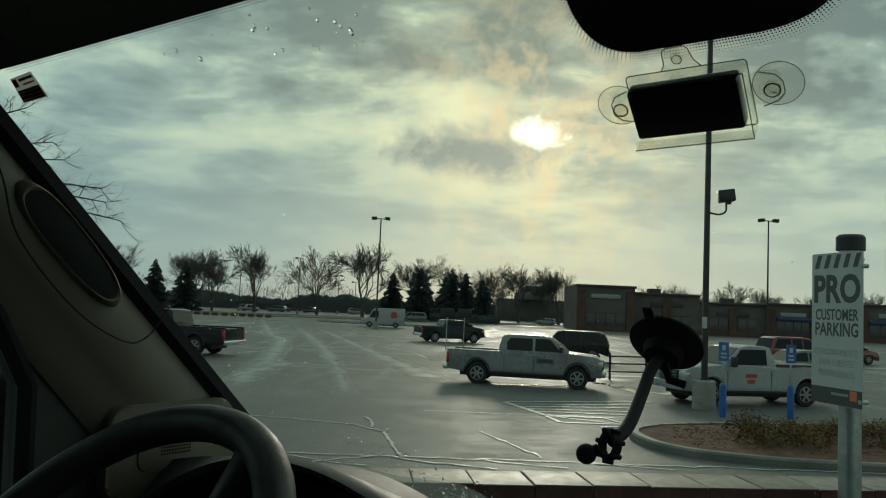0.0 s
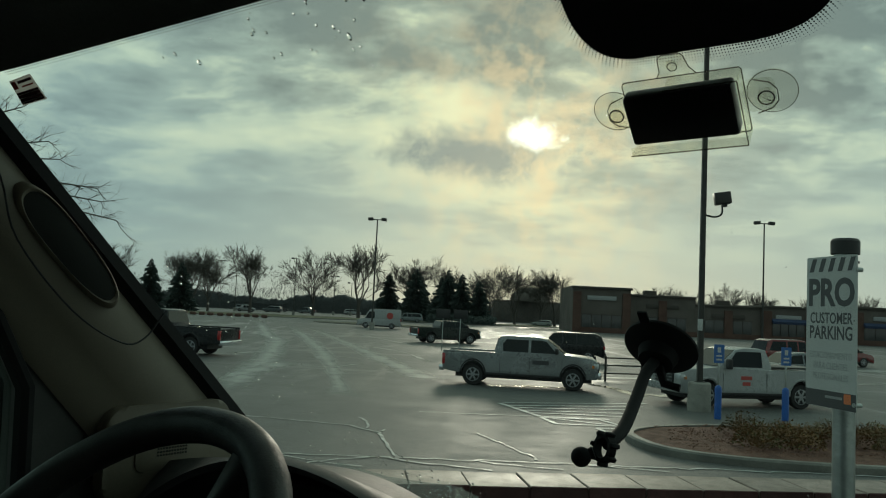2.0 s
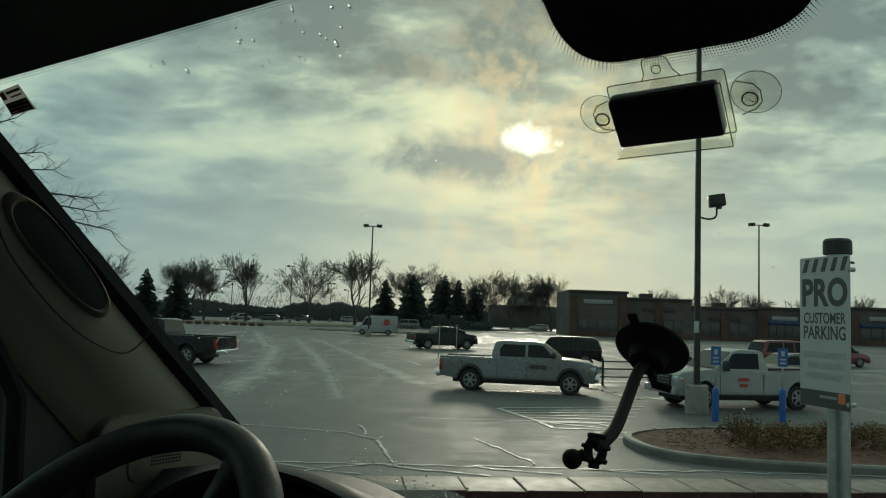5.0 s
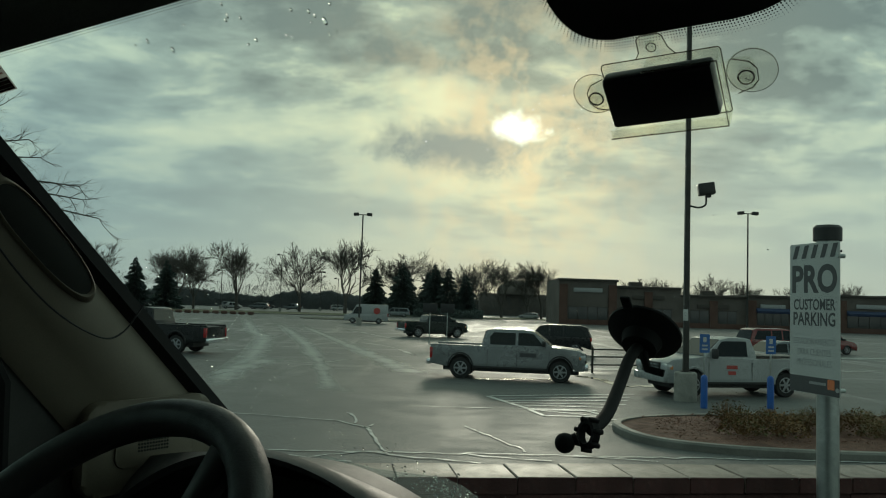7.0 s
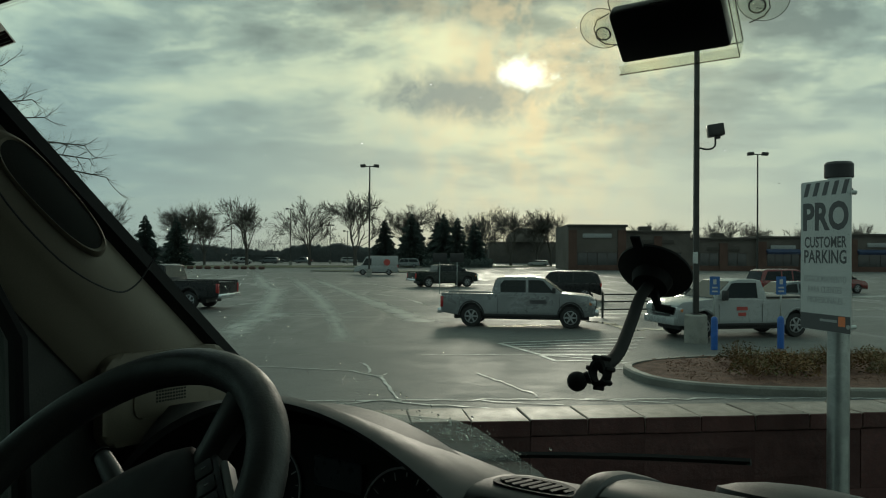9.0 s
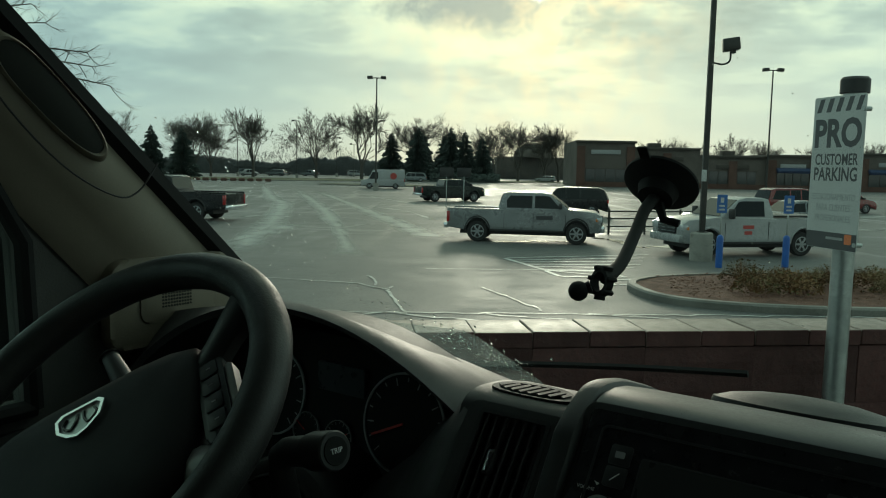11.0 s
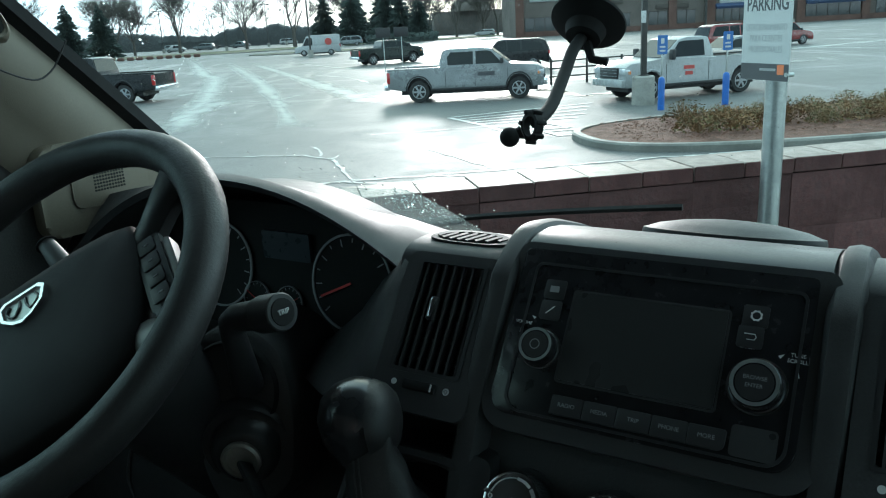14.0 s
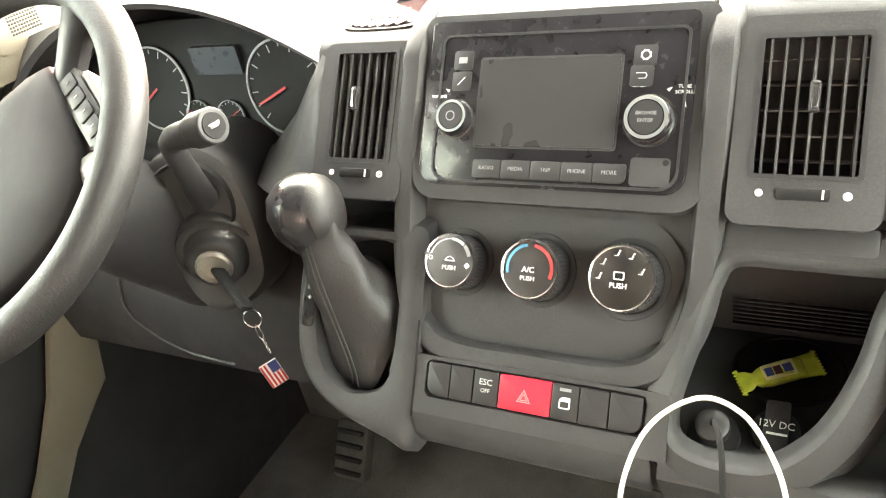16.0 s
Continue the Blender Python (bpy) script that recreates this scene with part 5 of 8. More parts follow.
# ---- shops ----
shops = thing("shop_row", "single-storey brick and stucco shopping strip with dark shopfronts", "building", Matrix.Translation((23.6, 140, 0)) @ Matrix.Rotation(radians(-2), 4, "Z"))
x = 0.0
for k, (w, h, tower) in enumerate(((10.2, 8.1, 1), (11.6, 7.1, 0), (11.5, 5.9, 0), (8.8, 6.2, 1), (7.0, 5.9, 0), (13.0, 6.7, 1), (12.0, 5.9, 0), (9.0, 7.6, 1), (14.0, 6.0, 0), (10.0, 7.0, 1), (20.0, 6.0, 0))):
    d = -0.9 if tower else 0.0
    wall_ = part("wall", box(B(), (x + w / 2, 9 + d / 2, h / 2), (w - 0.01, 18 - d, h)), M_EIFS, shops, smooth=False)
    part("cornice", box(B(), (x + w / 2, d - 0.05, h - 0.22), (w + (0.5 if tower else 0), 0.7, 0.42), None, 0.06), M_CORNICE, wall_)
    for xx in ((x + 0.75, x + w - 0.75) if tower else (x + w * 0.5,)):
        part("brick_pier", box(B(), (xx, d - 0.12, (h - 1.0) / 2), (1.4, 0.5, h - 1.0)), M_BRICK, wall_, smooth=False)
    part("brick_base", box(B(), (x + w / 2, d - 0.05, 0.45), (w - 0.05, 0.3, 0.9)), M_BRICK, wall_, smooth=False)
    n = max(2, int(w // 2.2))
    for i in range(n):
        xc = x + 1.6 + (w - 3.2) * (i + 0.5) / n
        part("shop_window", box(B(), (xc, d - 0.06, 1.75), ((w - 3.2) / n - 0.14, 0.16, 2.7)), M_STOREGLASS, wall_, smooth=False)
    part("window_head", box(B(), (x + w / 2, d - 0.16, 3.2), (w - 3.0, 0.3, 0.14)), M_CORNICE, wall_, smooth=False)
    part("sign_board", box(B(), (x + w / 2, d - 0.1, h - 2.0), (w * 0.5, 0.22, 0.75), None, 0.04), M_SIGN_PALE if tower else M_CORNICE, wall_)
    if k in (3, 5):
        part("awning", box(B(), (x + w / 2, d - 0.7, 3.45), (w - 2.8, 1.2, 0.5), Matrix.Rotation(0.4, 3, "X"), 0.03), M_AWN, wall_)
    x += w
for xx, zz in ((15.5, 7.6), (29, 6.4), (62, 6.5)):
    part("roof_unit", box(B(), (xx, 8, zz), (2.2, 2.0, 1.0), None, 0.05), M_CORNICE, shops)
chapel = thing("domed_building", "low tan building with a shallow dome behind the trees", "building", Matrix.Translation((27, 232, 0)))
part("wall", box(B(), (0, 5, 3.2), (22, 10, 6.4), None, 0.1), M_EIFS, chapel)
part("dome", lathe(B(), (0, 2, 6.3), (0, 0, 1), ((0, 6.0), (1.2, 5.9), (2.6, 5.0), (3.6, 3.4), (4.2, 1.4), (4.35, 0)), 24), M_EIFS, chapel)

# ---- the van's cab; x across, y towards its nose, z up from the eye's level ----
V = pose(0, 0, 2.8, 0, 0, -35.68)
MID = -0.141
van = thing("van", "dark interior of a parked delivery van cab", "van", V)


def screen_y(x, z):
    """The raked, bowed windscreen."""
    return 0.894 - 1.03 * z - 0.335 * (x - MID) ** 2


def on_glass(x, z, off=0.0):
    return Vector((x, screen_y(x, z) - off * 0.70, z - off * 0.72))


def head_z(x):
    return 0.33 - 0.12 * (x - MID) ** 2


GX0, GX1 = -1.05, 0.77
bm = B()
lo = [[on_glass(GX0 + (GX1 - GX0) * i / 24, -0.42 + 0.80 * j / 12, o) for j in range(13)] for o in (0.0, -0.005) for i in range(25)]
for o in (0, 25):
    vs = [[bm.verts.new(p) for p in row] for row in lo[o:o + 25]]
    for i in range(24):
        for j in range(12):
            bm.faces.new((vs[i][j], vs[i + 1][j], vs[i + 1][j + 1], vs[i][j + 1]))
screen = part("windscreen", bm, M_WIND, van)
screen.visible_shadow = False


def glass_patch(name, outline, parent, material, off=0.004, label="", inner=None):
    """A flat film that follows the windscreen; outline in (x, z)."""
    bm = B()
    if inner is None:
        n = len(outline)
        cx, cz = sum(p[0] for p in outline) / n, sum(p[1] for p in outline) / n
        loops = [[on_glass(cx + (x - cx) * s, cz + (z - cz) * s, off) for x, z in outline] for s in (1, 0.75, 0.5, 0.25, 0.02)]
        rings(bm, loops)
    else:
        rings(bm, [[on_glass(x, z, off) for x, z in outline], [on_glass(x, z, off) for x, z in inner]], caps=False)
    return part(name, bm, material, parent, label, smooth=False)


# black edge of the glass: opening with rounded upper corners
def opening(n=10, grow_=0.0):
    out = []
    x0, x1, r = -0.979 - grow_, 2 * MID + 0.979 + grow_, 0.05
    zb = -0.41 - grow_
    out += [(x0 + 0.0, zb + (0.19 + 0.41) * k / 14) for k in range(14)]
    zt = lambda x: head_z(max(x0 + 0.0, min(x1, x))) + grow_
    for k in range(n + 1):
        a = math.pi - (math.pi / 2) * k / n
        out.append((x0 + r + r * math.cos(a), zt(x0 + r) - r + r * math.sin(a)))
    for k in range(1, 30):
        x = x0 + r + (x1 - x0 - 2 * r) * k / 30
        out.append((x, zt(x)))
    for k in range(n + 1):
        a = (math.pi / 2) * (1 - k / n)
        out.append((x1 - r + r * math.cos(a), zt(x1 - r) - r + r * math.sin(a)))
    out += [(x1, zb + (0.19 + 0.41) * (13 - k) / 14) for k in range(14)]
    return out


glass_patch("edge_band", opening(grow_=0.075), screen, M_FRIT, 0.003, "black printed glass edge", inner=opening())
FR0, FR1 = -0.316, -0.096
bez = lambda a, b, c: [((1 - t) ** 2 * a[0] + 2 * t * (1 - t) * b[0] + t * t * c[0], (1 - t) ** 2 * a[1] + 2 * t * (1 - t) * b[1] + t * t * c[1]) for t in (i / 10 for i in range(11))]
patch = [(FR0 - 0.012, 0.40)] + bez((FR0 + 0.006, 0.266), (FR0 + 0.014, 0.2355), (FR0 + 0.054, 0.2345)) + bez((FR1 - 0.066, 0.2360), (FR1 - 0.006, 0.2385), (FR1 + 0.004, 0.266)) + [(FR1 + 0.012, 0.40)]
glass_patch("sensor_shade", patch, screen, M_FRIT, 0.0035, "black printed patch behind the mirror")
bm = B()


def dot(x, z, r):
    c = on_glass(x, z, 0.0032)
    u, w = on_glass(x + r, z, 0.0032) - c, on_glass(x, z + r * 0.72, 0.0032) - c
    bm.faces.new([bm.verts.new(c + u * math.cos(k * 1.0472) + w * math.sin(k * 1.0472)) for k in range(6)])


edge = [Vector((x, z)) for x, z in patch]
edge = [p for a, b in zip(edge, edge[1:]) for p in [a.lerp(b, k / max(1, int((b - a).length / 0.0024))) for k in range(max(1, int((b - a).length / 0.0024)))]]
ctr = Vector(((FR0 + FR1) / 2, 0.36))
for row in range(5):
    for i, p in enumerate(edge):
        if p.y < 0.31:
            q = p + (p - ctr).normalized() * (0.0009 + 0.0019 * row)
            dot(q.x, q.y, 0.00085 - 0.00014 * row)
for row in range(2):
    x = -0.935
    while x < -0.40:
        dot(x + 0.0017 * (row % 2), head_z(x) - 0.0012 - 0.0018 * row, 0.0008 - 0.0002 * row)
        x += 0.0026
dots = part("fade_dots", bm, M_FRIT, screen, smooth=False)
dots["kind"] = "stuff"

# roof lining and header
bm = B()
prof = ((0.02, 0.012), (-0.006, -0.004), (-0.022, 0.004), (-0.045, 0.022), (-0.14, 0.075), (-0.45, 0.12), (-1.6, 0.13))
rings(bm, [[Vector((x, screen_y(x, head_z(x)) + dy, head_z(x) + dz + (0.1 * (x - MID) ** 2 if dy < -0.1 else 0))) for dy, dz in prof] for x in (GX0 - 0.05 + (GX1 - GX0 + 0.1) * i / 24 for i in range(25))], close=False)
part("headliner", bm, M_LINER, van, "dark grey roof lining")
bm = box(B(), (MID, -0.5, 0.50), (1.9, 2.6, 0.03))
part("roof", bm, M_LINER, van)

# screen pillars: a bulging trim strip with an oval cloth-covered recess


def pillar(sgn):
    X = lambda x: x if sgn < 0 else 2 * MID - x
    bm = B()
    loops = []
    for i in range(15):
        s = i / 14
        z = -0.30 + 0.60 * s
        f = Vector((-0.984, screen_y(-0.984, z) - 0.028, z - 0.004))
        w = 0.20 - 0.075 * s if s > 0.35 else 0.20 - 0.075 * s
        b = Vector((-0.996, f.y - w - 0.015, z - 0.03))
        row = []
        for k in range(9):
            q = k / 8
            p = f.lerp(b, q)
            bul = (0.018 + 0.020 * s) * math.sin(math.pi * min(1, q * 1.15)) ** 0.8 if q < 0.87 else 0.012 * (1 - q) / 0.13
            row.append(Vector((X(p.x + bul), p.y, p.z)))
        loops.append(row)
    rings(bm, loops, close=False)
    ob = part("pillar_trim", bm, M_BEIGE, van, "warm grey moulded pillar trim")
    bm = B()
    rings(bm, [[Vector((X(x), screen_y(-0.984, z) + dy, z)) for x, dy in ((-0.975, 0.004), (-0.971, -0.02), (-0.984, -0.036), (-1.005, -0.03))] for z in (-0.40 + 0.74 * i / 14 for i in range(15))], close=False)
    part("pillar_seal", bm, M_RUBBER, ob, "black rubber seal")
    bm = B()
    c0, c1 = Vector((-0.958, 0.470, 0.112)), Vector((-0.956, 0.590, -0.008))
    d = (c1 - c0).normalized()
    s = Vector((0.05, 0.66, 0.72)).normalized()
    n = d.cross(s)
    n = n if n.x > 0 else -n
    L, W = (c1 - c0).length / 2 + 0.010, 0.0235
    mid = (c0 + c1) / 2 - d * 0.006
    lp = lambda k, h: [Vector((X(q.x), q.y, q.z)) for q in (mid + d * L * k * math.copysign(abs(math.cos(a)) ** 0.75, math.cos(a)) + s * W * k * math.copysign(abs(math.sin(a)) ** 0.85, math.sin(a)) * (1 - 0.10 * math.cos(a)) + n * h for a in (2 * math.pi * i / 40 for i in range(40)))]
    rings(bm, [lp(1.06, -0.004), lp(1.0, 0.006), lp(0.95, 0.0085), lp(0.91, 0.007), lp(0.88, 0.001)], caps=False)
    part("recess_rim", bm, M_BEIGE, ob)
    bm = B()
    rings(bm, [lp(0.93, 0.0055), lp(0.6, 0.0085), lp(0.02, 0.0095)])
    part("recess_cloth", bm, M_MESHBLK, ob, "dark oval cloth panel")
    bm = B()
    pts = [Vector((X(-0.945), y, z)) for y, z in ((0.395, 0.20), (0.43, 0.13), (0.455, 0.06), (0.53, -0.022), (0.60, -0.062), (0.635, -0.056), (0.665, -0.018))]
    tube(bm, curve(pts, 24), 0.0013, 5)
    part("trim_seam", bm, M_TRIMBLK, ob)


pillar(-1), pillar(1)

# doors with their window openings
WIN = ((0.512, -0.335), (0.505, -0.12), (0.455, -0.02), (0.22, 0.20), (-0.35, 0.30), (-0.35, -0.335))
OUT = ((0.80, -0.36), (0.68, -0.10), (0.53, 0.04), (0.30, 0.26), (-1.0, 0.48), (-1.0, -0.36))
for sgn, xd in ((-1, -1.0), (1, 2 * MID + 1.0)):
    bm = B()
    m = Matrix(((0, 0, 0.05 * sgn, xd), (1, 0, 0, 0), (0, 1, 0, 0), (0, 0, 0, 1)))
    frame_ring(bm, OUT, WIN, m, 1.0)
    door = part("door_frame", bm, M_LINER, van, "dark inner door frame")
    bm = box(B(), (xd + 0.02 * sgn, 0.0, -0.80), (0.05, 2.0, 0.88), None, 0.01)
    part("door_panel", bm, M_DASH2, door)
    bm = B()
    pts = [(xd - 0.004 * sgn, y, z) for y, z in WIN]
    tube(bm, pts + [pts[0]], 0.012, 8)
    part("window_seal", bm, M_RUBBER, door)
    bm = B()
    rings(bm, [[Vector((xd + 0.03 * sgn, y, z)) for y, z in WIN], [Vector((xd + 0.034 * sgn, y, z)) for y, z in WIN]])
    pane_ = part("door_window", bm, M_SIDEGLASS, door, smooth=False)
    pane_.visible_shadow = False
# corner trim by the driver's door with a small tweeter grille
bm = B()
slab(bm, rounded(0.60, -0.275, 0.81, -0.150, (0.02, 0.03, 0.03, 0.03)), Matrix(((0, 0, 1, -0.985), (1, 0, 0, 0), (0, 1, 0, 0), (0, 0, 0, 1))), 0.022, 0.008)
corner = part("corner_trim", bm, M_BEIGE, van, "warm grey corner trim")
bm = B()
slab(bm, rounded(0.645, -0.242, 0.770, -0.166, 0.014), Matrix(((0, 0, 1, -0.964), (1, 0, 0, 0), (0, 1, 0, 0), (0, 0, 0, 1))), 0.004, 0.002)
part("tweeter_surround", bm, M_BEIGE, corner)
bm = B()
for i in range(11):
    for j in range(9):
        cyl(bm, (-0.9625, 0.680 + 0.0046 * i, -0.221 + 0.0046 * j), (-0.9592, 0.680 + 0.0046 * i, -0.221 + 0.0046 * j), 0.0017, seg=6)
part("tweeter_mesh", bm, M_MESHBLK, corner)
# closing walls; the unseen rear one is pale to bounce fill light forward
for nm, c, s in (("bulkhead", (MID, -1.05, -0.4), (2.0, 0.04, 1.9)), ("floor_pan", (MID, -0.1, -1.22), (2.0, 2.1, 0.04)), ("firewall", (MID, 0.98, -0.85), (2.0, 0.04, 0.9)), ("outer_floor", (MID, 0.2, -1.5), (1.9, 3.0, 0.06))):
    part(nm, box(B(), c, s), M_CARPET if nm != "bulkhead" else M_WALLIN, van)
# cowl and nose outside the screen
bm = B()
rings(bm, [[Vector((x, screen_y(x, -0.40) + dy, -0.40 + dz)) for dy, dz in ((-0.01, 0.0), (0.05, -0.02), (0.16, -0.06), (0.40, -0.22), (0.52, -0.50), (0.54, -1.2))] for x in (-1.05 + 1.82 * i / 20 for i in range(21))], close=False)
part("bonnet", bm, M_BLACK_CAR, van, "dark bonnet and cowl")
for x0, x1 in ((-0.80, -0.30), (0.0, 0.45)):
    part("wiper", tube(B(), [on_glass(x0 + (x1 - x0) * k / 8, -0.385 + 0.006 * k, -0.02) for k in range(9)], 0.006, 6), M_RUBBER, van)
for sgn in (-1, 1):
    xm = MID + sgn * 1.14
    mir = part("door_mirror", box(B(), (xm, 0.60, -0.28), (0.24, 0.12, 0.34), None, 0.035, 3), M_TRIMBLK, van, "black door mirror")
    part("mirror_glass", slab(B(), rounded(-0.09, -0.14, 0.09, 0.14, 0.03), Matrix.Translation((xm, 0.536, -0.28)) @ Matrix.Rotation(radians(90), 4, "X"), 0.003), M_CHROME, mir)
    part("mirror_arm", tube(B(), [(xm - sgn * 0.08, 0.62, -0.42), (xm - sgn * 0.16, 0.66, -0.44)], 0.03, 8), M_TRIMBLK, mir)

# ---- dashboard ----
K = Matrix(((1, 0, 0, 0), (0, 0.6036, -0.797, 0.559), (0, 0.797, 0.6036, -0.232), (0, 0, 0, 1)))  # the sloping centre face


def kz(off):
    return K @ Matrix.Translation((0, 0, off))


def loft_x(bm, prof, x0, x1, n=2, warp=None):
    """A profile (y, z) carried along x."""
    return rings(bm, [[Vector((x, y, z)) if warp is None else warp(x, y, z) for y, z in prof] for x in (x0 + (x1 - x0) * i / n for i in range(n + 1))])


def face(z, off=0.0):
    """A point of the centre face at height z, set out by off."""
    return (0.559 + 0.757 * (z + 0.232) - 0.797 * off, z + 0.6036 * off)


dash = part("dashboard", loft_x(B(), [(1.10, -0.42), (0.90, -0.308), (0.76, -0.243), (0.70, -0.223), (0.655, -0.211), (0.625, -0.207), (0.604, -0.209), (0.590, -0.218), face(-0.25, -0.016), face(-0.32, -0.028), face(-0.40, -0.028), face(-0.43, -0.024), face(-0.465, -0.040), face(-0.48, -0.07), (0.46, -0.535), (0.60, -0.60), (1.0, -0.62)], -0.262, -0.036), M_DASH, van, "charcoal grained dashboard")
right = [(1.10, -0.42), (0.90, -0.300), (0.76, -0.240), (0.70, -0.220), (0.655, -0.2075), (0.62, -0.203), (0.600, -0.2035), (0.588, -0.207), (0.579, -0.214), (0.574, -0.222), face(-0.25, -0.014), face(-0.318, -0.014), (0.515, -0.328), (0.56, -0.335), (0.567, -0.36), (0.562, -0.462), (0.555, -0.474), (0.44, -0.480), (0.405, -0.468), (0.392, -0.470), (0.385, -0.482), (0.40, -0.52), (0.60, -0.60), (1.0, -0.62)]
part("dash_side", loft_x(B(), right, -0.036, 0.74), M_DASH, dash)
part("vent_column", loft_x(B(), [(1.10, -0.43), (0.90, -0.325), (0.76, -0.254), (0.69, -0.228), (0.64, -0.2155), (0.605, -0.212), (0.588, -0.2125), (0.577, -0.2155), (0.570, -0.221), face(-0.26, -0.014), face(-0.312, -0.014), (0.505, -0.324), (0.53, -0.333), (0.55, -0.40), (0.55, -0.56), (1.0, -0.62)], -0.372, -0.262), M_DASH, dash)
# the cubby's far end and its rounded rim
bm = B()
slab(bm, [(y, z) for y, z in (face(-0.20, 0.004), (0.62, -0.2), (0.62, -0.52), (0.40, -0.50), face(-0.46, 0.004))], Matrix(((0, 0, 1, 0.112), (1, 0, 0, 0), (0, 1, 0, 0), (0, 0, 0, 1))), 0.10)
part("cubby_end", bm, M_DASH, dash)
# driver's side: top, instrument hood, knee panel


def crest(x):
    return -0.1995 - 0.45 * (x + 0.70) ** 2


def lip(x):
    return -0.172 - 1.45 * abs(x + 0.63) ** 2.05


bm = B()
loops = []
for i in range(29):
    x = -1.0 + (1.0 - 0.366) * i / 28
    c, l = crest(x), max(lip(x), -0.34)
    yb = screen_y(x, -0.41) - 0.01
    loops.append([Vector((x, yb, -0.42)), Vector((x, 0.70 + 0.45 * (yb - 0.70), c - 0.105)), Vector((x, 0.76, c - 0.022)), Vector((x, 0.70, c)), Vector((x, 0.655, c * 0.5 + l * 0.5 + 0.003)), Vector((x, 0.615, l + 0.0035)), Vector((x, 0.600, l)), Vector((x, 0.606, l - 0.008)), Vector((x, 0.64, l - 0.012)), Vector((x, 0.71, l - 0.02))])
rings(bm, loops, close=False)
part("instrument_hood", bm, M_DASH, dash, "grained hood over the instruments")
bm = B()
rings(bm, [[Vector((x, y, z)) for y, z in ((0.73, crest(x) - 0.03), (0.745, crest(x) - 0.03), (0.745, -0.45), (0.70, -0.45), (0.70, -0.40))] for x in (-0.99 + 0.62 * i / 12 for i in range(13))])
part("instrument_panel", bm, M_RUBBER, dash)
bm = B()
loft_x(bm, [(0.74, -0.40), (0.655, -0.385), (0.635, -0.39), (0.60, -0.43), (0.565, -0.50), (0.545, -0.58), (0.555, -0.65), (0.58, -0.67), (0.75, -0.68)], -0.99, -0.365, 6)
part("knee_panel", bm, M_DASH2, dash, "dark knee panel")
bm = B()
tube(bm, curve([(-0.80, 0.563, -0.50), (-0.805, 0.548, -0.56), (-0.78, 0.547, -0.598), (-0.745, 0.549, -0.622), (-0.70, 0.551, -0.635), (-0.64, 0.552, -0.64)], 16), 0.0022, 6)
part("knee_seam", bm, M_DASH, dash)
# curved cheek between the instruments and the driver's side vent
bm = B()
RIGHT = [Vector((-0.353, *face(z, 0.0))) for z in (-0.226, -0.255, -0.285, -0.315, -0.340)]
LEFT = [Vector(p) for p in ((-0.405, 0.632, -0.236), (-0.440, 0.628, -0.272), (-0.470, 0.628, -0.308), (-0.525, 0.640, -0.352), (-0.610, 0.655, -0.392))]
loops = []
for j in range(13):
    q = j / 12 * 4
    k = min(3, int(q))
    r_, l_ = RIGHT[k].lerp(RIGHT[k + 1], q - k), LEFT[k].lerp(LEFT[k + 1], q - k)
    row = [r_.lerp(l_, i / 8) + Vector((0, -0.016, 0.006)) * math.sin(math.pi * (i / 8) ** 0.7) for i in range(9)]
    loops.append(row + [l_ + Vector((-0.002, 0.012, -0.004)), l_ + Vector((0.0, 0.10, -0.01))])
rings(bm, loops, close=False)
part("cheek", bm, M_DASH, dash)
# instruments


def gauge(x, z, r, needle):
    m = Matrix.Translation((x, 0.770 + 0.1765 * z, z)) @ Matrix.Rotation(radians(80), 4, "X")
    g = part("gauge", slab(B(), [(r * math.cos(a), r * math.sin(a)) for a in (6.2832 * i / 36 for i in range(36))], m, 0.003), M_RUBBER, dash)
    bm = B()
    frame_ring(bm, [(r * 1.03 * math.cos(6.2832 * i / 40), r * 1.03 * math.sin(6.2832 * i / 40)) for i in range(40)], [(r * 0.985 * math.cos(6.2832 * i / 40), r * 0.985 * math.sin(6.2832 * i / 40)) for i in range(40)], m @ Matrix.Translation((0, 0, 0.002)), 0.003)
    part("gauge_rim", bm, M_MARKDIM, g)
    bm = B()
    for k in range(15):
        a = radians(225 - 270 * k / 14)
        q = 0.16 if k % 2 == 0 else 0.08
        rr = r * (0.93 - q / 2)
        box(bm, m @ Vector((rr * math.cos(a), rr * math.sin(a), 0.0035)), (r * q, r * 0.025, 0.0006), (m.to_3x3() @ Matrix.Rotation(a, 3, "Z")))
    part("gauge_marks", bm, M_MARKDIM, g, smooth=False)
    a = radians(needle)
    part("needle", box(B(), m @ Vector((r * 0.4 * math.cos(a), r * 0.4 * math.sin(a), 0.006)), (r * 0.85, r * 0.05, 0.0012), (m.to_3x3() @ Matrix.Rotation(a, 3, "Z"))), M_REDMARK, g, "red needle", smooth=False)


gauge(-0.765, -0.315, 0.055, 215), gauge(-0.548, -0.315, 0.058, 205), gauge(-0.70, -0.352, 0.022, 150), gauge(-0.645, -0.352, 0.022, 30)
part("display", slab(B(), rounded(-0.69, -0.298, -0.612, -0.262, 0.003), Matrix.Translation((0, 0.7215, 0)) @ Matrix.Rotation(radians(90), 4, "X"), 0.006), mat("unlit_lcd", (0.045, 0.055, 0.065), 0.3, scale=60, var=0.05, bump=0), dash, "blank grey display")

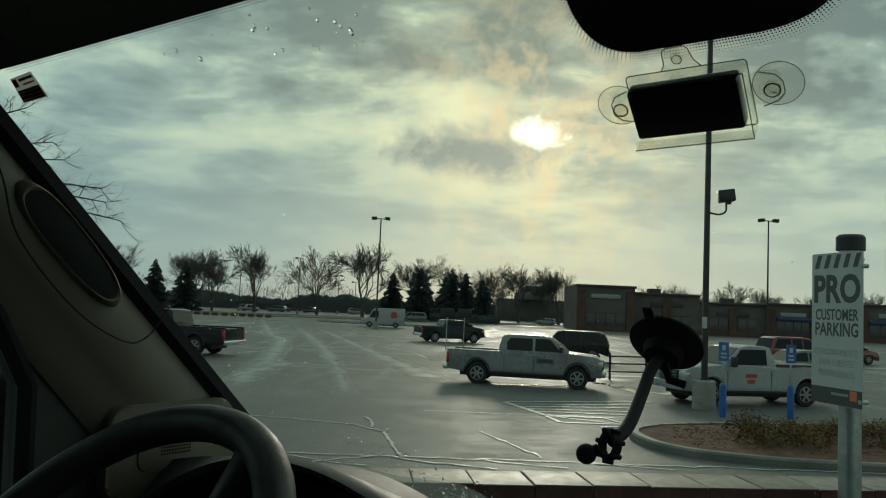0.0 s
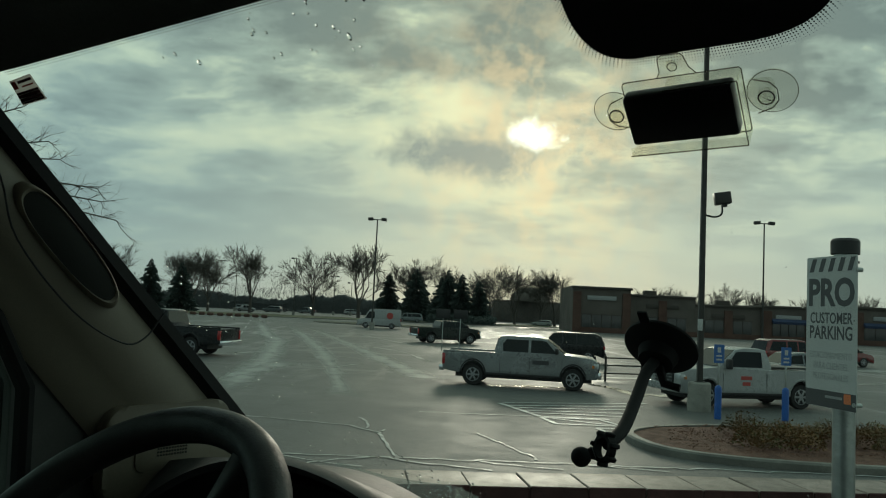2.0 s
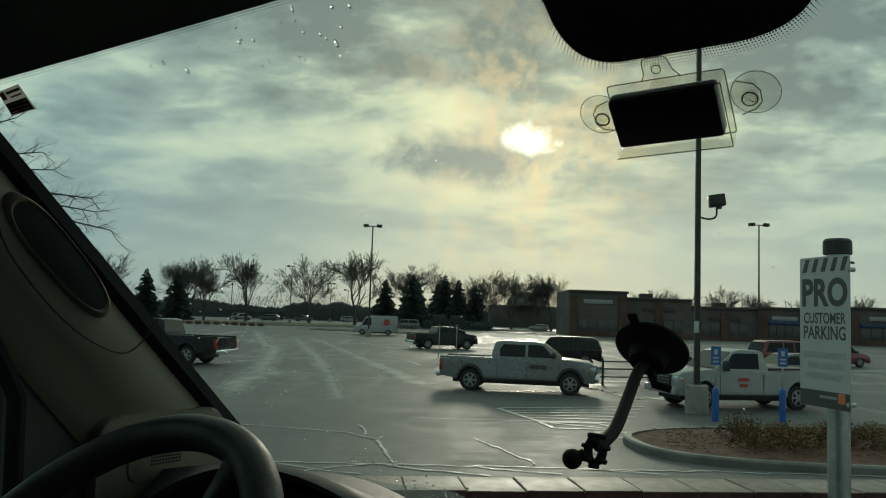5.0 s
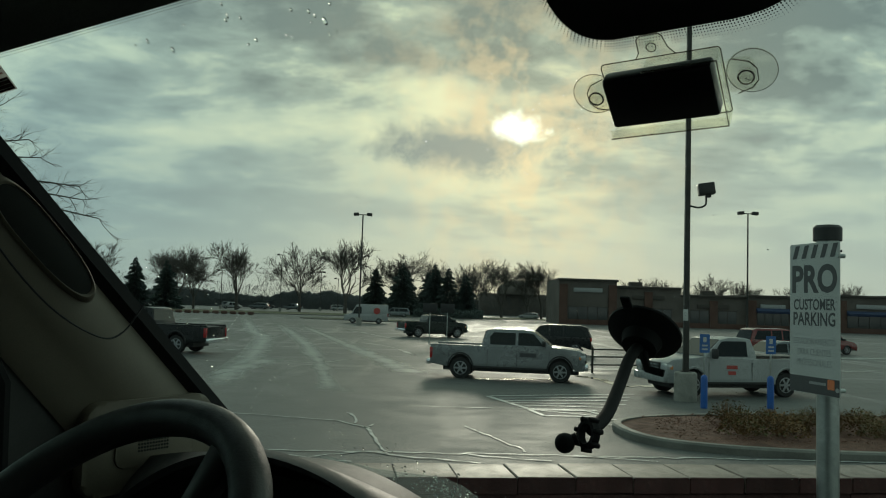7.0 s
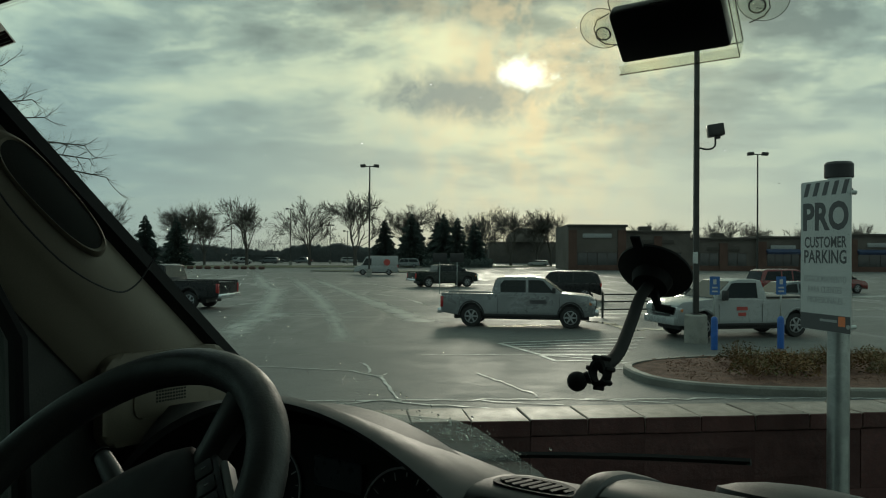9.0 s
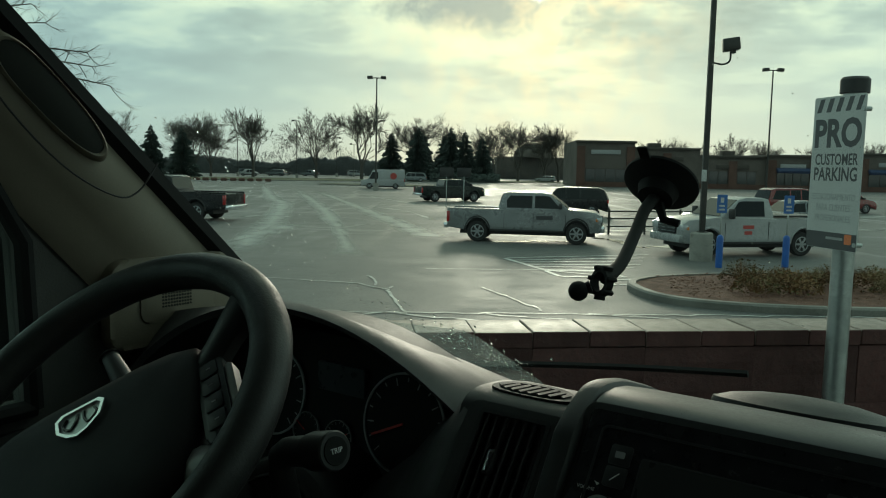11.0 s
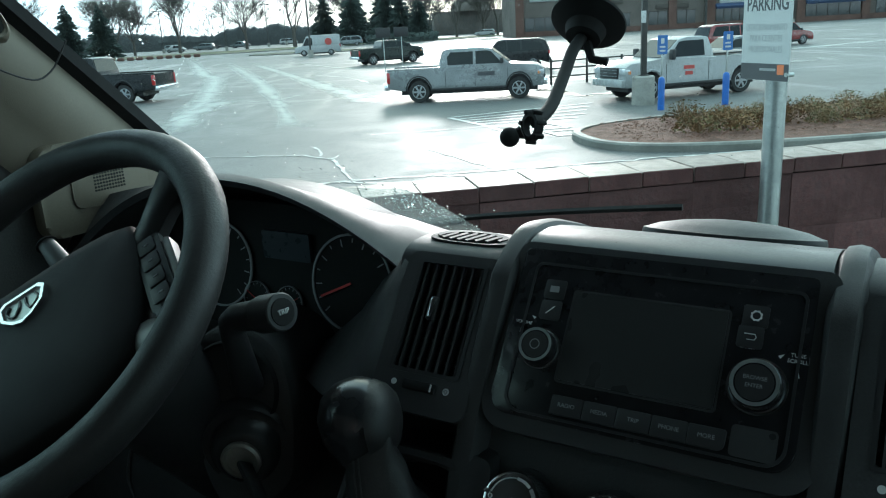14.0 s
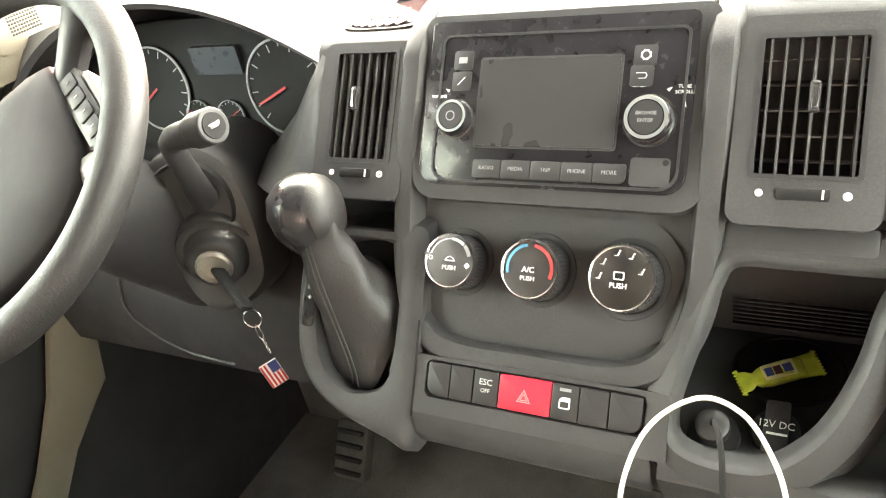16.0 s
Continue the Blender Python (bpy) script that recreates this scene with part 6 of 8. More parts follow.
# centre pod with radio and climate panel
pod = part("centre_pod", slab(B(), rounded(-0.258, -0.113, -0.020, 0.040, (0.022, 0.022, 0.010, 0.010), 10), kz(-0.016), 0.017, 0.005, 3), M_DASH, dash)
part("lower_pod", slab(B(), rounded(-0.257, -0.232, -0.022, -0.095, (0.055, 0.055, 0.010, 0.010), 10), kz(-0.034), 0.012, 0.005, 3), M_DASH, dash)
# raised rim that runs down both sides of the pod and round under the heater panel
rim = [Vector((-0.272, 0.86, -0.281)), Vector((-0.269, 0.76, -0.238)), Vector((-0.267, 0.70, -0.2175)), Vector((-0.267, 0.655, -0.2045)), Vector((-0.267, 0.618, -0.1995)), Vector((-0.267, 0.593, -0.2045))]
rim += [K @ Vector(p) for p in ((-0.2665, 0.012, 0.0035), (-0.2665, -0.01, 0.003), (-0.2665, -0.06, 0.001), (-0.266, -0.12, -0.006), (-0.263, -0.175, -0.013), (-0.248, -0.215, -0.014), (-0.215, -0.236, -0.013))]
flip = [Vector((2 * -0.1415 - p.x, p.y, p.z)) for p in reversed(rim)]
pts = curve(rim + [K @ Vector((-0.1415, -0.2385, -0.012))] + flip, 150)
bm = B()
loops = []
for i, p in enumerate(pts):
    d = (pts[min(i + 1, len(pts) - 1)] - pts[max(i - 1, 0)]).normalized()
    n = Vector((0, -0.797, 0.6036)) if p.y < 0.59 else Vector((0, -0.25, 0.97))
    n = (n - d * n.dot(d)).normalized()
    s_ = d.cross(n)
    loops.append([p + s_ * a + n * h for a, h in ((-0.0125, -0.016), (-0.0115, -0.002), (-0.0075, 0.0040), (0, 0.0058), (0.0075, 0.0040), (0.0115, -0.002), (0.0125, -0.016))])
rings(bm, loops, close=False)
part("dash_ridge", bm, M_DASH, dash)
bm = B()
loft_x(bm, [(0.86, -0.276), (0.76, -0.236), (0.70, -0.2155), (0.655, -0.2035), (0.628, -0.1990), (0.606, -0.1985), (0.592, -0.2015), (0.5825, -0.2075), (0.5785, -0.2145), (0.60, -0.222), (0.86, -0.29)], -0.2555, -0.0275)
part("top_lid", bm, M_LID, dash)
bm = B()
lathe(bm, (0, 0, 0), (0, 0, 1), ((-0.01, 1.0), (0.0, 1.0), (0.004, 0.985), (0.0045, 0.95), (0.009, 0.80), (0.0135, 0.5), (0.0155, 0.2), (0.016, 0.0)), 48)
bm.transform(Matrix.Translation((-0.1275, 0.750, -0.2275)) @ Matrix.Rotation(radians(-12), 4, "X") @ Matrix.Diagonal((0.082, 0.050, 1.0, 1)))
part("oval_hood", bm, M_DASH, dash, "low oval hood on the dash top")

bm = B()
rings(bm, [[K @ Vector((x, s_, o)) for s_, o in ((-0.2905, -0.0062), (-0.300, -0.0085), (-0.309, -0.0145), (-0.316, -0.024), (-0.320, -0.036), (-0.322, -0.09))] for x in (-0.2378, -0.13, -0.040)], close=False)
part("fascia_roll", bm, M_DASH, dash)
bm = B()
rings(bm, [[K @ Vector((x, s_, o)) for s_, o in ((-0.285, -0.022), (-0.300, -0.022), (-0.312, -0.028), (-0.319, -0.038), (-0.322, -0.10))] for x in (-0.046, 0.05, 0.25)], close=False)
part("fascia_roll", bm, M_DASH, dash)
part("lower_fascia", frame_ring(B(), rounded(-0.2378, -0.2910, -0.0300, -0.2425, 0.002), rounded(-0.2285, -0.2765, -0.0465, -0.2455, 0.006), kz(-0.018), 0.0122), M_DASH, dash)
radio = part("radio", slab(B(), rounded(-0.2505, -0.101, -0.0335, 0.033, (0.016, 0.016, 0.004, 0.004)), kz(0.0), 0.005, 0.0007), M_GLOSSBLK, van, "glossy black car radio with an unlit screen")
part("radio_bezel", frame_ring(B(), rounded(-0.2385, -0.0985, -0.0385, 0.022, (0.014, 0.014, 0.006, 0.006)), rounded(-0.2365, -0.0965, -0.0405, 0.020, (0.013, 0.013, 0.005, 0.005)), kz(0.0045), 0.0015), M_DASH2, radio)
part("screen", slab(B(), rounded(-0.2005, -0.0685, -0.0875, 0.0005, 0.002), kz(0.005), 0.0012), M_SCREEN, radio, "blank dark screen")
part("screen_edge", frame_ring(B(), rounded(-0.2025, -0.0705, -0.0855, 0.0025, 0.003), rounded(-0.2010, -0.0690, -0.0870, 0.0010, 0.003), kz(0.0048), 0.0008), M_DASH, radio)
for xx, rr in ((-0.2180, 0.0140), (-0.0622, 0.0168)):
    c = K @ Vector((xx, -0.0478, 0.005))
    knob = part("knob", lathe(B(), c, K.to_3x3() @ Vector((0, 0, 1)), ((0, rr * 1.1), (0.002, rr * 1.1), (0.003, rr), (0.013, rr * 0.97), (0.0142, rr * 0.9), (0.0142, 0)), 36), M_GLOSSBLK, radio)
    part("chrome_ring", lathe(B(), K @ Vector((xx, -0.0478, 0.0185)), K.to_3x3() @ Vector((0, 0, 1)), ((0, rr * 0.90), (0.001, rr * 0.93), (0.001, rr * 0.78), (0, rr * 0.78)), 36), M_GALV, knob)
    part("base_ring", lathe(B(), K @ Vector((xx, -0.0478, 0.0052)), K.to_3x3() @ Vector((0, 0, 1)), ((0, rr * 1.16), (0.0022, rr * 1.16), (0.0022, rr * 1.08), (0, rr * 1.08)), 36), M_CHROME, knob)
    part("knob_face", lathe(B(), K @ Vector((xx, -0.0478, 0.0192)), K.to_3x3() @ Vector((0, 0, 1)), ((0, rr * 0.72), (0.0006, rr * 0.72), (0.0006, 0)), 30), M_DASH2, knob)
part("power_mark", frame_ring(B(), [(0.004 * math.cos(a), 0.004 * math.sin(a)) for a in (6.2832 * i / 20 for i in range(20))], [(0.0033 * math.cos(a), 0.0033 * math.sin(a)) for a in (6.2832 * i / 20 for i in range(20))], K @ Matrix.Translation((-0.2180, -0.0478, 0.0199)), 0.0002), M_MARKDIM, radio)


def kt(x, s, off=0.0052):
    return K @ Matrix.Translation((x, s, off))


for wd, x, s, sz in (("BROWSE", -0.0622, -0.0450, 0.0038), ("ENTER", -0.0622, -0.0503, 0.0038)):
    lettering("knob_wording", wd, sz, kt(x, s, 0.0199), M_MARKDIM, radio)
for wd, x, s, sz in (("VOLUME", -0.2375, -0.029, 0.0036), ("TUNE", -0.0400, -0.0225, 0.0036), ("SCROLL", -0.0400, -0.0265, 0.0036), ("BACK", -0.0725, -0.0215, 0.0038)):
    lettering("wording", wd, sz, kt(x, s), M_MARK, radio)
for x, s, a in ((-0.050, -0.024, 40), (-0.0385, -0.036, -60), (-0.2305, -0.0235, 150), (-0.2385, -0.036, 250)):
    part("arrow_mark", slab(B(), [(-0.002, -0.0012), (0.002, 0), (-0.002, 0.0012)], kt(x, s) @ Matrix.Rotation(radians(a), 4, "Z"), 0.0002), M_MARK, radio, smooth=False)
for x, s in ((-0.2180, 0.0005), (-0.2180, -0.0165), (-0.0700, 0.0005), (-0.0715, -0.0145)):
    part("button", slab(B(), rounded(x - 0.0085, s - 0.0078, x + 0.0085, s + 0.0078, 0.002), kz(0.005), 0.0012, 0.0004), M_DASH2, radio)
part("screen_off_mark", slab(B(), [(-0.222, -0.002), (-0.2145, -0.002), (-0.2145, 0.003), (-0.222, 0.003)], kz(0.0064), 0.0002), M_MARKDIM, radio, smooth=False)
part("mute_mark", box(B(), K @ Vector((-0.218, -0.0165, 0.0065)), (0.009, 0.0008, 0.0003), K.to_3x3() @ Matrix.Rotation(0.8, 3, "Z")), M_MARK, radio, smooth=False)
part("gear_mark", frame_ring(B(), [(0.0036 * (1 + 0.18 * (i % 2)) * math.cos(6.2832 * i / 16), 0.0036 * (1 + 0.18 * (i % 2)) * math.sin(6.2832 * i / 16)) for i in range(16)], [(0.0026 * math.cos(6.2832 * i / 16), 0.0026 * math.sin(6.2832 * i / 16)) for i in range(16)], kt(-0.0695, 0.0008, 0.0064), 0.0002), M_MARK, radio, smooth=False)
part("back_mark", tube(B(), [K @ Vector(p) for p in ((-0.0755, -0.0125, 0.0065), (-0.0685, -0.0125, 0.0065), (-0.0675, -0.0145, 0.0065), (-0.0685, -0.0165, 0.0065), (-0.0735, -0.0165, 0.0065))], 0.0004, 4), M_MARK, radio)
for k, wd in enumerate(("RADIO", "MEDIA", "TRIP", "PHONE", "MORE")):
    x = -0.1995 + 0.0249 * k
    key = part("key", slab(B(), rounded(x - 0.0004, -0.0945, x + 0.0240, -0.0800, (0.0008, 0.005 if k == 4 else 0.0008, 0.0015, 0.0015), 3), kz(0.005), 0.0022, 0.0006), M_DASH2, radio)
    lettering("key_wording", wd, 0.0043, kt(x + 0.0118, -0.0868, 0.0073), M_MARKDIM, radio)
part("socket_hole", cyl(B(), K @ Vector((-0.0480, -0.078, 0.005)), K @ Vector((-0.0480, -0.078, 0.0056)), 0.0022, seg=12), M_RUBBER, radio)
# glint on the gloss panel, put in as a thin paler plate
part("pale_glint_plate", slab(B(), rounded(-0.0735, -0.0955, -0.0445, -0.0745, 0.003), kz(0.0049), 0.0004), M_DASH, radio)

climate = part("climate_panel", slab(B(), rounded(-0.2465, -0.216, -0.0315, -0.1175, 0.040, 10), kz(-0.0240), 0.004, 0.003, 3), M_DASH, van, "charcoal heater panel with three dials")
for k, xx in enumerate((-0.2125, -0.1432, -0.0720)):
    rr = 0.0222 + 0.0012 * k
    up_ = K.to_3x3() @ Vector((0, 0, 1))
    part("dial_well", lathe(B(), K @ Vector((xx, -0.163, -0.0200)), up_, ((0, rr * 1.28), (0.0012, rr * 1.26), (0.0012, rr * 1.1), (0.0, rr * 1.1)), 40), M_DASH2, climate)
    dial = part("dial", lathe(B(), K @ Vector((xx, -0.163, -0.0205)), up_, ((0, rr * 1.06), (0.0225, rr), (0.0250, rr * 0.985), (0.0253, 0.0)), 44), M_DASH2, climate)
    part("dial_ring", lathe(B(), K @ Vector((xx, -0.163, 0.0045)), up_, ((0, rr * 1.0), (0.0014, rr * 0.985), (0.0016, rr * 0.945), (0.0003, rr * 0.93)), 44), M_CHROME, dial, "chrome ring")
    bm = B()
    for i in range(44):
        a = 6.2832 * i / 44
        box(bm, K @ Vector((xx + rr * 1.01 * math.cos(a), -0.163 + rr * 1.01 * math.sin(a), -0.0085)), (0.0014, 0.0011, 0.018), K.to_3x3() @ Matrix.Rotation(a, 3, "Z"))
    part("dial_grip", bm, M_DASH2, dial)
    D = lambda dx, dy: kt(xx + dx, -0.163 + dy, 0.0051)

    def arc(name, a0, a1, r_, w_, material):
        bm = B()
        n = 14
        P = [[D(0, 0) @ Vector((q * math.cos(radians(a0 + (a1 - a0) * i / n)), q * math.sin(radians(a0 + (a1 - a0) * i / n)), 0.0002)) for q in (r_ - w_ / 2, r_ + w_ / 2)] for i in range(n + 1)]
        vs = [[bm.verts.new(p) for p in row] for row in P]
        for a, b in zip(vs, vs[1:]):
            bm.faces.new((a[0], a[1], b[1], b[0]))
        part(name, bm, material, dial, smooth=False)

    if k == 0:
        lettering("dial_wording", "PUSH", 0.0052, D(0, -0.006), M_MARK, dial)
        arc("scale_arc", 165, 90, rr * 0.80, 0.0009, M_MARK), arc("scale_arc", 88, 50, rr * 0.80, 0.0022, M_MARK), arc("scale_arc", 46, 15, rr * 0.80, 0.0030, M_MARKDIM)
        lettering("dial_wording", "O", 0.005, D(-rr * 0.78, 0.001), M_MARK, dial)
        part("recirculate_mark", tube(B(), [D(0, 0) @ Vector(p) for p in ((-0.004, 0.0, 0), (-0.003, 0.002, 0), (0, 0.0035, 0), (0.003, 0.002, 0), (0.0045, 0.0, 0), (-0.004, 0, 0))], 0.0005, 4), M_MARK, dial)
        part("fan_mark", box(B(), D(rr * 0.72, -0.003) @ Vector((0, 0, 0)), (0.0036, 0.0036, 0.0003), K.to_3x3() @ Matrix.Rotation(0.8, 3, "Z")), M_MARK, dial, smooth=False)
    elif k == 1:
        lettering("dial_wording", "A/C", 0.0062, D(-0.001, -0.001), M_MARK, dial), lettering("dial_wording", "PUSH", 0.0050, D(-0.001, -0.0078), M_MARK, dial)
        arc("cold_arc", 195, 100, rr * 0.78, 0.0022, M_BLUEMARK), arc("warm_arc", 82, -20, rr * 0.78, 0.0026, M_REDMARK)
    else:
        lettering("dial_wording", "PUSH", 0.0055, D(-0.0015, -0.006), M_MARK, dial)
        for a in (188, 148, 102, 62, 12):
            c = D(0, 0) @ Vector((rr * 0.64 * math.cos(radians(a)), rr * 0.64 * math.sin(radians(a)) + 0.002, 0.0001))
            bm = B()
            R3 = K.to_3x3()
            box(bm, c, (0.0010, 0.0030, 0.0003), R3 @ Matrix.Rotation(-0.35, 3, "Z")), box(bm, c + R3 @ Vector((-0.0014, -0.0013, 0)), (0.0030, 0.0007, 0.0003), R3), cyl(bm, c + R3 @ Vector((0.0010, 0.0024, -0.0001)), c + R3 @ Vector((0.0010, 0.0024, 0.0002)), 0.0007, seg=8)
            part("airflow_mark", bm, M_MARK, dial, smooth=False)
        part("defrost_mark", frame_ring(B(), rounded(-0.004, -0.0015, 0.004, 0.0045, 0.001, 3), rounded(-0.0032, -0.0007, 0.0032, 0.0037, 0.0007, 3), D(-0.0015, 0.0), 0.0003), M_MARK, dial, smooth=False)
    part("pointer", box(B(), D(0, 0) @ Vector((rr * 0.93 * math.cos(radians((168, 112, 42)[k])), rr * 0.93 * math.sin(radians((168, 112, 42)[k])), -0.001)), (0.005, 0.003, 0.006), K.to_3x3() @ Matrix.Rotation(radians((168, 112, 42)[k]), 3, "Z")), M_CHROME, dial, smooth=False)

# switch row
XS = (-0.2265, -0.2055, -0.1845, -0.1625, -0.1185, -0.0965, -0.0735, -0.0485)
switch_row = part("switch_panel", slab(B(), rounded(-0.2285, -0.2765, -0.0465, -0.2455, (0.012, 0.012, 0.003, 0.003)), kz(-0.0142), 0.0035), M_RUBBER, van, "row of flat dashboard switches")
for k in range(7):
    a, b = XS[k] + 0.0005, XS[k + 1] - 0.0005
    poly = rounded(a, -0.2745, b, -0.2475, (0.009 if k == 0 else 0.0008, 0.009 if k == 6 else 0.0008, 0.001, 0.001), 4)
    part("hazard_switch" if k == 3 else "switch", slab(B(), poly, kz(-0.011), 0.0062, 0.0008), M_BTNRED if k == 3 else M_DASH2, switch_row, "red hazard switch" if k == 3 else "")
lettering("switch_wording", "ESC", 0.0070, kt(-0.1735, -0.2565, -0.0045), M_MARK, switch_row), lettering("switch_wording", "OFF", 0.0046, kt(-0.1735, -0.2632, -0.0045), M_MARK, switch_row)
tri = lambda r_: [(r_ * math.sin(6.2832 * i / 3), r_ * math.cos(6.2832 * i / 3)) for i in range(3)]
for ro, ri in ((0.0068, 0.0055), (0.0040, 0.0028)):
    part("hazard_mark", frame_ring(B(), tri(ro), tri(ri), kt(-0.1405, -0.2635, -0.0046), 0.0003), M_PINK, switch_row, smooth=False)
part("door_mark", frame_ring(B(), rounded(-0.0045, -0.004, 0.0045, 0.005, (0.001, 0.001, 0.001, 0.004), 3), rounded(-0.0034, -0.0030, 0.0034, 0.0015, 0.0006, 3), kt(-0.1075, -0.262, -0.0046), 0.0003), M_MARK, switch_row, smooth=False)
part("lamp_strip", box(B(), K @ Vector((-0.1075, -0.2515, -0.0046)), (0.009, 0.0024, 0.0004), K.to_3x3()), M_MARKDIM, switch_row, smooth=False)

# face vents


def vent(xc, w, n, tab_x, crown):
    s0, s1 = -0.0835, 0.0115
    x0, x1 = xc - w / 2, xc + w / 2
    v = part("air_vent", frame_ring(B(), rounded(x0 - 0.015, s0 - 0.034, x1 + 0.015, s1 + crown, 0.010, 5), rounded(x0, s0, x1, s1, 0.002, 5), kz(-0.013), 0.016), M_DASH, van, "dashboard air vent with upright slats")
    part("vent_frame", frame_ring(B(), rounded(x0 - 0.0025, s0 - 0.0025, x1 + 0.0025, s1 + 0.0025, 0.003, 5), rounded(x0 + 0.001, s0 + 0.001, x1 - 0.001, s1 - 0.001, 0.002, 5), kz(0.0005), 0.0032), M_DASH2, v)
    part("vent_back", slab(B(), rounded(x0, s0, x1, s1, 0.002, 5), kz(-0.013), 0.0006), M_RUBBER, v)
    for k in range(n):
        x = x0 + w * (k + 0.5) / n if k else x0 + w * 0.5 / n
        part("slat", box(B(), K @ Vector((x, (s0 + s1) / 2, -0.004)), (0.0018, s1 - s0 - 0.001, 0.011), K.to_3x3() @ Matrix.Rotation(radians(8), 3, "Y")), M_DASH, v)
    for k in range(5):
        s = s0 + (s1 - s0) * (k + 0.7) / 5.4
        part("rear_slat", box(B(), K @ Vector((xc, s, -0.0105)), (w - 0.001, 0.0015, 0.004), K.to_3x3() @ Matrix.Rotation(radians(30), 3, "X")), M_DASH2, v)
    part("tab", box(B(), K @ Vector((tab_x, -0.030, 0.004)), (0.0070, 0.021, 0.008), K.to_3x3(), 0.002), M_DASH2, v)
    part("tab_insert", box(B(), K @ Vector((tab_x + 0.0006, -0.030, 0.0083)), (0.0038, 0.0165, 0.0012), K.to_3x3(), 0.0005), M_CHROME, v, "bright tab insert")
    lo_ = s0 - 0.012
    part("shut_dot", cyl(B(), K @ Vector((x0 + 0.006, lo_, 0.003)), K @ Vector((x0 + 0.006, lo_, 0.0036)), 0.0026, seg=14), M_MARK, v)
    part("open_dot", lathe(B(), K @ Vector((x1 - 0.006, lo_, 0.003)), K.to_3x3() @ Vector((0, 0, 1)), ((0, 0.0029), (0.0006, 0.0029), (0.0006, 0.0020), (0, 0.0020)), 18), M_MARK, v)
    wh = part("thumb_wheel", box(B(), K @ Vector((xc, lo_, 0.003)), (w * 0.50, 0.0082, 0.005), K.to_3x3(), 0.0015), M_RUBBER, v)
    part("wheel_mark", box(B(), K @ Vector((xc + w * 0.19, lo_, 0.0057)), (0.0014, 0.0062, 0.0006), K.to_3x3()), M_MARK, wh)


vent(-0.3145, 0.062, 7, -0.322, 0.0085), vent(0.0425, 0.066, 7, 0.0445, 0.015)
part("vent_chin", box(B(), K @ Vector((0.0425, -0.125, -0.022)), (0.098, 0.022, 0.03), K.to_3x3(), 0.004), M_DASH2, dash)
# demister vents on the dash top
for xc, yc, zc in ((-0.3205, 0.606, -0.2125), (0.049, 0.606, -0.2040)):
    top = Matrix.Translation((xc, yc, zc)) @ Matrix.Rotation(radians(6), 4, "X")
    ov = lambda k: [(0.040 * k * math.copysign(abs(math.cos(a)) ** 0.8, math.cos(a)), 0.021 * k * (math.sin(a) if math.sin(a) > 0 else 0.42 * math.sin(a)) - 0.004) for a in (6.2832 * i / 32 for i in range(32))]
    v = part("demister_vent", frame_ring(B(), ov(1.0), ov(0.80), top, 0.0035), M_DASH, van, "oval demister vent on the dash top")
    part("vent_back", slab(B(), ov(0.80), top @ Matrix.Translation((0, 0, -0.001)), 0.0015), M_RUBBER, v)
    for k in range(8):
        x = -0.031 + 0.0088 * k
        hw = 0.0105 * math.sqrt(max(0.05, 1 - (x / 0.033) ** 2))
        part("slat", box(B(), top @ Vector((x, 0.0008, 0.0022)), (0.0046, 2 * hw, 0.0042), top.to_3x3() @ Matrix.Rotation(radians(-32), 3, "Z")), M_DASH, v)

# gear lever in its surround
S_OUT = [(-0.362, -0.150), (-0.371, -0.170), (-0.3715, -0.215), (-0.366, -0.255), (-0.355, -0.278), (-0.338, -0.295), (-0.318, -0.306), (-0.295, -0.3145), (-0.268, -0.322), (-0.2385, -0.327), (-0.2385, -0.27), (-0.2385, -0.22), (-0.2400, -0.18), (-0.2420, -0.140), (-0.28, -0.140), (-0.33, -0.141)]
S_IN = [(-0.336, -0.156), (-0.343, -0.172), (-0.346, -0.205), (-0.343, -0.240), (-0.338, -0.258), (-0.330, -0.272), (-0.318, -0.281), (-0.300, -0.2855), (-0.280, -0.281), (-0.268, -0.270), (-0.2625, -0.250), (-0.2615, -0.22), (-0.2620, -0.18), (-0.2660, -0.158), (-0.285, -0.1515), (-0.312, -0.1515)]
bm = B()
out3, in3 = curve([(x, y, 0) for x, y in S_OUT + S_OUT[:1]], 96)[:-1], curve([(x, y, 0) for x, y in S_IN + S_IN[:1]], 96)[:-1]
deep = lambda lp, k, off: [K @ Vector((a.x + (b.x - a.x) * k, a.y + (b.y - a.y) * k, off if lp is in3 or a.x < -0.262 or a.y < -0.305 else max(off, -0.0068))) for a, b in zip(lp, in3)]
rings(bm, [[p + Vector((0, 0.10, -0.01)) for p in deep(out3, 0, -0.05)], deep(out3, 0, -0.030), deep(out3, 0.04, -0.017), deep(out3, 0.14, -0.009), deep(out3, 0.35, -0.005), deep(out3, 0.80, -0.0045), deep(out3, 0.95, -0.0065), deep(out3, 1.0, -0.011), deep(in3, 0, -0.036)], caps=False)
surround = part("lever_surround", bm, M_DASH, van, "gear lever with leather boot in a moulded surround")
part("boot_well", slab(B(), [(a.x, a.y) for a in in3], kz(-0.037), 0.002), M_RUBBER, surround)
bm = B()
loops, crown = [], []
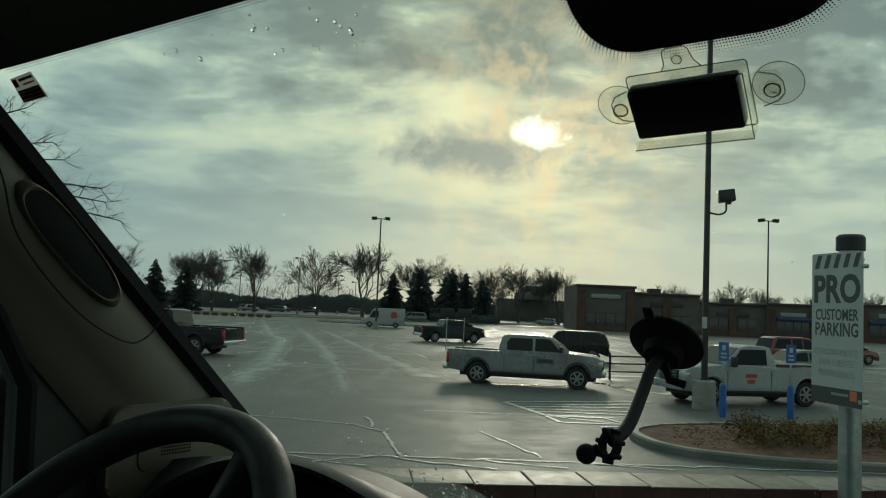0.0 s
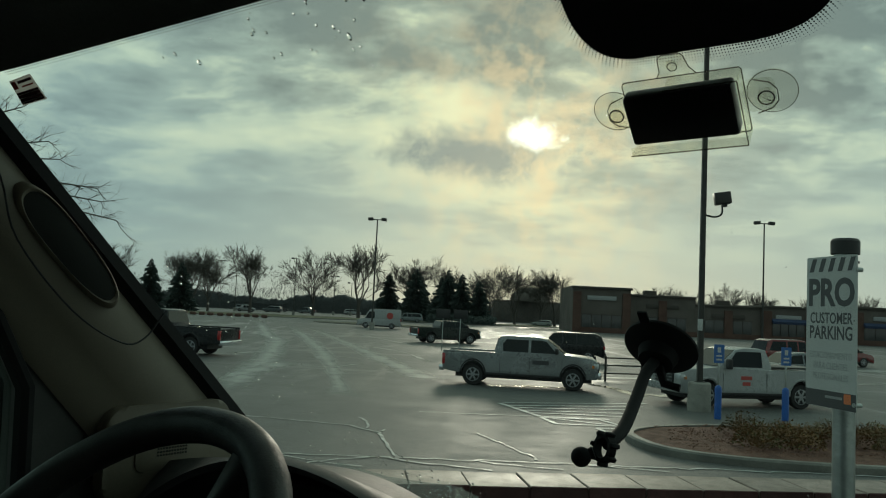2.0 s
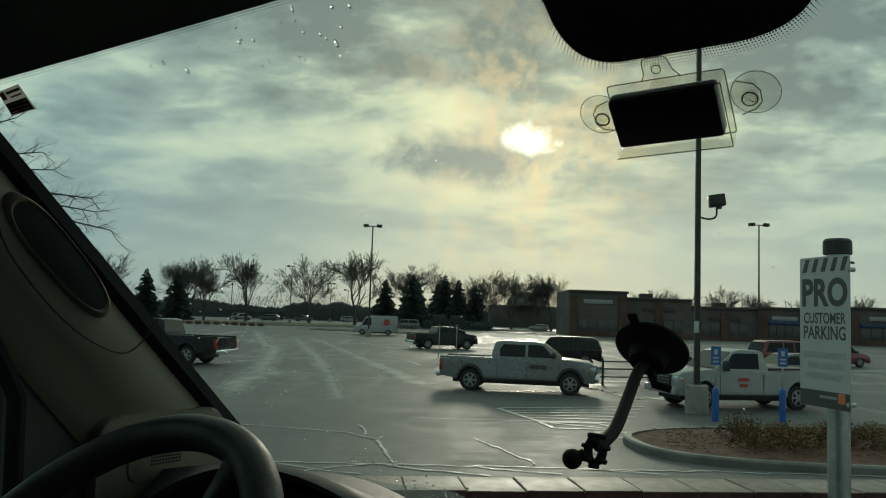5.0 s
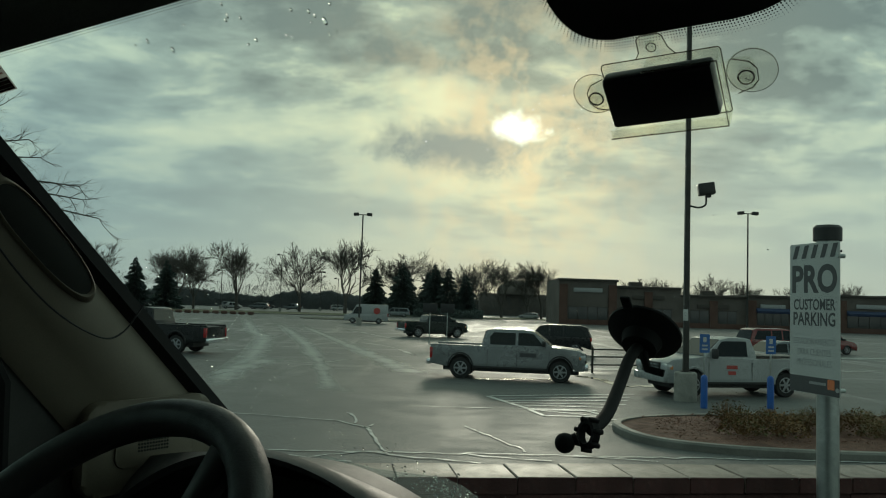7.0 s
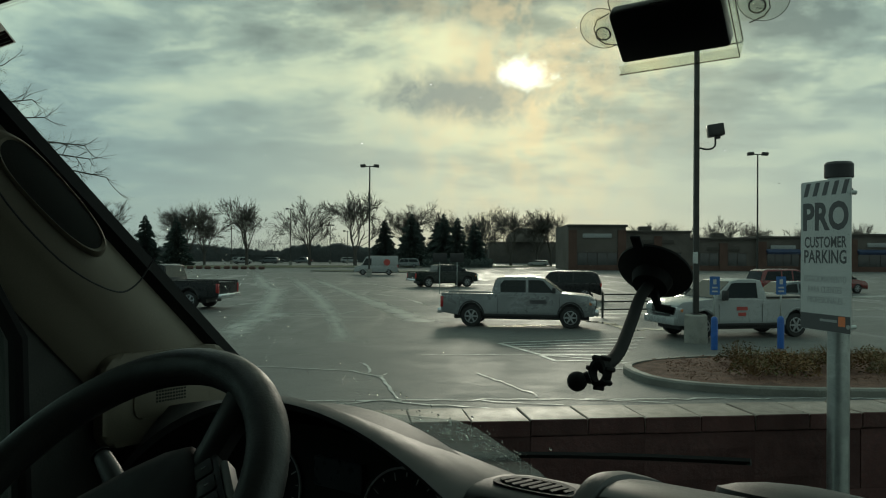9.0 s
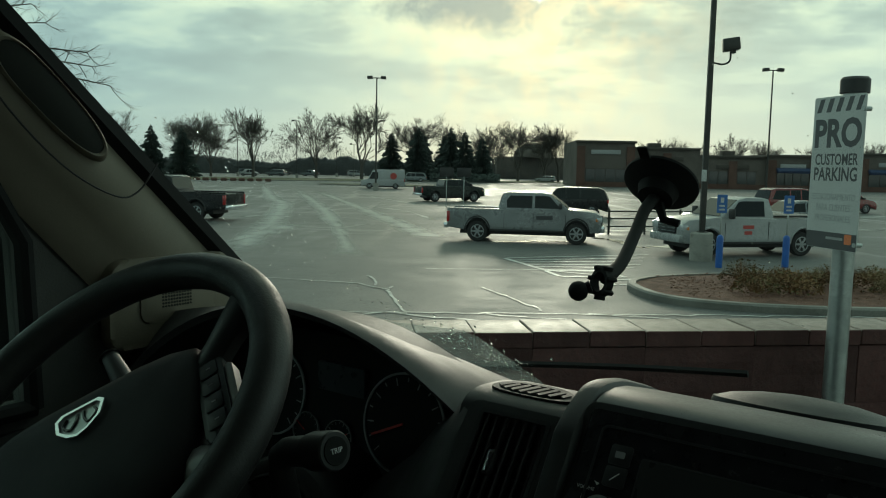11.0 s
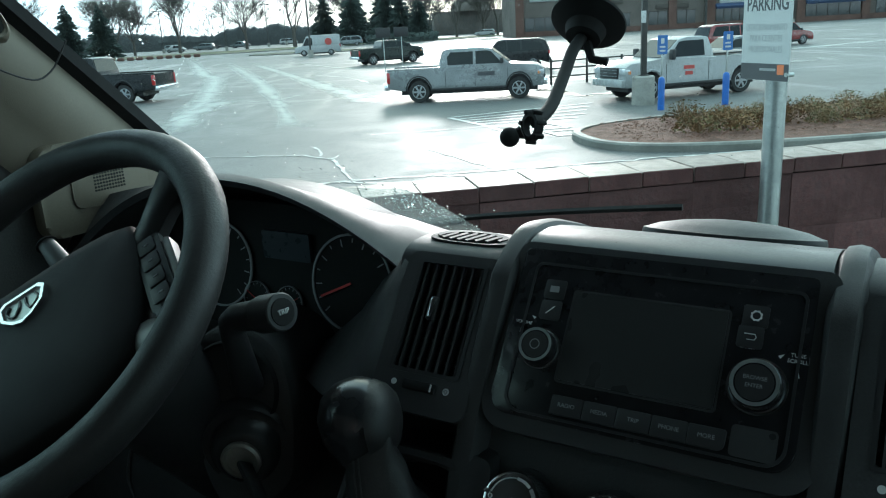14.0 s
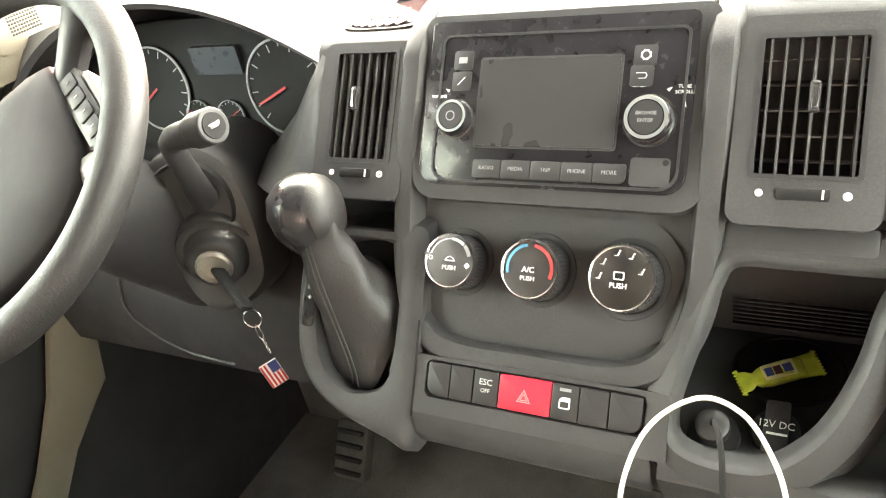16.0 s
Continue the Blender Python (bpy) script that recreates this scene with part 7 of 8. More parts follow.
for i in range(23):
    q = i / 22
    c = Vector((-0.306 - 0.033 * q ** 1.1, -0.226 + 0.104 * q, -0.024 + 0.064 * math.sin(q * 1.45)))
    rx, ry = 0.038 - 0.020 * q ** 0.6, 0.058 - 0.042 * q ** 0.55
    fold = 1 + 0.045 * math.sin(q * 17 + 0.6)
    lp = [K @ (c + Vector((rx * fold * math.cos(a) * (1 + 0.09 * math.sin(2 * a + 6 * q) * (1 - q)), ry * fold * math.sin(a) * (1 + 0.05 * math.sin(4 * a - 7 * q)), 0))) for a in (6.2832 * k / 32 for k in range(32))]
    loops.append(lp)
    crown.append(c + Vector((0, -ry * 1.02, 0)))
rings(bm, loops)
for v in bm.verts:
    v.co += Vector((0, -0.8, 0.6)) * 0.0035 * noise.noise(Vector((v.co.x * 38, v.co.y * 14, v.co.z * 26))) + Vector((0.003, 0, 0)) * noise.noise(v.co * 31)
boot = part("lever_boot", bm, M_LEATHER, surround, "creased black leather boot")
for dx in (-0.0025, 0.0025):
    part("stitching", tube(B(), [K @ (p + Vector((dx, 0, 0.001))) for p in crown], 0.0007, 5), M_DASH, boot)
bm = lathe(B(), (-0.343, 0.452, -0.357), Vector((-0.05, 0.1, 1)), ((0, 0.016), (0.006, 0.021), (0.020, 0.0295), (0.038, 0.033), (0.053, 0.0295), (0.063, 0.020), (0.068, 0.009), (0.069, 0.0)), 32)
knob = part("lever_knob", bm, M_KNOB, surround, "glossy black lever knob")
plate = part("shift_plate", slab(B(), rounded(-0.3595, -0.235, -0.3475, -0.180, 0.004), kz(-0.0046), 0.0010), M_GLOSSBLK, surround)
for wd, s_ in (("-", -0.190), ("D", -0.1985), ("+", -0.209)):
    lettering("gear_wording", wd, 0.0085, kt(-0.3533, s_, -0.0034), M_MARK, surround)
bm = B()
tube(bm, curve([K @ Vector(p) for p in ((-0.2388, -0.215, -0.0035), (-0.2386, -0.25, -0.0045), (-0.2384, -0.295, -0.006))], 8), 0.0009, 5)
part("panel_joint", bm, M_RUBBER, surround)
# seam over the knob between its cap and its leather back
bm = B()
kc, ka = Vector((-0.3445, 0.4555, -0.3235)), Vector((0.80, 0.35, 0.10)).normalized()
k1, k2, _ = axes(ka)
rings(bm, [[kc + ka * (0.012 + h) + (k1 * math.cos(a) + k2 * math.sin(a)) * r_ for a in (6.2832 * i / 32 for i in range(32))] for h, r_ in ((0, 0.0300), (0.0006, 0.0322), (0.004, 0.0317), (0.011, 0.0285), (0.018, 0.021), (0.022, 0.008))])
part("knob_back", bm, M_LEATHER, knob, "black leather back of the knob")


# steering wheel
BT = radians(42.3)
SWM = Matrix.Translation((-0.628, 0.375, -0.243)) @ Matrix(((1, 0, 0, 0), (0, math.cos(BT), -math.sin(BT), 0), (0, math.sin(BT), math.cos(BT), 0), (0, 0, 0, 1)))
bm = B()
RM, RO = 0.1775, 0.0180
rings(bm, [[SWM @ Vector(((RM + RO * math.cos(b)) * math.cos(a), (RM + RO * math.cos(b)) * math.sin(a), RO * 1.05 * math.sin(b))) for b in (6.2832 * j / 16 for j in range(16))] for a in (6.2832 * i / 72 for i in range(73))], caps=False)
wheel_ = part("steering_wheel", bm, M_LEATHER, van, "dark grey steering wheel")
SWR = SWM @ Matrix.Rotation(radians(46), 4, "Z")  # the wheel stands turned to the left
pad = [(0.0, 0.042), (0.05, 0.0415), (0.085, 0.037), (0.106, 0.029), (0.1065, 0.0), (0.103, -0.04), (0.098, -0.075), (0.088, -0.105), (0.065, -0.126), (0.03, -0.135)]
pad = pad + [(0.0, -0.136)] + [(-x, y) for x, y in pad[:0:-1]]
bm = B()
loops = [[SWR @ Vector((x * k, -0.035 + (y + 0.035) * k, z)) for x, y in pad] for k, z in ((0.90, -0.055), (0.97, -0.030), (1.0, -0.010), (0.985, -0.003), (0.95, 0.001), (0.75, 0.008), (0.45, 0.013), (0.2, 0.0145), (0.02, 0.015))]
rings(bm, loops)
part("hub", bm, M_PAD, wheel_, "charcoal airbag pad")
shield = [(-0.024, 0.011), (-0.018, 0.016), (0.018, 0.016), (0.024, 0.011), (0.021, -0.004), (0.010, -0.014), (0.0, -0.018), (-0.010, -0.014), (-0.021, -0.004)]
BM_ = SWR @ Matrix.Translation((0.004, -0.012, 0.0125))
badge = part("badge", frame_ring(B(), shield, [(x * 0.86, y * 0.84) for x, y in shield], BM_, 0.0055), M_CHROME, wheel_, "chrome shield badge")
part("badge_inlay", slab(B(), [(x * 0.86, y * 0.84) for x, y in shield], BM_, 0.003), M_GALV, badge)
for pts in (((-0.013, 0.009, 0), (-0.016, 0.002, 0), (-0.009, -0.005, 0), (-0.004, 0.002, 0), (-0.003, 0.010, 0)), ((0.013, 0.009, 0), (0.016, 0.002, 0), (0.009, -0.005, 0), (0.004, 0.002, 0), (0.003, 0.010, 0))):
    part("badge_relief", tube(B(), [BM_ @ (p + Vector((0, 0, 0.0036))) for p in curve(pts, 16)], 0.0013, 6), M_GLOSSBLK, badge)
for sgn in (-1, 1):
    def arm(rows):
        b = B()
        rings(b, [[SWR @ Vector((sgn * (x + ux * t_), y + uy * t_, z + dz)) for t_, dz in ((-h, -0.010), (-h, 0.001), (-h * 0.6, 0.008), (0, 0.010), (h * 0.6, 0.008), (h, 0.001), (h, -0.010), (0, -0.016))] for x, y, z, ux, uy, h in rows])
        return b
    sp = part("spoke", arm(((0.098, 0.006, -0.016, -0.35, 0.94, 0.016), (0.118, 0.018, -0.010, -0.42, 0.90, 0.015), (0.136, 0.034, -0.005, -0.45, 0.89, 0.017), (0.160, 0.056, 0.0, -0.40, 0.92, 0.024), (0.168, 0.062, 0.0, -0.36, 0.93, 0.028))), M_DASH2, wheel_)
    part("lower_spoke", arm(((0.085, -0.090, -0.016, 0.55, 0.83, 0.020), (0.108, -0.103, -0.010, 0.60, 0.80, 0.016), (0.128, -0.114, -0.004, 0.66, 0.75, 0.018), (0.136, -0.120, 0.0, 0.66, 0.75, 0.024))), M_SATIN, sp, "satin grey lower spoke")
    PODM = SWR @ Matrix.Translation((sgn * 0.1165, -0.036, -0.010)) @ Matrix.Rotation(radians(5 * sgn), 4, "Z")
    pod_ = part("button_pod", slab(B(), rounded(-0.013, -0.052, 0.013, 0.048, 0.008), PODM @ Matrix.Translation((0, 0, -0.012)), 0.016, 0.003), M_DASH2, sp)
    for k in range(4):
        part("wheel_button", slab(B(), rounded(-0.009, -0.009, 0.008, 0.009, 0.003, 4), PODM @ Matrix.Translation((0, 0.031 - 0.0205 * k, 0.0035)), 0.0022, 0.0006), M_DASH2, pod_)
        part("button_mark", box(B(), PODM @ Vector((0, 0.031 - 0.0205 * k, 0.0060)), (0.004, 0.0014, 0.0004), PODM.to_3x3()), M_MARKDIM, pod_, smooth=False)
    part("spoke_trim", slab(B(), rounded(0.0128 if sgn > 0 else -0.0205, -0.038, 0.0205 if sgn > 0 else -0.0128, 0.030, 0.003), PODM @ Matrix.Translation((0, 0, -0.010)), 0.0125, 0.002), M_SATIN, sp, "satin trim strip")
    part("spoke_foot", slab(B(), rounded(-0.004 if sgn > 0 else -0.022, -0.054, 0.022 if sgn > 0 else 0.004, -0.038, 0.003), PODM @ Matrix.Translation((0, 0, -0.012)), 0.016, 0.003), M_RUBBER, sp)
# column, stalks, lock and key
bm = lathe(B(), SWM @ Vector((0, 0, -0.045)), SWM.to_3x3() @ Vector((0, 0, -1)), ((0, 0.05), (0.01, 0.058), (0.10, 0.064), (0.20, 0.07), (0.26, 0.075)), 24)
column = part("steering_column", bm, M_DASH2, van, "black steering column shroud")
TIP, NECK = Vector((-0.424, 0.466, -0.2465)), Vector((-0.487, 0.474, -0.264))
for stalk_pts, stalk_r in (((TIP, TIP.lerp(NECK, 0.02), TIP.lerp(NECK, 0.40), TIP.lerp(NECK, 0.42), TIP.lerp(NECK, 0.85), NECK, Vector((-0.4985, 0.477, -0.2715)), Vector((-0.5045, 0.482, -0.285)), Vector((-0.508, 0.490, -0.310)), Vector((-0.525, 0.510, -0.352))), (0.0152, 0.0165, 0.0165, 0.0135, 0.0130, 0.0125, 0.0120, 0.0115, 0.0125, 0.016)),
                           ((Vector((-0.80, 0.50, -0.235)), Vector((-0.775, 0.496, -0.250)), Vector((-0.72, 0.488, -0.285)), Vector((-0.70, 0.485, -0.30))), (0.0095, 0.0115, 0.010, 0.010))):
    st = part("stalk", tube(B(), stalk_pts, list(stalk_r), 20), M_DASH2, column, "black control stalk")
    a = stalk_pts[0]
    d = (a - stalk_pts[1]).normalized()
    part("stalk_cap", lathe(B(), a - d * 0.0005, d, ((0, 0.0122), (0.0015, 0.0116), (0.0018, 0)), 20), M_RUBBER, st)
part("stalk_collar", tube(B(), [TIP.lerp(NECK, 0.44), TIP.lerp(NECK, 0.50)], 0.0150, 20), M_DASH, column)
for k, q in enumerate((0.56, 0.64, 0.72)):
    p = TIP.lerp(NECK, q) + Vector((0.002, -0.0125, -0.002))
    part("stalk_mark", box(B(), p, (0.003, 0.0006, 0.0018), None), M_MARKDIM, column, smooth=False)
d_ = axes(Vector((-0.424, 0.466, -0.2465)) - Vector((-0.487, 0.474, -0.264)))[2]
zx = d_
yx = (Vector((0, 0, 1)) - zx * zx.z).normalized()
xx_ = yx.cross(zx)
lettering("stalk_wording", "TRIP", 0.0062, Matrix((( xx_.x, yx.x, zx.x, -0.424 + zx.x * 0.0016), (xx_.y, yx.y, zx.y, 0.466 + zx.y * 0.0016), (xx_.z, yx.z, zx.z, -0.2465 + zx.z * 0.0016), (0, 0, 0, 1))), M_MARK, column)
# lower shroud: a smooth plate with a dark round boss for the stalk above the ignition lock
cz = Vector((0.30, -0.93, 0.22)).normalized()
cx = Vector((0, 0, 1)).cross(cz).normalized()
cx = cx if cx.x > 0 else -cx
cy = cz.cross(cx)
CS = Matrix(((cx.x, cy.x, cz.x, -0.550), (cx.y, cy.y, cz.y, 0.512), (cx.z, cy.z, cz.z, -0.364), (0, 0, 0, 1)))
egg = curve([(x, y, 0) for x, y in ((-0.058, 0.0), (-0.045, 0.045), (0.0, 0.066), (0.045, 0.045), (0.062, 0.0), (0.066, -0.05), (0.060, -0.095), (0.02, -0.125), (-0.02, -0.118), (-0.045, -0.06), (-0.058, 0.0))], 60)[:-1]
bm = B()
rings(bm, [[CS @ Vector((p.x * k, p.y * k, z)) for p in egg] for k, z in ((1.05, -0.14), (1.02, -0.03), (1.0, -0.012), (0.96, -0.005), (0.88, -0.002), (0.3, -0.001))])
part("column_shroud", bm, M_DASH, column, "charcoal lower column shroud")
part("stalk_boss", lathe(B(), CS.translation, cz, ((-0.02, 0.0505), (0.002, 0.0500), (0.0045, 0.0480), (0.001, 0.0465), (-0.006, 0.044), (-0.008, 0.0)), 36), M_RUBBER, column)
lk = Vector((0.45, -0.85, -0.05)).normalized()
LOCK = Vector((-0.5225, 0.488, -0.422))
part("lock_boss", lathe(B(), LOCK - lk * 0.022, lk, ((-0.02, 0.050), (0.0, 0.048), (0.004, 0.045), (0.003, 0.040), (0.004, 0.037), (0.012, 0.034), (0.019, 0.029), (0.0215, 0.024)), 32), M_DASH2, column)
part("lock_ring", lathe(B(), LOCK, lk, ((0, 0.0200), (0.004, 0.0200), (0.006, 0.0172), (0.002, 0.0150), (0.001, 0.0)), 28), M_BRASS, column, "bright ignition lock ring")
keys = thing("key_ring", "ignition key with a small flag fob", "keys", V)
ring_c = Vector((-0.455, 0.452, -0.446))
bm = B()
d = (ring_c - LOCK).normalized()
nrm = d.cross(Vector((0.4, -0.85, 0.2))).normalized()
rt3 = Matrix((d, nrm, d.cross(nrm))).transposed()
box(bm, LOCK.lerp(ring_c, 0.50), ((ring_c - LOCK).length * 0.86, 0.006, 0.017), rt3, 0.0025)
part("key", bm, M_RUBBER, keys, "black key head")
cv = Vector((0.35, -0.9, 0.25)).normalized()
ua, ub, _ = axes(cv)
part("split_ring", tube(B(), [ring_c + Vector((0, 0, -0.008)) + (ua * math.cos(a) + ub * math.sin(a)) * 0.0095 for a in (6.2832 * i / 26 for i in range(27))], 0.0008, 6), M_CHROME, keys)
part("oval_link", tube(B(), [ring_c + Vector((0.003, 0, -0.024)) + Vector((0.0035 * math.cos(a), -0.001, 0.0095 * math.sin(a))) for a in (6.2832 * i / 22 for i in range(23))], 0.0008, 6), M_CHROME, keys)
for k in range(4):
    c = ring_c + Vector((0.004 + 0.0005 * k, 0, -0.036 - 0.0045 * k))
    part("chain_link", tube(B(), [c + Vector((0.0016 * math.cos(a) * (k % 2), 0.0016 * math.cos(a) * (1 - k % 2), 0.003 * math.sin(a))) for a in (6.2832 * i / 12 for i in range(13))], 0.0006, 5), M_CHROME, keys)
# fob: a little enamelled flag
fx = Vector((0.65, 0.76, 0.0)).normalized()
fdn = Vector((0.18, 0.10, -1)).normalized()
fn = fx.cross(-fdn).normalized()
fx = (-fdn).cross(fn).normalized()
FM = Matrix(((fx.x, -fdn.x, fn.x, -0.456), (fx.y, -fdn.y, fn.y, 0.452), (fx.z, -fdn.z, fn.z, -0.528), (0, 0, 0, 1)))
fob = part("fob", slab(B(), rounded(-0.0098, -0.0155, 0.0098, 0.0155, 0.0006, 2), FM @ Matrix.Translation((0, 0, -0.001)), 0.0018), M_MARK, keys, "enamel flag fob")
for k in range(5):
    x = -0.0095 + 0.0042 * k
    part("fob_stripe", slab(B(), [(x, -0.0150), (x + 0.0022, -0.0150), (x + 0.0022, 0.0150 if k < 2 else 0.001), (x, 0.0150 if k < 2 else 0.001)], FM @ Matrix.Translation((0, 0, 0.0009)), 0.0002), M_REDMARK, fob, smooth=False)
part("fob_canton", slab(B(), [(-0.0005, 0.0015), (0.0095, 0.0015), (0.0095, 0.0150), (-0.0005, 0.0150)], FM @ Matrix.Translation((0, 0, 0.0009)), 0.0003), M_NAVY, fob, smooth=False)

# cubby fittings
HOLE = curve([(x, s, 0) for x, s in ((0.175, -0.1425), (0.10, -0.1425), (0.04, -0.1425), (0.004, -0.1440), (-0.006, -0.160), (-0.013, -0.188), (-0.025, -0.236), (-0.0285, -0.262), (-0.022, -0.277), (0.0, -0.2830), (0.030, -0.2815), (0.050, -0.270), (0.070, -0.246), (0.086, -0.208), (0.098, -0.160), (0.115, -0.1475))], 96)
mid_h = Vector((0.035, -0.21, 0))


def hole_loop(grow_, off):
    out = []
    for i, p in enumerate(HOLE):
        d = (HOLE[(i + 1) % len(HOLE)] - HOLE[i - 1]).normalized() if 0 < i < len(HOLE) - 1 else Vector((-1, 0, 0))
        n = Vector((d.y, -d.x, 0))
        n = n if n.dot(p - mid_h) > 0 else -n
        out.append(K @ (p + n * grow_ + Vector((0, 0, off))))
    return out


sleeve = [[p + Vector((0, dy, 0)) for p in hole_loop(-0.003, -0.016)] for dy in (0.0, 0.006)]
rings(bm := B(), [hole_loop(0.030, -0.030), hole_loop(0.022, -0.013), hole_loop(0.012, -0.0085), hole_loop(0.005, -0.0065), hole_loop(0.001, -0.0085), hole_loop(-0.001, -0.0125)] + sleeve, caps=False)
part("cubby_rim", bm, M_DASH, dash)
part("cup_well", lathe(B(), (0.0385, 0.513, -0.4765), (0, 0, 1), ((0, 0.0), (0.0012, 0.036), (0.0035, 0.0375), (0.0042, 0.040), (0.003, 0.042)), 36), M_RUBBER, dash, "black cup holder well")
for k in range(7):
    part("mat_rib", box(B(), (0.045, 0.5545 - 0.0005 * k, -0.466 + 0.0045 * k), (0.11, 0.004, 0.0018), None, 0.0006), M_DASH2, dash)
for x, y, capd in ((0.0375, 0.4445, True), (-0.0035, 0.431, False)):
    up_ = Vector((0, -0.45, 0.89)).normalized()
    sk = part("power_socket", lathe(B(), (x, y, -0.480), up_, ((0, 0.0185), (0.012, 0.0185), (0.0145, 0.0165), (0.0145, 0)), 28), M_RUBBER, dash, "capped power socket" if capd else "power socket")
    if capd:
        R_ = Matrix.Rotation(radians(27), 3, "X")
        part("socket_flap", box(B(), Vector((x, y - 0.004, -0.4655)), (0.017, 0.040, 0.004), R_, 0.002), M_DASH2, sk)
        lettering("socket_wording", "12V DC", 0.0075, Matrix.Translation((x, y - 0.0045, -0.4625)) @ R_.to_4x4(), M_MARK, dash)
        part("rating_bar", box(B(), Vector((x + 0.001, y - 0.0105, -0.4655)), (0.014, 0.0016, 0.0004), R_), M_MARK, sk, smooth=False)
    else:
        part("plug", lathe(B(), (x, y - 0.002, -0.468), up_, ((0, 0.012), (0.014, 0.012), (0.016, 0.009), (0.016, 0)), 20), M_DASH2, sk, "plugged-in charger")
lead = thing("charging_lead", "thin black charging lead from the socket", "cable", V)
part("cord", tube(B(), curve([(-0.002, 0.420, -0.452), (0.003, 0.398, -0.428), (0.010, 0.380, -0.434), (0.014, 0.362, -0.456), (0.020, 0.34, -0.52), (0.02, 0.33, -0.62)], 30), 0.0022, 8), M_RUBBER, lead)
cable = thing("white_cable", "looped off-white cable before the dashboard", "cable", V)
part("cord", tube(B(), curve([(-0.052, 0.335, -0.56), (-0.0515, 0.344, -0.475), (-0.046, 0.364, -0.440), (-0.031, 0.382, -0.4165), (-0.004, 0.393, -0.402), (0.022, 0.389, -0.4065), (0.040, 0.377, -0.424), (0.052, 0.361, -0.4465), (0.058, 0.345, -0.50), (0.06, 0.335, -0.57)], 60), 0.0018, 10), M_CABLE, cable)
# wrapped sweet in the cup well
sweet = thing("wrapped_sweet", "lime green foil-wrapped sweet in the cup holder", "sweet", V @ Matrix.Translation((0.034, 0.495, -0.462)) @ Matrix.Rotation(radians(33), 4, "Z") @ Matrix.Rotation(radians(22), 4, "X") @ Matrix.Rotation(radians(-4), 4, "Y") @ Matrix.Scale(0.96, 4))
bm = B()
rsw = random.Random(4)
prof = ((-0.033, 0.0095, 0.0012), (-0.026, 0.0085, 0.0016), (-0.021, 0.0055, 0.0028), (-0.017, 0.0075, 0.0055), (-0.010, 0.0090, 0.0072), (0.006, 0.0095, 0.0075), (0.014, 0.0090, 0.0060), (0.0185, 0.0095, 0.0022), (0.0195, 0.0098, 0.0012), (0.031, 0.0110, 0.0010))
rings(bm, [[Vector((x + rsw.uniform(-0.0007, 0.0007), w * math.copysign(abs(math.cos(a)) ** 0.6, math.cos(a)) * rsw.uniform(0.94, 1.06), h * math.sin(a) * rsw.uniform(0.85, 1.1))) for a in (6.2832 * i / 16 for i in range(16))] for x, w, h in prof])
part("wrapper", bm, M_CANDY, sweet)
part("pale_panel", box(B(), (-0.002, 0, 0.0066), (0.026, 0.013, 0.0012), Matrix.Rotation(0.0, 3, "X"), 0.0005), M_CANDY2, sweet, "pale printed panel")
for k, (x, w) in enumerate(((-0.010, 0.006), (-0.003, 0.006), (0.005, 0.007))):
    part("print_bar", box(B(), (x, 0.0, 0.0074), (w, 0.007, 0.0006)), M_NAVY if k % 2 == 0 else M_STICKER2, sweet, smooth=False)
for x0, sg in ((0.031, 1), (-0.033, -1)):
    zig = [(x0 - 0.002 * sg, -0.0115)] + [(x0 + (0.0022 * sg if k % 2 else 0), -0.0112 + 0.0014 * k) for k in range(17)] + [(x0 - 0.002 * sg, 0.0115)]
    part("pinked_edge", slab(B(), zig, Matrix.Translation((0, 0, -0.0005)), 0.001), M_CANDY, sweet, smooth=False)

# footwell
for x, w, ang in ((-0.715, 0.07, 0),):
    pd = part("pedal", box(B(), (x, 0.78, -1.06), (w, 0.03, 0.11), Matrix.Rotation(radians(-35), 3, "X"), 0.008), M_PEDAL, van, "ribbed rubber pedal")
    for k in range(4):
        part("pedal_rib", box(B(), Vector((x, 0.762 + 0.014 * (k - 1.5), -1.05 + 0.021 * (k - 1.5))), (w * 0.8, 0.012, 0.008), Matrix.Rotation(radians(-35), 3, "X"), 0.002), M_RUBBER, pd)
part("kick_trim", slab(B(), [(0.60, -0.60), (0.56, -0.74), (0.46, -0.80), (0.30, -0.98), (0.22, -0.98), (0.40, -0.79), (0.47, -0.70), (0.53, -0.59)], Matrix(((0, 0, 1, -0.972), (1, 0, 0, 0), (0, 1, 0, 0), (0, 0, 0, 1))), 0.012, 0.004), M_BEIGE, van, "pale sill trim by the footwell")
seat = thing("driver_seat", "dark cloth driver seat", "seat", V)
part("cushion", box(B(), (-0.66, -0.18, -0.72), (0.50, 0.5, 0.16), None, 0.05, 3), M_CARPET, seat)
part("backrest", box(B(), (-0.66, -0.50, -0.30), (0.48, 0.14, 0.75), Matrix.Rotation(radians(-12), 3, "X"), 0.05, 3), M_CARPET, seat)
part("pedestal", box(B(), (-0.66, -0.2, -1.0), (0.44, 0.44, 0.40), None, 0.02), M_DASH2, seat)

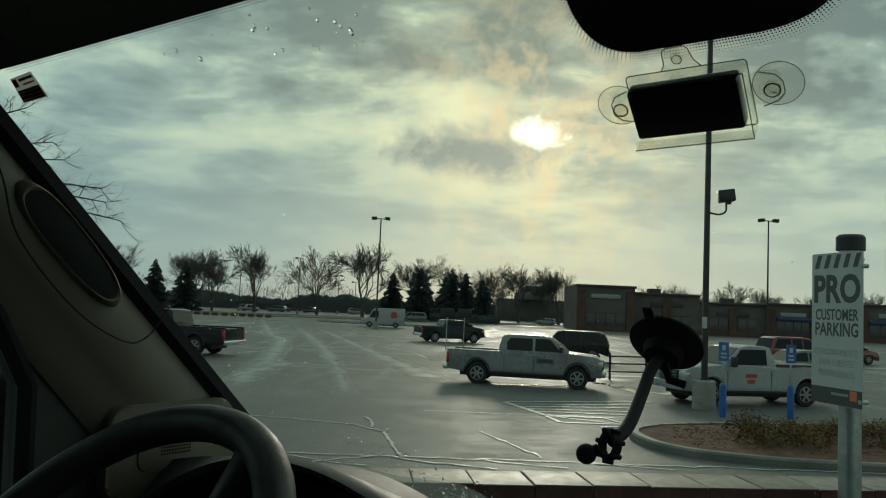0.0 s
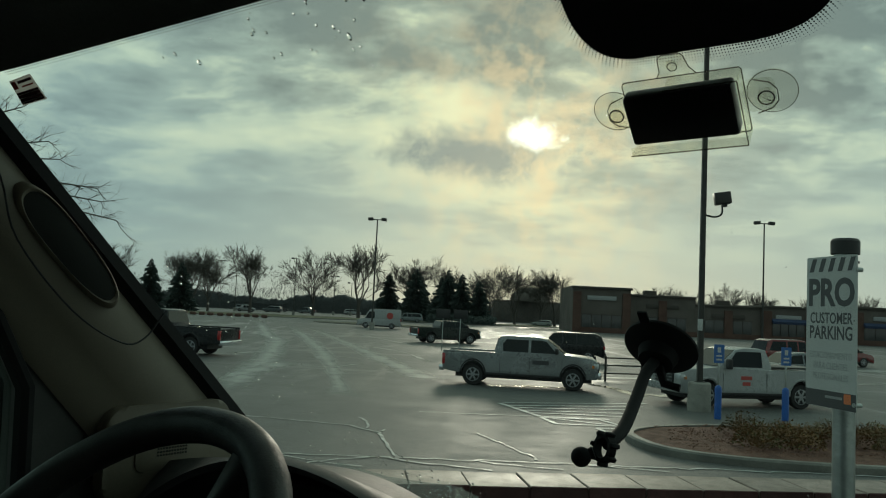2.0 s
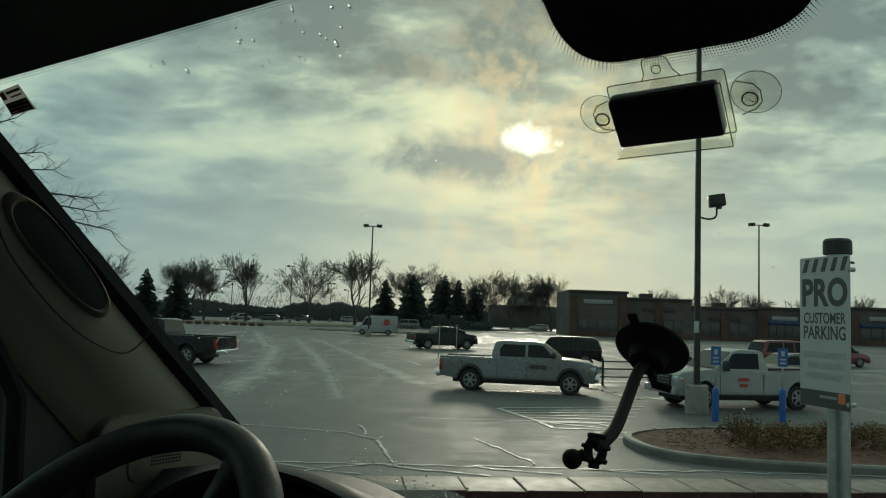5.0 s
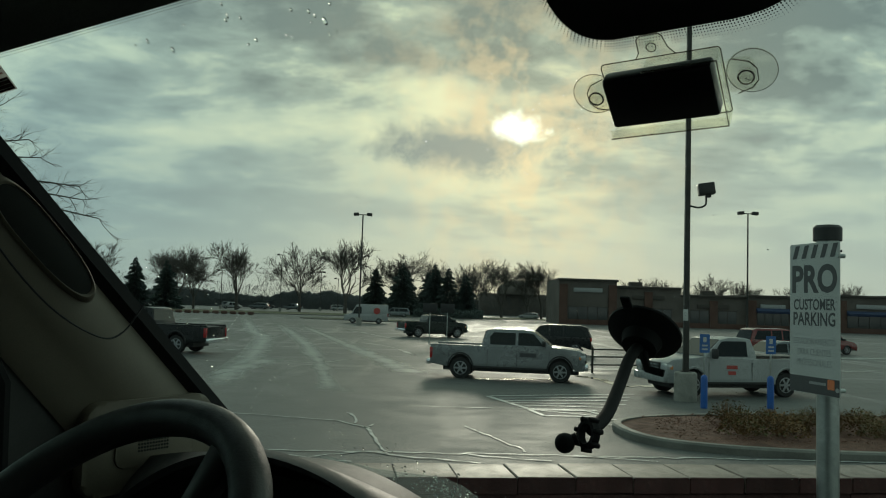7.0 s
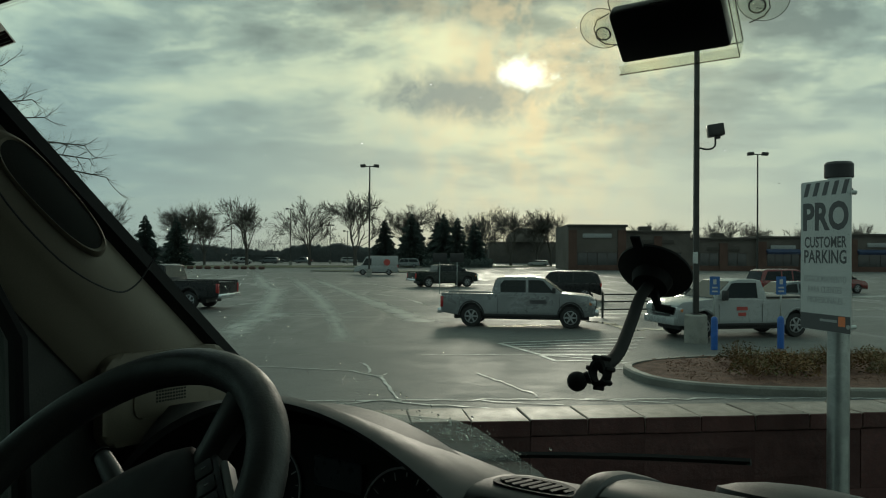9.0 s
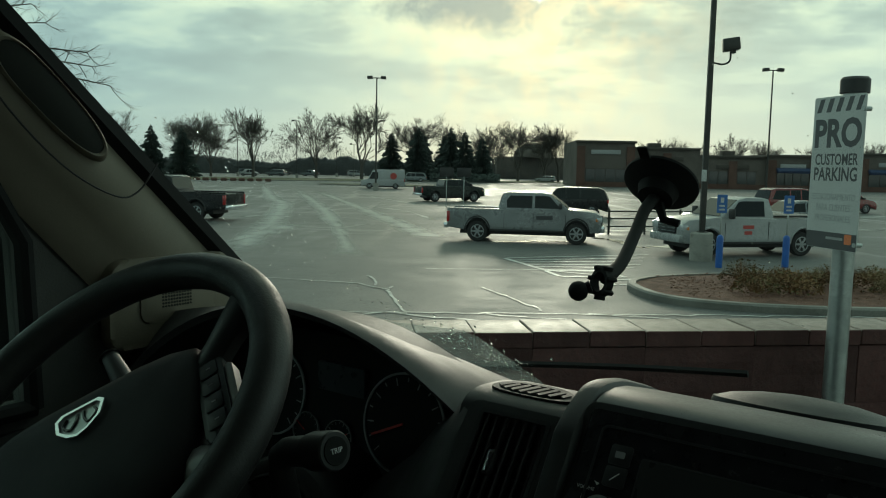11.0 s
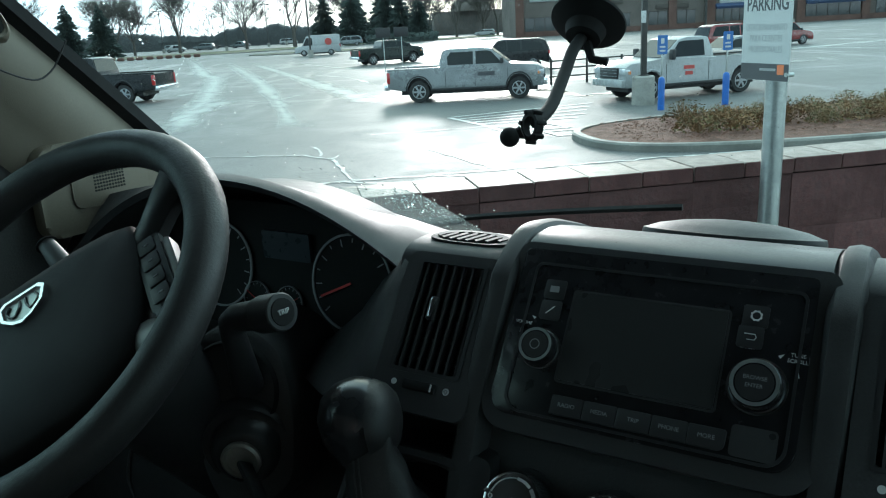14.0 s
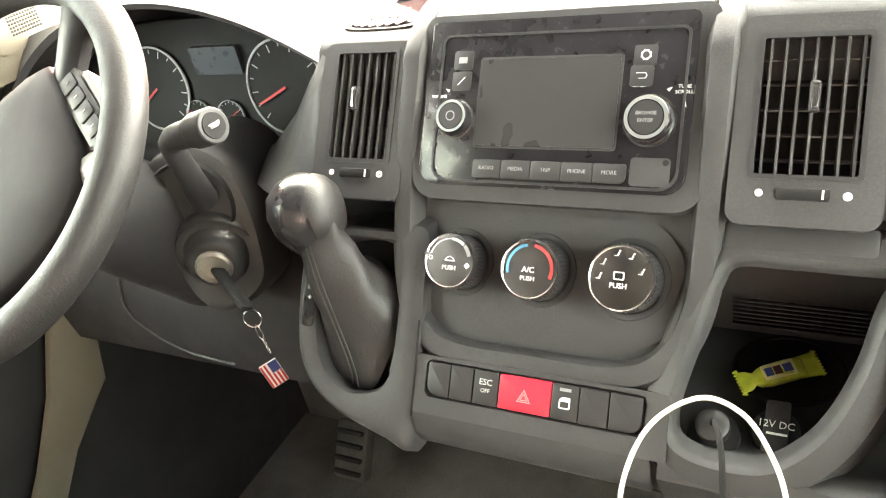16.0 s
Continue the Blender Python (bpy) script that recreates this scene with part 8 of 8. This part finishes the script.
# ---- things stuck to the windscreen ----
GN = Vector((0, -1, -1.03)).normalized()
mount = thing("suction_mount", "black suction cup phone mount on the windscreen", "phone mount", V)
cc = on_glass(-0.327, -0.028, 0.002)
part("suction_cup", lathe(B(), cc, GN, ((0, 0.044), (0.003, 0.0435), (0.008, 0.036), (0.013, 0.024), (0.020, 0.022), (0.026, 0.020), (0.028, 0.0)), 40), M_RUBBER, mount)
part("pull_tab", box(B(), on_glass(-0.334, 0.008, 0.006), (0.012, 0.018, 0.004), Matrix.Rotation(radians(-45), 3, "X"), 0.0015), M_RUBBER, mount)
part("lock_lever", tube(B(), [cc + GN * 0.022 + Vector(p) for p in ((0.004, 0.0, -0.008), (0.012, -0.006, -0.026), (0.030, -0.004, -0.030))], [0.006, 0.005, 0.0045], 8), M_RUBBER, mount)
neck = curve([cc + GN * 0.020, Vector((-0.327, 0.862, -0.060)), Vector((-0.322, 0.825, -0.083)), Vector((-0.3135, 0.770, -0.110)), Vector((-0.3125, 0.728, -0.1225))], 40)
part("gooseneck", tube(B(), neck, [0.0065 + 0.0004 * (i % 2) for i in range(len(neck))], 12), M_RUBBER, mount)
gx = Vector((-0.3105, 0.716, -0.1245))
ga = Vector((-0.50, -0.84, 0.18)).normalized()
bm = lathe(B(), gx - ga * 0.004, ga, ((0, 0.0098), (0.0, 0.0138), (0.008, 0.0138), (0.008, 0.0098), (0, 0.0098)), 20)
bmesh.ops.delete(bm, geom=[f for f in bm.faces if len(f.verts) > 4], context="FACES")
collar = part("collar_nut", bm, M_RUBBER, mount)
u1, u2, _ = axes(ga)
for k in range(7):
    a = 6.2832 * k / 7
    p = gx + (u1 * math.cos(a) + u2 * math.sin(a)) * 0.0150
    part("grip_lug", box(B(), p, (0.0045, 0.0045, 0.011), Matrix((u1 * math.cos(a) + u2 * math.sin(a), u2 * math.cos(a) - u1 * math.sin(a), ga)).transposed(), 0.001), M_RUBBER, collar)
bm = B()
bmesh.ops.create_uvsphere(bm, u_segments=20, v_segments=12, radius=0.0098, matrix=Matrix.Translation((-0.329, 0.704, -0.1335)))
cyl(bm, gx + (Vector((-0.329, 0.704, -0.1335)) - gx).normalized() * 0.011, (-0.327, 0.707, -0.1325), 0.006, 0.005, 10)
part("ball", bm, M_RUBBER, mount)

tag = thing("toll_tag", "black toll transponder in a clear suction-cup holder", "transponder", V)
hx = Vector((0.998, 0.05, 0.03)).normalized()
hu = Vector((0.12, -0.70, 0.70))
hn = hx.cross(hu).normalized()
hu = hn.cross(hx).normalized()
ho = on_glass(-0.228, 0.1985, 0.002)
H = Matrix(((hx.x, hu.x, hn.x, ho.x), (hx.y, hu.y, hn.y, ho.y), (hx.z, hu.z, hn.z, ho.z), (0, 0, 0, 1)))
HS = 0.92
hs = 1 if hn.y < 0 else -1
part("body", box(B(), H @ Vector((-0.002, 0.0005, 0.016 * hs)), (0.104, 0.054, 0.020), H.to_3x3(), 0.004, 2), M_PLATEBK, tag, "black transponder body")
back = part("holder_back", slab(B(), rounded(-0.058, -0.037, 0.056, 0.034, 0.004), H @ Matrix.Translation((0, 0, 0.003 * hs)), 0.0016 * hs), M_CLEAR, tag, "clear plastic holder")
for c, s in (((-0.0005, -0.035, 0.016), (0.113, 0.002, 0.026)), ((0.056, -0.002, 0.016), (0.002, 0.068, 0.026)), ((0.022, 0.032, 0.016), (0.068, 0.002, 0.026)), ((0, -0.031, 0.0285), (0.113, 0.009, 0.0018))):
    part("holder_side", box(B(), H @ Vector((c[0], c[1], c[2] * hs)), s, H.to_3x3(), 0.0006, 1), M_CLEAR, tag)
tabp = [(-0.022, 0.034), (-0.018, 0.040), (-0.0175, 0.054), (-0.013, 0.0575), (0.003, 0.0575), (0.007, 0.054), (0.010, 0.042), (0.016, 0.034)]
part("hang_tab", slab(B(), tabp, H @ Matrix.Translation((0, 0, 0.003 * hs)), 0.0016 * hs), M_CLEAR, tag)
part("keyhole_rim", lathe(B(), H @ Vector((-0.005, 0.046, 0.0030 * hs)), hn * hs, ((0, 0.0055), (0.0022, 0.0055), (0.0022, 0.0046), (0, 0.0046)), 24), M_CLEAR, tag)
for x, y in ((-0.066, 0.002), (0.073, 0.004)):
    e = -1 if x < 0 else 1
    part("ear", slab(B(), rounded(min(x - 0.010, x + 0.010) - (0.0 if e < 0 else 0.008), y - 0.017, max(x - 0.010, x + 0.010) + (0.008 if e < 0 else 0.0), y + 0.017, 0.007), H @ Matrix.Translation((0, 0, 0.006 * hs)), 0.0016 * hs), M_CLEAR, tag)
    sc = part("suction_cup", lathe(B(), H @ Vector((x + e * 0.006, y, 0.001 * hs)), hn * hs, ((0, 0.0225), (0.0012, 0.0220), (0.0035, 0.013), (0.005, 0.008), (0.009, 0.0065), (0.010, 0.0)), 32), M_CLEAR, tag, "clear suction cup")
    part("cup_stud", lathe(B(), H @ Vector((x + e * 0.002, y, 0.008 * hs)), hn * hs, ((0, 0.0075), (0.003, 0.0075), (0.0045, 0.0055), (0.0045, 0.0)), 20), M_CLEAR, sc)

def edge_line(pts, z, r=0.0006):
    part("moulded_edge", tube(B(), [H @ Vector((x, y, z * hs)) for x, y in pts], r, 6), M_CLEAR_EDGE, tag)


edge_line(rounded(-0.058, -0.037, 0.056, 0.034, 0.004)[::3] + [(-0.058, -0.033)], 0.003)
edge_line(tabp, 0.0035)
edge_line([(0.0045 * math.cos(a) - 0.005, 0.0045 * math.sin(a) + 0.044) for a in (6.2832 * i / 20 for i in range(21))], 0.0035, 0.0005)
edge_line(((-0.058, -0.036), (0.056, -0.036), (0.056, 0.032)), 0.029, 0.0007)
edge_line(((-0.012, 0.033), (0.056, 0.033)), 0.029, 0.0007)
for x, e in ((-0.066, -1), (0.073, 1)):
    edge_line([(x + e * 0.006 + 0.0222 * math.cos(a), 0.003 + 0.0222 * math.sin(a)) for a in (6.2832 * i / 32 for i in range(33))], 0.0015, 0.0004)
    edge_line([(x + e * 0.002 + 0.0070 * math.cos(a), 0.003 + 0.0070 * math.sin(a)) for a in (6.2832 * i / 20 for i in range(21))], 0.0125, 0.0008)
    edge_line([(x - e * 0.008, 0.021), (x + e * 0.006, 0.016), (x + e * 0.0115, 0.008), (x + e * 0.0115, -0.004), (x + e * 0.005, -0.011), (x - e * 0.008, -0.015)], 0.0078, 0.0006)
tag.matrix_basis = V @ Matrix.Translation(ho) @ Matrix.Scale(HS, 4) @ Matrix.Translation(-ho)

sticker = thing("service_sticker", "small white service sticker with dark print", "sticker", V)


def on_sticker(u, v, off):
    """The sticker's own square, on the upper corner of the glass."""
    a, b, c, d = Vector((-0.938, 0.245)), Vector((-0.908, 0.2525)), Vector((-0.9095, 0.229)), Vector((-0.9435, 0.222))
    p = a.lerp(b, u).lerp(d.lerp(c, u), v)
    return on_glass(p.x, p.y, off)


for nm, u0, v0, u1_, v1, o, mm in (("paper", 0, 0, 1, 1, 0.0040, M_STICKER), ("print_block", 0.04, 0.50, 0.96, 0.96, 0.0046, M_STICKER2), ("print_bar", 0.32, 0.10, 0.95, 0.20, 0.0046, M_STICKER2), ("print_bar", 0.40, 0.30, 0.9, 0.36, 0.0046, M_REDINK), ("print_spot", 0.04, 0.06, 0.24, 0.36, 0.0046, M_REDINK)):
    bm = B()
    bm.faces.new([bm.verts.new(on_sticker(u, v, o)) for u, v in ((u0, v0), (u1_, v0), (u1_, v1), (u0, v1))])
    part(nm, bm, mm, sticker, smooth=False)
bm = B()
for k in range(3):
    v = 0.58 + 0.14 * k
    bm.faces.new([bm.verts.new(on_sticker(u, w, 0.0049)) for u, w in ((0.08, v), (0.9, v), (0.9, v + 0.025), (0.08, v + 0.025))])
part("print_line", bm, M_STICKER, sticker, smooth=False)

# film of water where the wiper does not reach
glass_patch("wet_film", [(-0.895, -0.262), (-0.828, -0.283), (-0.725, -0.290), (-0.700, -0.305), (-0.672, -0.345), (-0.642, -0.392), (-0.635, -0.41), (-0.80, -0.41), (-0.93, -0.41), (-0.93, -0.30)], screen, M_FILM, -0.006)
# rain drops on the outer face of the glass
bm = B()
rd = random.Random(77)


def drop(x, z, r):
    m = Matrix.Translation(on_glass(x, z, -0.006)) @ Matrix.Rotation(radians(-46), 4, "X") @ Matrix.Diagonal((r * rd.uniform(0.7, 1.1), r * rd.uniform(0.8, 1.8), r * 0.55, 1))
    bmesh.ops.create_icosphere(bm, subdivisions=2, radius=1, matrix=m)


for _ in range(34):
    drop(rd.uniform(-0.76, -0.50), rd.uniform(0.255, 0.30), rd.uniform(0.0009, 0.0028))
for _ in range(120):
    u, v = rd.random(), rd.random()
    drop(-0.90 + 0.26 * u + rd.gauss(0, 0.03), -0.205 - 0.175 * u + rd.gauss(0, 0.018), rd.uniform(0.0007, 0.0027) * (0.5 + 0.6 * u))
for _ in range(150):
    u = rd.random()
    drop(-0.745 + 0.085 * u + rd.gauss(0, 0.016), -0.296 - 0.085 * u + rd.gauss(0, 0.010), rd.uniform(0.0008, 0.0026))
for _ in range(70):
    drop(rd.uniform(-0.96, -0.84), rd.uniform(-0.22, 0.05), rd.uniform(0.0006, 0.0016))
for _ in range(45):
    drop(rd.uniform(-0.8, 0.1), rd.uniform(-0.25, 0.25), rd.uniform(0.0004, 0.0010))
tagged(part("rain_drops", bm, M_WATER, None, world=V), "rain drops on the windscreen", "rain drops", kind="stuff")
post = thing("yellow_post", "yellow guard post on the apron", "bollard", V @ Matrix.Translation((-4.3, 2.1, VAN_GROUND - 2.8)))
part("tube", lathe(B(), (0, 0, 0), (0, 0, 1), ((0, 0.08), (1.75, 0.08), (1.83, 0.05), (1.85, 0)), 16), M_YELLOW, post)
